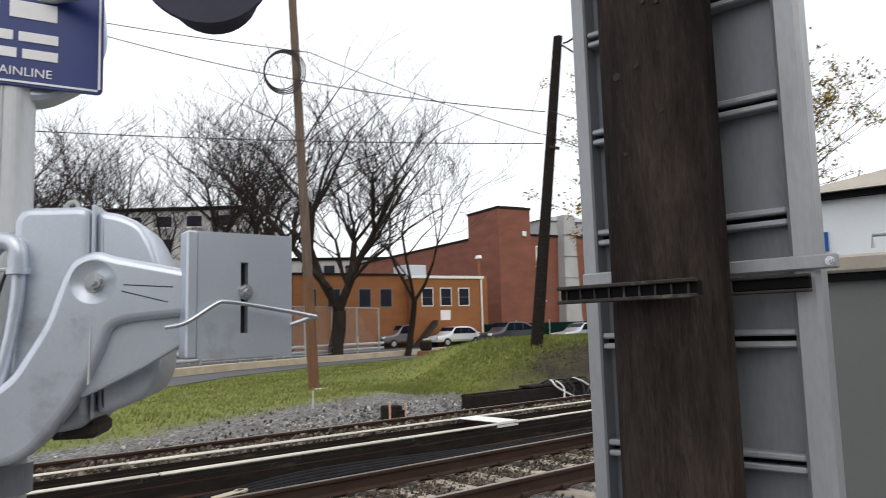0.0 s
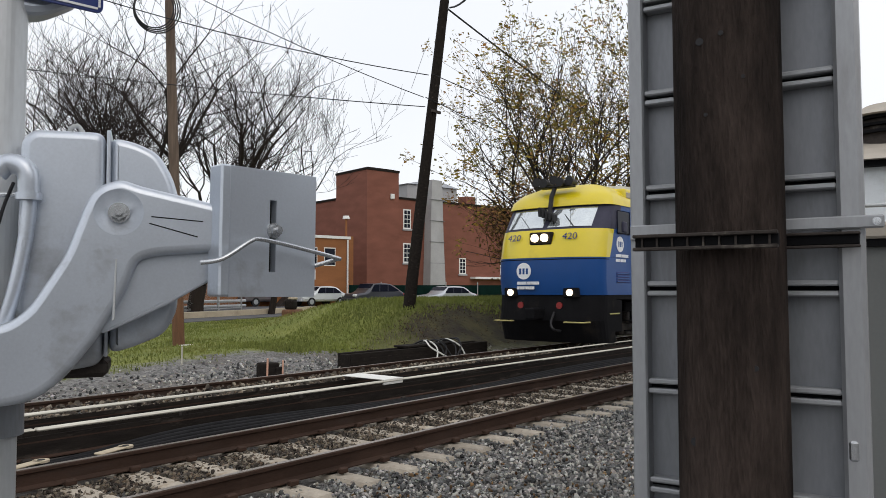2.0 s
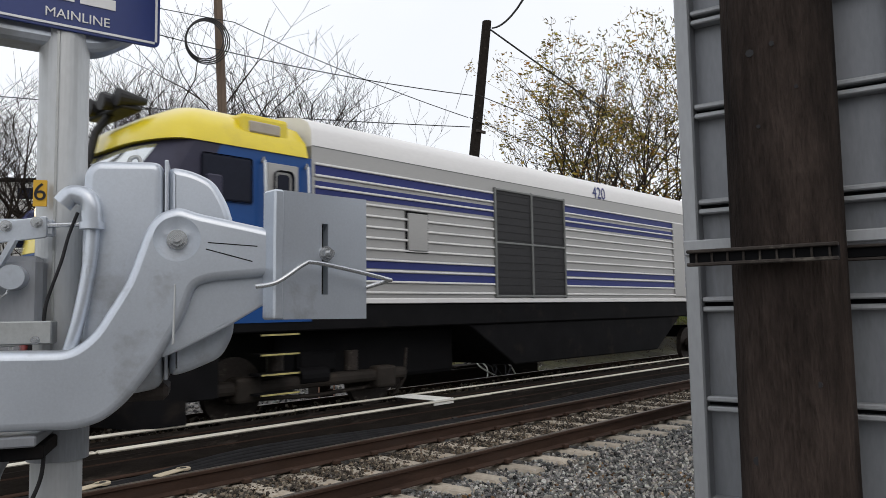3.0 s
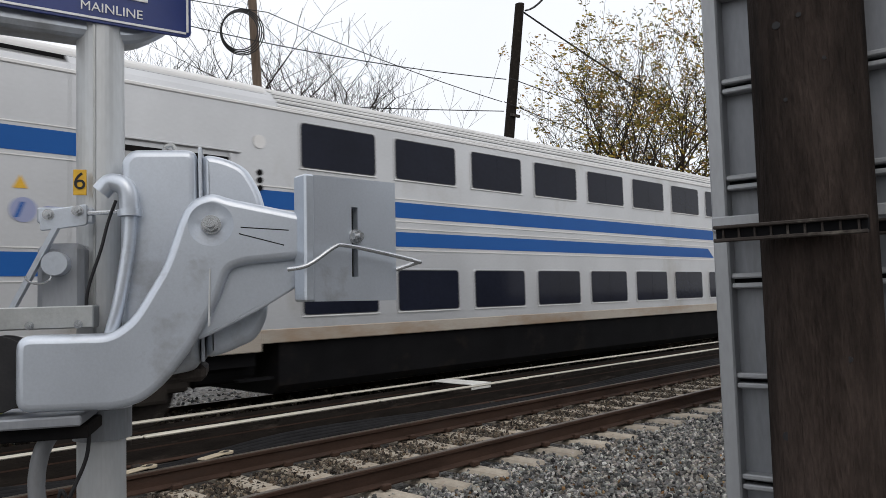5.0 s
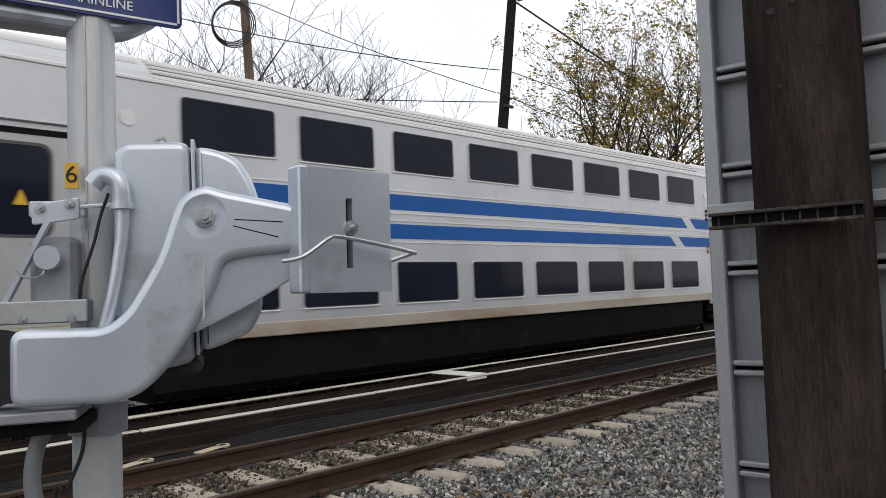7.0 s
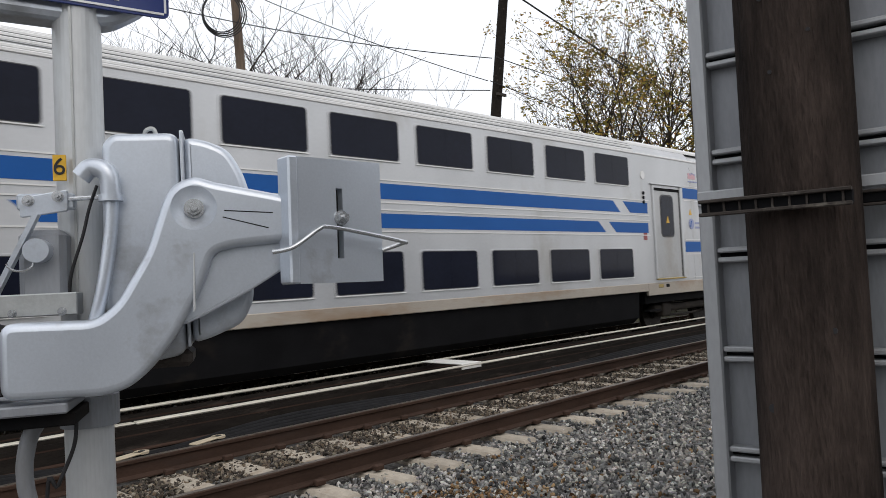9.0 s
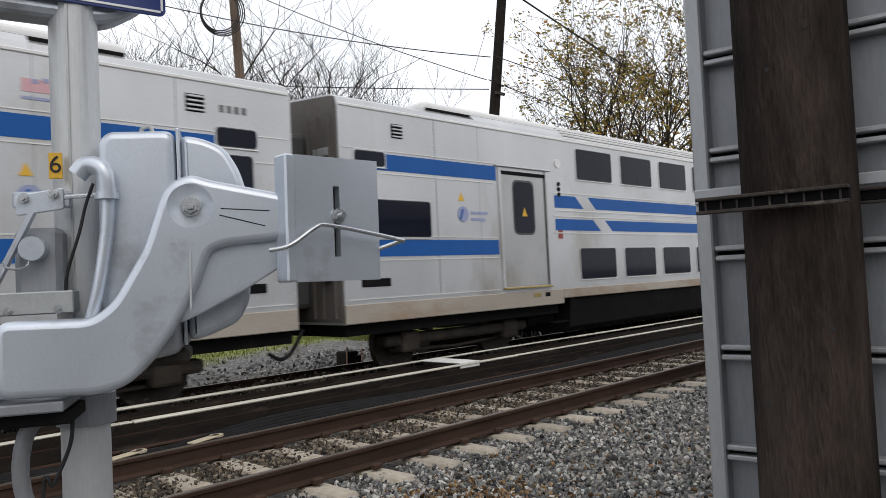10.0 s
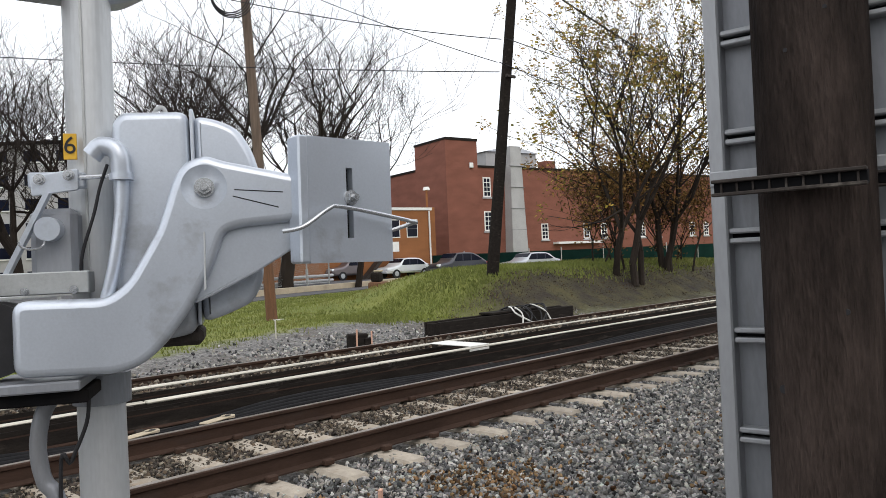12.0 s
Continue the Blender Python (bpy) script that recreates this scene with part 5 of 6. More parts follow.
web = part("strap_web", box(-0.158, 0.111, -0.132, -0.112, ZB - 0.010, ZB + 0.014), UNDER, pole, "dark slotted strap web")
for k in range(9):
    part("strap_rivet", box(-0.145 + 0.03 * k, -0.141 + 0.03 * k, -0.136, -0.130, ZB - 0.009, ZB + 0.013), RUSTY, web)
tail = part("strap_tail", box(0.100, 0.235, 0.045, 0.060, ZB - 0.004, ZB + 0.020, 0.003), UNDER, pole, "dark strap end beside the pole")
for z in (ZB - 0.006, ZB + 0.020):
    part("strap_bar", box(0.100, 0.237, 0.037, 0.052, z - 0.003, z + 0.003, 0.0015), RUSTY, tail, "rusty steel strap bar")
for dx, dz, r in ((0.03, 2.33, 0.006), (0.052, 2.325, 0.005), (0.0, 2.46, 0.006), (-0.03, 2.2, 0.008), (0.012, 2.21, 0.005), (0.06, 1.55, 0.006), (-0.055, 1.4, 0.009), (0.04, 1.2, 0.006), (-0.02, 2.05, 0.004), (0.05, 2.12, 0.004)):
    yy = -math.sqrt(0.108 ** 2 - dx * dx)
    part("nail_hole", cyl((dx, yy - 0.001, dz), (dx, yy + 0.02, dz), r, n=8), BLACK, pole, "dark nail hole")

RIGHT_IN, RIGHT_OUT = 0.216, 0.265
panel = thing("ribbed_panel", POLE_M @ pose(-0.022, 0.087, 0), "tall ribbed grey aluminium panel strapped behind a pole", "metal panel")
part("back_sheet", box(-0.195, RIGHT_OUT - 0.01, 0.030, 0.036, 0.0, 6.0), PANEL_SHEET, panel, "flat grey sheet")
part("edge_flange", box(-0.213, -0.178, -0.010, 0.045, 0.0, 6.0, 0.004), PANEL_EDGE, panel, "bright aluminium edge flange")
part("edge_flange", box(RIGHT_IN, RIGHT_OUT, -0.010, 0.045, 0.0, 6.0, 0.008), PANEL_EDGE, panel, "bright aluminium edge flange")
for k in range(-4, 20):
    z = 0.2 + 1.06 + 0.2222 * k
    for dz in (-0.011, 0.011):
        for x0, x1 in ((-0.178, -0.045), (0.09, RIGHT_IN)):
            part("rib", box(x0, x1, -0.004, 0.030, z + dz - 0.006, z + dz + 0.006, 0.003), PANEL_EDGE, panel, "paired horizontal rib")
    # near-black strips paint the shade between each pair of ribs
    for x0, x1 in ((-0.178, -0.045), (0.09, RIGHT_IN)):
        part("rib_shade", box(x0, x1, 0.022, 0.031, z - 0.0045, z + 0.0045), UNDER, panel, "dark strip painted as shade between two ribs")
part("side_clamp", box(0.095, RIGHT_OUT + 0.035, -0.022, -0.010, 1.824, 1.850, 0.003), PANEL_EDGE, panel, "clamp lug")
part("side_clamp", box(-0.21, -0.09, -0.022, -0.004, 1.815, 1.85, 0.003), PANEL_EDGE, panel, "clamp lug")
hex_bolt(panel, RIGHT_OUT + 0.022, -0.022, 1.837, 0.006)
part("weld_patch", box(0.226, 0.244, -0.014, 0.0, 1.36, 1.40, 0.004), STEEL, panel, "small scuffed weld")


# ---- plain walls closing the street side, unseen, added to darken light and reflections ----
for x0, x1, y, h in ((-34, -8, -20, 6.0), (-8, 12, -22, 7.0), (12, 40, -19, 6.0)):
    tagged(link_mesh("shade_wall", box(x0, x1, y - 8, y, -0.3, h), HUT_GREY), "plain dull grey wall, added unseen to darken reflections", "wall", kind="structure")

# ---- poles and wires beyond the tracks ----
WOOD_FOOT = mat("orange_brown_wood", (0.15, 0.072, 0.036), 0.85, 0, 0.4, 4, 50, 0.6, (0.10, 0.05, 0.025), 0.3, (4, 4, 0.4), depth=0.02)
def gz(x, y):
    return ground_z(x, y) - 0.02


u_pole = wood_pole("utility_pole", pose(11.94, 16.9, gz(11.94, 16.9)), 0.15, 0.12, 12.5, "tall slim tan weathered utility pole with an orange-brown foot", WOOD_POLE_LIGHT, 5, lean=(-0.045, 0.01), n=20)
part("foot", cyl((0.0, 0, -0.1), (-0.045 * 3.3, 0.033, 3.3), 0.163, 0.152, n=20), WOOD_FOOT, u_pole, "orange-brown stripped lower part", smooth=True)
part("ground_plate", box(-0.1, 0.28, -0.24, -0.16, 0.0, 0.05), TRIM_WHITE, u_pole)
l_pole = wood_pole("utility_pole", pose(17.4, 13.15, gz(17.4, 13.15)), 0.19, 0.14, 9.35, "short leaning black creosoted pole standing on the bank", WOOD_DARK, 7, lean=(0.03, -0.125), n=20)
part("cleat", box(-0.02, 0.38, -0.95, -0.88, 5.9, 5.98), RUSTY, l_pole)
LP = Vector((17.4 + 0.03 * 9.2, 13.15 - 0.125 * 9.2, 1.0 + 9.2))

coil = thing("cable_coil", pose(10.84, 16.65, 9.18, 0, 0, -38), "coil of black cable hung from overhead wires", "cable coil")
for k in range(4):
    rr = 0.50 + 0.035 * k
    part("turn", tube([(rr * math.cos(a / 24 * math.pi) + 0.02 * k, 0.03 * k, 1.1 * rr * math.sin(a / 24 * math.pi)) for a in range(49)], 0.018, 6), BLACK, coil, "loop of black cable")


def wire(a, c, sag, r, label, n=24):
    a, c = Vector(a), Vector(c)
    pts = [a.lerp(c, k / n) - Vector((0, 0, 4 * sag * (k / n) * (1 - k / n))) for k in range(n + 1)]
    tagged(link_mesh("overhead_wire", tube(pts, r, 6), BLACK), label, "wire", "overhead wires")


wire((-1.4, 26.54, 8.32), (17.03, 12.2, 6.96), 0.25, 0.014, "thin black overhead wire running to the leaning pole")
wire((1.15, 24.05, 12.8), (17.04, 12.08, 7.9), 0.82, 0.014, "thin black overhead wire running to the leaning pole")
wire((5.36, 17.67, 9.76), (11.38, 16.03, 9.67), 0.05, 0.012, "thin overhead wire past the slim pole")
wire((11.38, 16.03, 9.67), (16.98, 12.22, 7.24), 0.12, 0.012, "thin overhead wire between two poles")
wire((17.02, 12.18, 7.24), (66.44, 12.37, 4.46), 0.6, 0.014, "overhead wire running on beyond the leaning pole")
wire((17.12, 11.98, 7.92), (66.28, 12.18, 7.6), 0.6, 0.014, "overhead wire running on beyond the leaning pole")
wire((17.44, 11.67, 9.93), (32.28, 11.86, 7.6), 0.1, 0.03, "thick black cable from the leaning pole")
wire((17.65, 11.75, 10.05), (4.2, -2.6, 13.2), 2.6, 0.028, "thick black cable sagging from the leaning pole to the near pole")
wire((16.98, 12.01, 9.01), (16.73, 12.49, 7.5), 0.0, 0.006, "thin guy wire beside the leaning pole")

kerb_stump = thing("tree_stump", pose(27.35, 30.3, 0.03, 0, 0, 30), "low tan sawn stump with a dark broken top by the kerb", "stump")
part("wood", box(-0.75, 0.7, -0.4, 0.4, -0.1, 0.42, 0.12, 2), WOOD_FOOT, kerb_stump)
part("broken_top", box(-0.55, 0.15, -0.25, 0.3, 0.42, 0.95, 0.12, 2), WOOD_DARK, kerb_stump, "dark broken top")
part("cut_face", box(-0.3, 0.3, -0.2, 0.2, 0.95, 1.08, 0.05), KERB, kerb_stump, "pale cut face")

# ---- stump, stakes, timber box ----
def stump():
    s = thing("tree_stump", pose(9.35, 9.75, gz(9.35, 9.75)), "small dark sawn timber stump on gravel", "stump")
    part("block", box(-0.16, 0.16, -0.16, 0.16, 0.0, 0.36, 0.03, 2), WOOD_DARK, s)
    part("split", box(0.05, 0.22, -0.2, -0.12, 0.0, 0.27, 0.02), WOOD_DARK, s)


stump()
for x, y, h, mat_ in ((8.9, 9.2, 0.52, ORANGE_STAKE), (9.55, 9.55, 0.42, ORANGE_STAKE), (9.3, 12.6, 0.42, COVER_WHITE), (3.05, 1.65, 0.30, ORANGE_STAKE)):
    s = thing("marker_stake", pose(x, y, gz(x, y), 2, -3, 30), "thin wooden survey stake standing in gravel", "stake", "stakes")
    part("stick", box(-0.018, 0.018, -0.012, 0.012, -0.1, h, 0.003), mat_, s)


def timber_box():
    b = thing("timber_trough", pose(11.65, 9.75, gz(12.5, 9.9) + 0.02, 0, 0, 1), "long low black timber trough beside the track", "timber box")
    part("front_board", box(0, 5.2, 0.0, 0.08, 0, 0.36, 0.012), WOOD_DARK, b)
    part("back_board", box(0, 5.2, 0.40, 0.48, 0, 0.36, 0.012), WOOD_DARK, b)
    for x in (0.0, 2.6, 5.12):
        part("end_board", box(x, x + 0.08, 0.082, 0.398, 0, 0.34, 0.012), WOOD_DARK, b)
    part("lid_board", box(1.9, 3.9, 0.05, 0.5, 0.37, 0.42, 0.01), WOOD_DARK, b, "loose lid board")
    c = thing("cable_bundle", pose(14.6, 9.8, gz(14.6, 9.8) + 0.3), "tangle of grey and white cables on the timber trough", "cables")
    rng = random.Random(4)
    for k in range(9):
        x = rng.uniform(-0.4, 0.8)
        part("cable", tube(curve_points([(x, 0.5, 0.1), (x + rng.uniform(-0.2, 0.3), 0.1, 0.22), (x + rng.uniform(-0.3, 0.4), -0.12, 0.05), (x + rng.uniform(-0.3, 0.5), -0.25, -0.25)], 5), 0.02, 6), COVER_FRESH if k % 3 == 0 else BLACK, c)


timber_box()
pl = thing("plank", pose(10.6, 8.9, gz(10.6, 8.9) + 0.01, 0, 0, 8), "grey weathered plank lying on gravel", "plank")
part("board", box(-0.7, 0.9, -0.08, 0.08, 0.0, 0.06, 0.01), WOOD_DARK, pl)

# ---- road, kerb, guard rail, fences ----
def strip(name, pts, width, z, material, label, cat, thick=0.05):
    """A band along a line on the ground."""
    bm = bmesh.new()
    a = [Vector((*p, 0)) for p in pts]
    rows = []
    for k, p in enumerate(a):
        d = (a[min(k + 1, len(a) - 1)] - a[max(k - 1, 0)]).normalized()
        s = Vector((-d.y, d.x, 0))
        rows.append([bm.verts.new(p + s * o + Vector((0, 0, zz))) for o, zz in ((0, z - 0.3), (0, z), (width, z), (width, z - 0.3))])
    for u, v in zip(rows, rows[1:]):
        for i in range(3):
            bm.faces.new((u[i], v[i], v[i + 1], u[i + 1]))
    bmesh.ops.recalc_face_normals(bm, faces=bm.faces)
    return tagged(link_mesh(name, bm, material), label, cat, kind="structure")


KLINE = [(-20, 8), (0, 19.5), (10.7, 26.3), (15.3, 29.4), (21.4, 32.2), (28, 34.6), (35, 37.4), (41, 42.5), (80, 70)]
ROAD_EDGE = [(-20, 3), (0, 13.6), (8.9, 21.1), (13.2, 25.1), (19.1, 28.6), (26.4, 31.4), (34, 34.0)]
strip("road", ROAD_EDGE, 5.0, 0.035, ASPHALT, "grey asphalt lane behind the grass", "road")
strip("kerb", KLINE, 0.7, 0.345, KERB, "long tan concrete kerb", "kerb")
strip("pavement", [(x - 0.24, y + 0.45) for x, y in KLINE], 45, 0.335, ASPHALT, "asphalt parking area", "parking area")


def along(x, dx=0.0, dy=0.0):
    for (x0, y0), (x1, y1) in zip(KLINE, KLINE[1:]):
        if x0 <= x <= x1:
            t = (x - x0) / (x1 - x0)
            return Vector((x + dx, y0 + t * (y1 - y0) + dy, 0))


def guard_rail():
    g = thing("guard_rail", pose(0, 0, 0), "grey steel guard rail behind the kerb", "guard rail")
    pts = [along(x, -0.8, 1.6) for x in (4, 11.6, 20.1, 30)]
    for z in (0.55, 0.85):
        part("beam", tube([p + Vector((0, 0, z)) for p in pts], 0.09, 8), MAST, g)
    for k in range(12):
        p = along(4.3 + 2.1 * k, -0.8, 1.7)
        part("post", box(p.x - 0.06, p.x + 0.06, p.y - 0.06, p.y + 0.06, 0.0, 1.3), MAST, g)


guard_rail()


def chain_fence():
    f = thing("chain_link_fence", pose(0, 0, 0), "grey chain-link fence on round posts", "fence")
    a, c = Vector((14.2, 30.2, 0.33)), Vector((28.4, 36.3, 0.33))
    n = 6
    for k in range(n + 1):
        p = a.lerp(c, k / n)
        part("post", cyl(p, p + Vector((0, 0, 2.75)), 0.05, n=10), GALV, f)
    for z in (0.1, 2.7):
        part("rail", tube([a + Vector((0, 0, z)), c + Vector((0, 0, z))], 0.03, 6), GALV, f)
    d = (c - a)
    w = bmesh.new()
    for k in range(130):
        for s in (1, -1):
            t0 = k / 130
            p = a + d * t0
            q = p + d.normalized() * 2.6 * s
            tt = min(max((q - a).dot(d) / d.length_squared, 0), 1)
            q2 = a + d * tt
            zz = 2.6 * abs((tt - t0) * d.length) / 2.6
            r = 0.006
            vs = [w.verts.new(p + Vector((0, 0, 0.1 - r))), w.verts.new(p + Vector((0, 0, 0.1 + r))), w.verts.new(q2 + Vector((0, 0, 0.1 + zz + r))), w.verts.new(q2 + Vector((0, 0, 0.1 + zz - r)))]
            if (q2 - p).length > 0.05:
                w.faces.new(vs)
    part("mesh_wire", w, GALV, f, "diamond wire mesh")


chain_fence()


def screen_fence():
    f = thing("screen_fence", pose(0, 0, 0), "dark green screened fence in front of the brick building", "fence")
    pts = [Vector((33, 47, 0)), Vector((41.5, 40.5, 0)), Vector((52, 31.5, 0)), Vector((63, 22, 0))]
    for a, c in zip(pts, pts[1:]):
        bm = bmesh.new()
        d = (c - a).normalized()
        s = Vector((-d.y, d.x, 0)) * 0.03
        vs = [bm.verts.new(p) for p in (a, c, c + Vector((0, 0, 1.9)), a + Vector((0, 0, 1.9)))]
        bm.faces.new(vs)
        bmesh.ops.solidify(bm, geom=bm.faces[:], thickness=0.04)
        part("screen", bm, FENCE_GREEN, f, "dark green windscreen cloth")
        ln = (c - a).length
        for k in range(int(ln / 2.6)):
            p = a + d * 2.6 * k - Vector((-d.y, d.x, 0)) * 0.08
            part("post", cyl(p, p + Vector((0, 0, 2.15)), 0.04, n=8), GALV, f)


screen_fence()

# ---- brick buildings ----
def frame_at(x, y, deg):
    return pose(x, y, 0, 0, 0, deg)


def sash_window(parent, x, y, z, w, h, cols=2, rows=4, face=-1):
    """A pale sash window in a wall that faces -y, its glass set back."""
    f = part("window", box(x, x + w, y - 0.03, y + 0.10, z, z + h), TRIM_WHITE, parent, "white sash window")
    gw, gh = (w - 0.16) / cols, (h - 0.16) / rows
    for i in range(cols):
        for j in range(rows):
            part("pane", box(x + 0.08 + gw * i + 0.03, x + 0.08 + gw * (i + 1) - 0.03, y - 0.036, y, z + 0.08 + gh * j + 0.03, z + 0.08 + gh * (j + 1) - 0.03), GLASS_DARK, f)
    part("window_sill", box(x - 0.1, x + w + 0.1, y - 0.12, y + 0.02, z - 0.14, z), CONCRETE, f)


B0 = pose(45.7, 42.6, 0, 0, 0, -11)


def brick_hall():
    b = thing("brick_building", B0, "large red brick building with a square tower and flat roofs", "building")
    part("tower", box(0, 3.4, 0, 4.8, 0, 11.75), BRICK_RED, b, "taller red brick stair tower")
    part("tower_coping", add_box(box(-0.06, 3.46, -0.06, 4.86, 11.75, 11.95), 0.3, 3.1, 0.3, 4.5, 11.9, 12.05), WOOD_DARK, b, "dark roof coping")
    part("tower_pilaster", box(0.0, 0.5, -0.05, 0.0, 0, 11.7), BRICK_RED, b)
    part("long_wall", box(3.402, 46, 0.15, 14, 0, 9.5), BRICK_RED, b, "long red brick wall")
    part("wall_coping", box(3.402, 46.1, 0.05, 14.1, 9.5, 9.68), WOOD_DARK, b, "dark wall coping")
    part("side_wall", box(0.25, 12, 4.802, 34, 0, 9.6), BRICK_RED, b, "long red brick side wall")
    part("side_coping", box(0.15, 12.1, 4.802, 34.1, 9.6, 9.78), WOOD_DARK, b)
    for x in (4.0, 10.6, 16.0, 18.4, 24, 26.4, 32, 34.4):
        for z in (3.9, 6.9):
            if x < 5 or z < 5:
                sash_window(b, x, 0.15, z if x < 5 else 3.0, 0.85, 1.75 if x < 5 else 1.5)
    part("canopy", box(12.0, 18.0, -0.6, 0.15, 2.55, 2.75), TRIM_WHITE, b, "white entrance canopy")
    part("floodlight", box(2.45, 2.85, -0.18, -0.005, 9.4, 9.85, 0.04), TRIM_WHITE, b, "small white wall lamp")
    part("penthouse", box(9.0, 15.5, 6, 12, 9.7, 12.0), CONCRETE, b, "grey rooftop penthouse")
    part("penthouse_roof", prism([(8.8, 12.0), (12.2, 12.7), (15.7, 12.0)], 5.8, 12.2), CAR_SILVER, b)
    part("roof_stack", box(13.2, 14.4, 2.0, 3.2, 9.7, 10.7), BRICK_RED, b, "short brick stack")
    ch = part("chimney", loft([[(6.2, -0.95, 0), (8.1, -0.95, 0), (8.1, 0.14, 0), (6.2, 0.14, 0)], [(6.4, -0.8, 6.0), (7.9, -0.8, 6.0), (7.9, 0.14, 6.0), (6.4, 0.14, 6.0)], [(6.55, -0.75, 11.4), (7.75, -0.75, 11.4), (7.75, 0.14, 11.4), (6.55, 0.14, 11.4)]]), CONCRETE, b, "tall pale concrete chimney shaft")
    for k in range(5):
        part("chimney_joint", box(6.3, 8.0, -0.86, -0.74, 2.0 + 1.9 * k, 2.03 + 1.9 * k), HUT_GREY, ch)


brick_hall()


def orange_block():
    b = thing("brick_annex", B0 @ pose(-3.85, -3.2, 0), "low orange brick annex with dark windows", "building")
    part("wall", box(-6.2, 0, 0, 7.5, 0, 5.45), BRICK_ORANGE, b, "orange brick wall")
    part("roof_edge", box(-6.3, 0.1, -0.1, 7.6, 5.45, 5.66), TRIM_WHITE, b, "pale roof edge")
    for k, x in enumerate((-1.75, -3.35, -4.95)):
        f = part("window", box(x - 0.5, x + 0.5, -0.02, 0.1, 3.35, 4.75), TRIM_WHITE, b, "dark metal window")
        part("pane", box(x - 0.44, x + 0.44, -0.028, 0.0, 3.42, 4.68), GLASS_DARK, f)
        part("window_bar", box(x - 0.44, x + 0.44, -0.034, 0.0, 4.0, 4.05), RUBBER_SEAL, f)
    part("wall_notice", box(-3.85, -3.0, -0.03, 0.0, 2.3, 3.05), TRIM_WHITE, b, "white notice board")
    part("drain_pipe", cyl((-0.18, -0.08, 0), (-0.18, -0.08, 5.4), 0.07, n=10), TRIM_WHITE, b, "white drain pipe")
    part("corner_pier", box(0.002, 0.8, 0.6, 1.5, 0, 5.75), BRICK_ORANGE, b, "orange brick pier")
    vent = part("vent_pipe", cyl((0.4, 1.05, 5.75), (0.4, 1.05, 7.15), 0.09, n=12), BRICK_ORANGE, b, "thin orange vent pipe")
    part("vent_cap", cyl((0.4, 1.05, 7.15), (0.4, 1.05, 7.4), 0.3, 0.22, n=16), TRIM_WHITE, vent, "white vent cap")
    part("left_wing", box(-15.0, -6.202, 1.0, 7.5, 0, 5.7), BRICK_ORANGE, b, "older orange brick wing")
    part("wing_roof_edge", box(-15.1, -6.302, 0.9, 7.6, 5.7, 5.85), WOOD_DARK, b, "dark roof edge")
    for x in (-7.9, -9.6, -12.0, -13.8):
        f = part("window", box(x - 0.5, x + 0.5, 0.98, 1.1, 3.35, 4.75), HUT_GREY, b, "dark metal window")
        part("pane", box(x - 0.44, x + 0.44, 0.972, 1.0, 3.42, 4.68), GLASS_DARK, f)
    part("roof_unit", box(-5.5, -3.6, 2.5, 4.5, 5.66, 6.7, 0.05), CAR_SILVER, b, "grey rooftop air unit")
    part("stair", prism([(-6.5, 0.3), (-4.6, 2.3), (-4.6, 2.0), (-6.2, 0.3)], -0.9, -0.1), RUSTY, b, "dark outside stair")
    part("side_porch", box(0.0, 0.9, 1.9, 4.2, 0.0, 5.0), BRICK_ORANGE, b)


orange_block()


def apartment_block(x, y, deg, w, d, h, floors, cols, paint, label):
    b = thing("apartment_building", pose(x, y, 0, 0, 0, deg), label, "building", "far buildings")
    part("wall", box(0, w, 0, d, 0, h), paint, b)
    part("roof", box(-0.3, w + 0.3, -0.3, d + 0.3, h, h + 0.5), UNDER, b, "dark flat roof edge")
    for i in range(cols):
        for j in range(floors):
            x0 = w * (i + 0.25) / cols
            z0 = h * (j + 0.3) / floors
            f = part("window", box(x0, x0 + w * 0.5 / cols, -0.12, 0.0, z0, z0 + h * 0.45 / floors), GLASS_DARK, b)
            part("window_sill", box(x0 - 0.1, x0 + w * 0.5 / cols + 0.1, -0.2, 0.0, z0 - 0.2, z0 - 0.05), TRIM_WHITE, f)


apartment_block(22, 118, -40, 34, 14, 19.5, 6, 8, CONCRETE, "pale grey apartment building behind bare trees")
apartment_block(-16, 92, -35, 32, 14, 15.0, 5, 8, UNDER, "dark brick apartment building behind bare trees")
apartment_block(62, 112, -30, 22, 14, 14.0, 4, 6, CONCRETE, "cream apartment building behind bare trees")


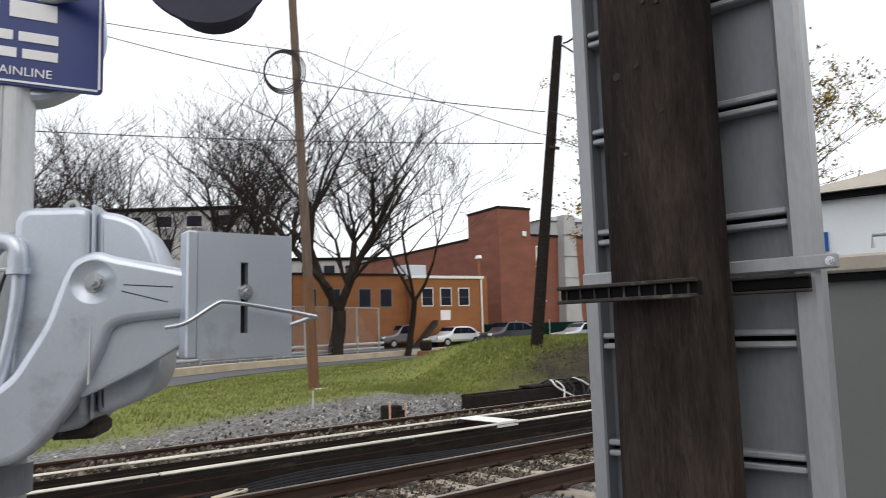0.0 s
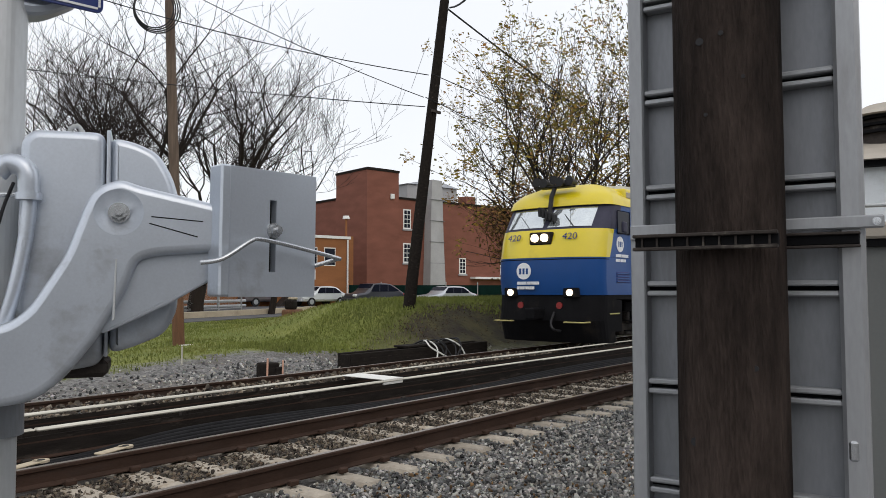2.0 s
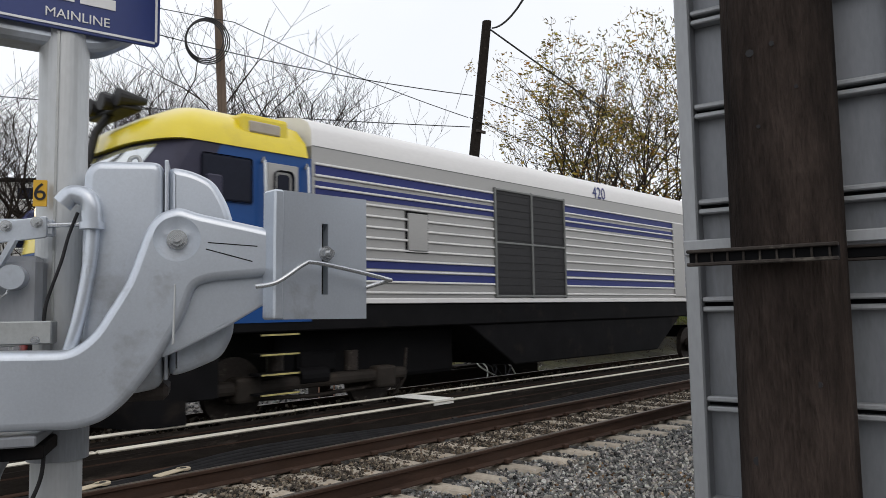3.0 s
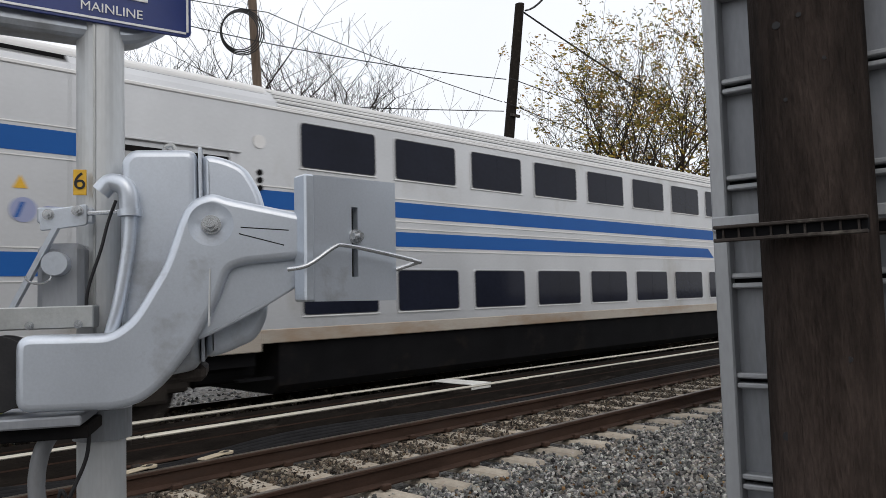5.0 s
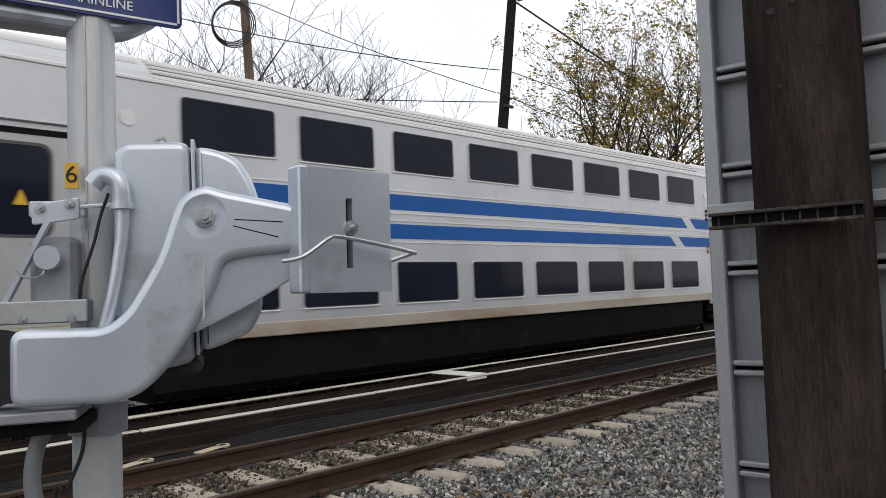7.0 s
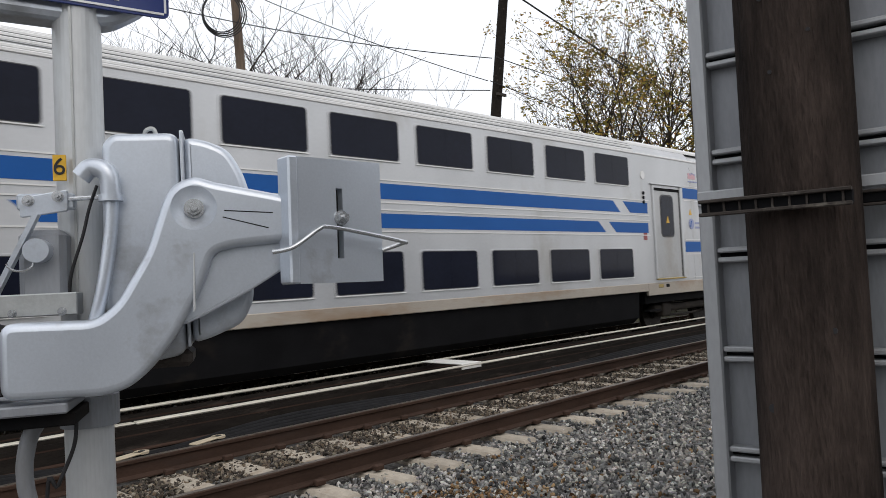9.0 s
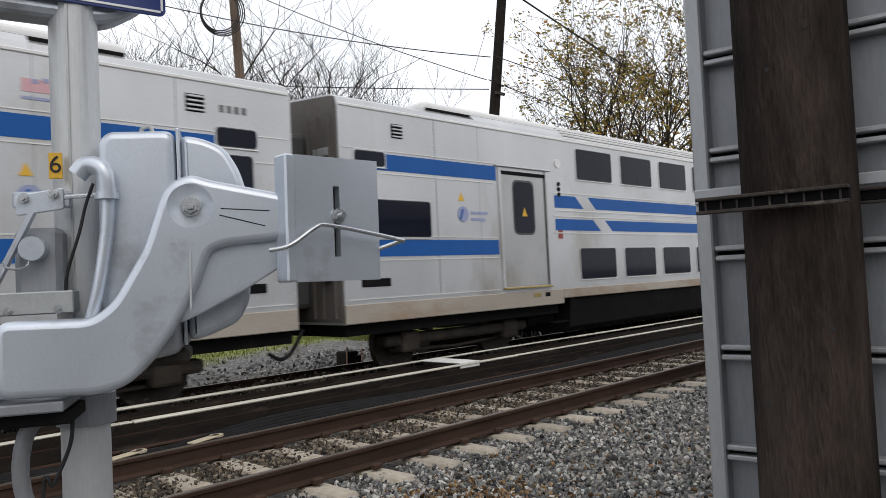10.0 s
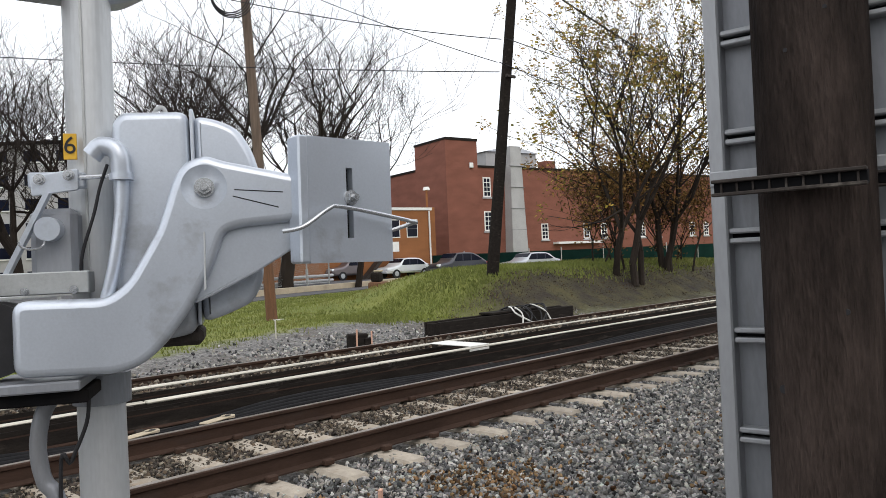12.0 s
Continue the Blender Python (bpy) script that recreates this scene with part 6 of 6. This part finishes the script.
# ---- parked cars ----
def parked_car(m, paint, label, kind_h=1.46, length=4.5, suv=False):
    c = thing("parked_car", m, label, "car", "parked cars")
    L, w = length, 0.9
    hood, roof = (0.98, kind_h) if suv else (0.86, kind_h)
    side = [(0.05, 0.34), (0.0, 0.62), (0.12, hood - 0.08), (0.25 * L, hood + 0.03), (0.37 * L, roof - 0.07), (0.48 * L, roof), (0.66 * L, roof - 0.02), (0.76 * L, roof - 0.12), (0.86 * L if not suv else 0.93 * L, hood + 0.14), (0.985 * L, hood + 0.02), (L, 0.6), (L - 0.06, 0.34)]
    body = part("body", prism(rounded(side, 0.3, 5), -w, w, 0.16, 4), paint, c, smooth=True)
    g = [(0.30 * L, hood + 0.07), (0.375 * L, roof - 0.11), (0.48 * L, roof - 0.10), (0.68 * L, roof - 0.12), (0.82 * L if not suv else 0.89 * L, hood + 0.13), (0.78 * L, hood + 0.07)]
    part("side_glass", prism(rounded(g, 0.14, 4), -w - 0.008, w + 0.008), GLASS_DARK, c, "dark side windows")
    for x in (0.47 * L, 0.64 * L):
        part("door_pillar", box(x, x + 0.07, -w - 0.014, w + 0.014, hood + 0.09, roof - 0.14), HOOD_BLACK, c)
    part("windscreen", prism([(0.27 * L, hood + 0.06), (0.355 * L, roof - 0.06), (0.37 * L, roof - 0.06), (0.29 * L, hood + 0.05)], -w + 0.14, w - 0.14), GLASS_DARK, c)
    for x in (0.19 * L, 0.80 * L):
        for s in (-1, 1):
            ty = part("tyre", cyl((x, s * (w - 0.16), 0.32), (x, s * (w + 0.02), 0.32), 0.32, n=22), BLACK, c, "black tyre")
            part("rim", cyl((x, s * (w + 0.0), 0.32), (x, s * (w + 0.035), 0.32), 0.2, 0.17, n=14), CAR_SILVER, ty, "silver wheel rim")
    for s in (-1, 1):
        part("headlight", box(-0.01, 0.22, s * 0.7 - 0.16, s * 0.7 + 0.16, hood - 0.28, hood - 0.12, 0.03), CREAM, c)
        part("tail_light", box(L - 0.16, L + 0.01, s * 0.72 - 0.14, s * 0.72 + 0.14, hood - 0.2, hood - 0.02, 0.03), RED_LENS, c)
    part("bumper", box(-0.04, 0.1, -0.8, 0.8, 0.36, 0.56, 0.04), paint, c)
    return c


parked_car(pose(35.7, 39.9, 0.34, 0, 0, -6), CAR_WHITE, "pale silver-white parked hatchback", 1.46, 4.2)
parked_car(pose(38.3, 37.2, 0.34, 0, 0, -8), CAR_DARK, "charcoal parked sport utility car", 1.68, 4.6, True)
parked_car(pose(42.1, 33.4, 0.34, 0, 0, -11), CAR_SILVER, "silver-blue parked saloon beyond the bank", 1.46, 4.7)
parked_car(pose(32.9, 42.7, 0.34, 0, 0, -6), CAR_MAROON, "grey parked sport utility car", 1.7, 4.5, True)
parked_car(pose(26.2, 49.0, 0.34, 0, 0, -42), CAR_WHITE, "white parked car behind a chain-link fence", 1.5, 4.4)
parked_car(pose(19.5, 47.5, 0.34, 0, 0, -38), CAR_SILVER, "silver parked car behind a chain-link fence", 1.5, 4.4)
parked_car(pose(61.0, 24.0, 0.34, 0, 0, -30), CAR_WHITE, "white parked van beyond the bank", 1.9, 4.8, True)


# ---- trees ----
def grow(seed, height, spread, levels, twig_len, trunk_r, forks=4, bare=True, lean=(0, 0), up=0.25, trunk_part=0.22, thin=0.011, cull=0.0):
    """Branches as tapered tubes. Returns limb mesh data, twig mesh data and twig tips."""
    rng = random.Random(seed)
    limbs, twigs, tips = ([], []), ([], []), []

    def seg(store, p, q, r0, r1, n):
        d = (q - p).normalized()
        a = d.cross(Vector((0.3, 0.5, 0.81))).normalized()
        c = d.cross(a)
        base = len(store[0])
        for o, r in ((p, r0), (q, r1)):
            for i in range(n):
                t = 2 * math.pi * i / n
                store[0].append((o + a * (r * math.cos(t)) + c * (r * math.sin(t)))[:])
        for i in range(n):
            store[1].append((base + i, base + (i + 1) % n, base + n + (i + 1) % n, base + n + i))

    def branch(p, d, ln, r, lv):
        if lv >= levels and (p.x * 7.3 + p.y * 3.1) % 1.0 < cull:
            return
        k = 3 if lv < levels else 2
        bend = 0.13 if lv < 3 else 0.2
        for j in range(k):
            d = (d + Vector((rng.gauss(0, bend), rng.gauss(0, bend), rng.gauss(0.04, 0.10)))).normalized()
            q = p + d * ln / k
            r1 = r * (0.86 if lv else 0.93)
            seg(limbs if lv < 3 else twigs, p, q, max(r, thin), max(r1, thin * 0.8), 7 if lv < 2 else (5 if lv < 3 else 3))
            p, r = q, r1
            if lv and lv < levels and rng.random() < 0.72:
                side = Vector((rng.gauss(0, 1), rng.gauss(0, 1), rng.gauss(0.2, 0.5))).normalized()
                branch(p, (d * 0.55 + side * 0.8 + Vector((0, 0, up * 0.5))).normalized(), ln * rng.uniform(0.5, 0.75), r * 0.55, lv + 1)
        tips.append(p.copy())
        if lv < levels:
            m = forks if lv < 2 else rng.choice((2, 3))
            a0 = rng.random() * 6.28
            for j in range(m):
                a = a0 + 6.28 * j / m + rng.uniform(-0.4, 0.4)
                out = Vector((math.cos(a), math.sin(a), 0)) * spread
                branch(p, (d * 0.75 + out * rng.uniform(0.6, 1.1) + Vector((0, 0, up))).normalized(), ln * rng.uniform(0.62, 0.85) if lv else height * rng.uniform(0.22, 0.30), r * rng.uniform(0.6, 0.74), lv + 1)

    branch(Vector((0, 0, -0.2)), Vector((lean[0], lean[1], 1)).normalized(), height * trunk_part, trunk_r, 0)
    k = height / max(v[2] for v in twigs[0])
    limbs = ([(x * k, y * k, z * k) for x, y, z in limbs[0]], limbs[1])
    twigs = ([(x * k, y * k, z * k) for x, y, z in twigs[0]], twigs[1])
    return limbs, twigs, [p * k for p in tips]


def bare_tree(x, y, h, seed, r, label, spread=0.75, levels=5, forks=4, tp=0.2):
    limbs, twigs, tips = grow(seed, h, spread * 0.88, levels, 0.5, r, forks, up=0.40, trunk_part=tp, thin=0.0102, cull=0.32)
    t = thing("bare_tree", pose(x, y, ground_z(x, y), 0, 0, seed * 40), label, "tree", "bare trees")
    o = new("trunk", mesh_from("trunk", *limbs, BARK))
    o.parent = t
    o = new("crown", mesh_from("crown", *twigs, TWIG))
    o.parent = t
    tagged(o, "leafless fine twigs")
    return t


bare_tree(24.0, 34.5, 20.0, 11, 0.46, "large leafless tree with dark forked limbs", 1.0, 5, 4, 0.15)
bare_tree(29.6, 35.0, 15.5, 12, 0.22, "leafless tree with slender upright limbs", 0.8, 5, 3, 0.24)
bare_tree(19.5, 45.0, 18.0, 13, 0.40, "large leafless tree with a wide crown", 1.0, 5, 4, 0.16)
bare_tree(25.0, 47.0, 19.5, 14, 0.40, "large leafless tree with a wide crown", 1.0, 5, 4, 0.18)
bare_tree(13.5, 46.0, 16.5, 15, 0.38, "leafless tree with a dense twiggy crown", 1.0, 5, 4, 0.18)
bare_tree(8.0, 42.0, 12.5, 16, 0.3, "leafless tree with a dense twiggy crown", 1.0, 5, 4, 0.2)
bare_tree(3.0, 46.0, 12.5, 17, 0.3, "leafless tree with a dense twiggy crown", 1.0, 5, 4, 0.2)


def leafy_tree(x, y, h, seed, stems, label, leaves, lean):
    t = thing("tree", pose(x, y, ground_z(x, y)), label, "tree")
    rng = random.Random(seed)
    lv, lf = [], []
    for k in range(stems):
        limbs, twigs, tips = grow(seed + k, h * rng.uniform(0.85, 1.0), 0.75, 4, 0.4, 0.10, 3, lean=(rng.uniform(-0.14, 0.14), rng.uniform(-0.14, 0.14)), up=0.28, trunk_part=0.15, thin=0.0055, cull=0.6)
        off = Vector((rng.uniform(-0.5, 0.5), rng.uniform(-0.5, 0.5), 0))
        o = new("trunk", mesh_from("trunk", *limbs, BARK))
        o.parent = t
        o.location = off
        o = new("twig_crown", mesh_from("twig_crown", *twigs, TWIG))
        o.parent = t
        o.location = off
        tips = [p for p in tips if p.z > 0.18 * h]
        for n in range(leaves // stems):
            p = rng.choice(tips) + off + Vector((rng.gauss(0, 0.14), rng.gauss(0, 0.14), rng.gauss(0, 0.14)))
            if noise.noise(p * 0.55) < -0.12:
                continue
            a = Vector((rng.gauss(0, 1), rng.gauss(0, 1), rng.gauss(0, 1))).normalized()
            c = a.orthogonal().normalized()
            s = rng.uniform(0.05, 0.10)
            b = len(lv)
            lv += [(p - a * s)[:], (p + c * s * 0.6)[:], (p + a * s)[:], (p - c * s * 0.6)[:]]
            lf.append((b, b + 1, b + 2, b + 3))
    o = new("foliage", mesh_from("foliage", lv, lf, LEAF))
    o.parent = t
    tagged(o, "sparse yellow-green and brown autumn leaves", kind="stuff")


leafy_tree(23.2, 11.9, 11.6, 31, 3, "tall tree with a broad crown of sparse amber leaves", 12500, (0, 0))
leafy_tree(26.2, 12.1, 12.6, 41, 3, "tall tree with a broad crown of sparse amber leaves", 12500, (0, 0))

BROWN_LEAF = island_material("brown_thicket_leaf", (0.06, 0.04, 0.014), (0.36, 0.22, 0.07), (0.19, 0.11, 0.035), (0.24, 0.12, 0.035))


def thicket(x, y, h, seed, stems, leaves, label):
    """A many-stemmed shrub, leafy down to the ground."""
    t = thing("shrub", pose(x, y, ground_z(x, y)), label, "shrub", "shrubs on the bank")
    rng = random.Random(seed)
    lv, lf = [], []
    for k in range(stems):
        limbs, twigs, tips = grow(seed * 7 + k, h * rng.uniform(0.6, 1.0), 0.7, 3, 0.3, 0.028, 3, lean=(rng.uniform(-0.5, 0.5), rng.uniform(-0.5, 0.5)), up=0.3, trunk_part=0.2, thin=0.004, cull=0.5)
        off = Vector((rng.uniform(-1.2, 1.2), rng.uniform(-0.7, 0.7), 0))
        for nm, data in (("stem", limbs), ("twig_crown", twigs)):
            o = new(nm, mesh_from(nm, *data, BARK if nm == "stem" else TWIG))
            o.parent = t
            o.location = off
        for n in range(leaves // stems):
            p = rng.choice(tips) + off + Vector((rng.gauss(0, 0.2), rng.gauss(0, 0.2), rng.gauss(0, 0.2)))
            q = Vector((rng.gauss(0, 1), rng.gauss(0, 1), rng.gauss(0, 1))).normalized()
            r = q.orthogonal().normalized()
            s = rng.uniform(0.04, 0.08)
            b = len(lv)
            lv += [(p - q * s)[:], (p + r * s * 0.6)[:], (p + q * s)[:], (p - r * s * 0.6)[:]]
            lf.append((b, b + 1, b + 2, b + 3))
    o = new("foliage", mesh_from("foliage", lv, lf, BROWN_LEAF))
    o.parent = t
    tagged(o, "small brown and olive leaves", kind="stuff")


thicket(23.4, 13.5, 5.4, 3, 3, 4500, "brown-leaved tangled shrub at the foot of trees")
thicket(24.4, 12.9, 6.0, 4, 3, 5000, "brown-leaved tangled shrub at the foot of trees")
thicket(26.6, 12.6, 5.6, 5, 3, 4500, "olive-brown tangled shrub on the bank")
thicket(28.5, 12.6, 5.2, 6, 3, 5000, "olive-brown tangled shrub on the bank")


def grass_tufts(name, label, count, keep, area, h, seed, material):
    rng = np.random.default_rng(seed)
    v, f = [], []
    k = 0
    while k < count:
        x = area[0] + (area[1] - area[0]) * rng.random()
        y = area[2] + (area[3] - area[2]) * rng.random()
        if not keep(x, y, rng):
            continue
        z = ground_z(x, y)
        a = rng.random() * 6.28
        dx, dy = math.cos(a) * 0.02, math.sin(a) * 0.02
        hh = h * (0.5 + rng.random())
        lx, ly = rng.normal(0, 0.35 * hh, 2)
        b = len(v)
        v += [(x - dx, y - dy, z - 0.01), (x + dx, y + dy, z - 0.01), (x + lx, y + ly, z + hh)]
        f.append((b, b + 1, b + 2))
        k += 1
    tagged(new(name, mesh_from(name, v, f, material)), label, "grass", kind="stuff")


def grass_edge(x):
    """Where the lawn gives way to gravel: it runs back along the line, then forward again to the bank."""
    return 9.9 + 0.36 * min(x, 11.5) - 0.95 * max(0.0, x - 12.0)


grass_tufts("grass", "short green and yellowing grass", 46000, lambda x, y, rng: y > grass_edge(x) + rng.normal() * 0.4 and y < min(13.2 + 0.88 * x, 17.9 + 0.52 * x) and not (x > 13.2 + rng.normal() * 0.8 and y < 12.3 + 0.8 * noise.noise(Vector((x * 0.7, y * 0.7, 6)))) , (2, 34, 10, 30), 0.065, 1, GRASS)
grass_tufts("bank_grass", "rough yellow-green grass on the bank", 20000, lambda x, y, rng: rng.random() < smooth_step(y + 0.9 * noise.noise(Vector((x * 0.6, y * 0.6, 2))), 11.6, 13.2), (12.5, 34, 10.4, 16), 0.10, 2, GRASS)
stones("leaf_litter", "brown dead leaves on the bank under the trees", 9000, (14.5, 34, 9.2, 12.8), 0.016, 9, None, 0, 0, BANK_LITTER)


# ---- grey equipment cabinet and white house behind the wooden pole ----
def cabinet():
    c = thing("equipment_cabinet", pose(3.42, -1.15, -0.25, 0, 0, -74), "large grey steel equipment cabinet with a tan roof edge", "cabinet")
    part("body", box(-0.4, 2.2, 0, 1.6, 0, 1.96, 0.01), HUT_GREY, c, "grey painted steel body")
    part("roof_edge", box(-0.45, 2.25, -0.05, 1.65, 1.962, 2.03, 0.01), ROOF_TAN, c, "tan roof edge")
    part("drip_strip", box(-0.43, 2.23, -0.03, 1.63, 1.93, 1.960), UNDER, c)
    for k in range(3):
        part("louvre", box(0.43, 0.53, -0.03, 0.0, 1.73 + 0.055 * k, 1.755 + 0.055 * k, 0.006), HUT_GREY, c, "pressed louvre")
    part("handle", tube([(0.1, -0.02, 2.05), (0.1, -0.02, 2.1), (0.6, -0.02, 2.1)], 0.008), GALV, c)


HX = -0.9


def white_house():
    h = thing("white_house", pose(8.75, 0.4, -0.25, 0, 0, -80), "white-walled trackside house with a low pale roof and round vent", "house")
    part("wall", box(HX, 8, 0, 6, 0, 3.04), CREAM, h, "white wall")
    part("dark_eave", box(HX - 0.12, 8.12, -0.12, 6.12, 3.04, 3.10), UNDER, h)
    part("roof", loft([[(HX - 0.2, -0.2, 3.102), (8.2, -0.2, 3.102), (8.2, 6.2, 3.102), (HX - 0.2, 6.2, 3.102)], [(2.0, 2.2, 4.0), (6.0, 2.2, 4.0), (6.0, 3.8, 4.0), (2.0, 3.8, 4.0)]]), ROOF_TAN, h, "pale low-pitched roof")
    v = part("roof_vent", cyl((1.3, 0.9, 3.3), (1.3, 0.9, 3.66), 0.40, n=24), RUSTY, h, "round rusty roof ventilator")
    part("vent_cap", cyl((1.3, 0.9, 3.70), (1.3, 0.9, 3.86), 0.56, 0.25, n=28), ROOF_TAN, v)
    for z in (3.50, 3.58, 3.66):
        part("vent_ring", cyl((1.3, 0.9, z), (1.3, 0.9, z + 0.03), 0.47, n=28), UNDER, v)
    part("wall_strip", box(HX, 8, -0.02, 0.0, 2.28, 2.31), UNDER, h, "dark seam along the wall")
    part("blue_sign", box(HX + 0.1, HX + 0.3, -0.03, 0.0, 2.5, 2.7), STRIPE_BLUE, h, "small blue plate")


cabinet()
white_house()



# ---- motions ----
NOSE = (-0.1429, -12.0522, 89.5820)


def front_at(t):
    return NOSE[0] * t * t + NOSE[1] * t + NOSE[2] - 49.8


def motions():
    times = [0.25 * k for k in range(49)]
    walk(loco, [(t, pose(front_at(t), Y_SIDE, 0)) for t in times])
    for k, car in enumerate(cars):
        walk(car, [(t, pose(front_at(t) + 23.86 + 25.94 * k, Y_SIDE, 0)) for t in times])


motions()
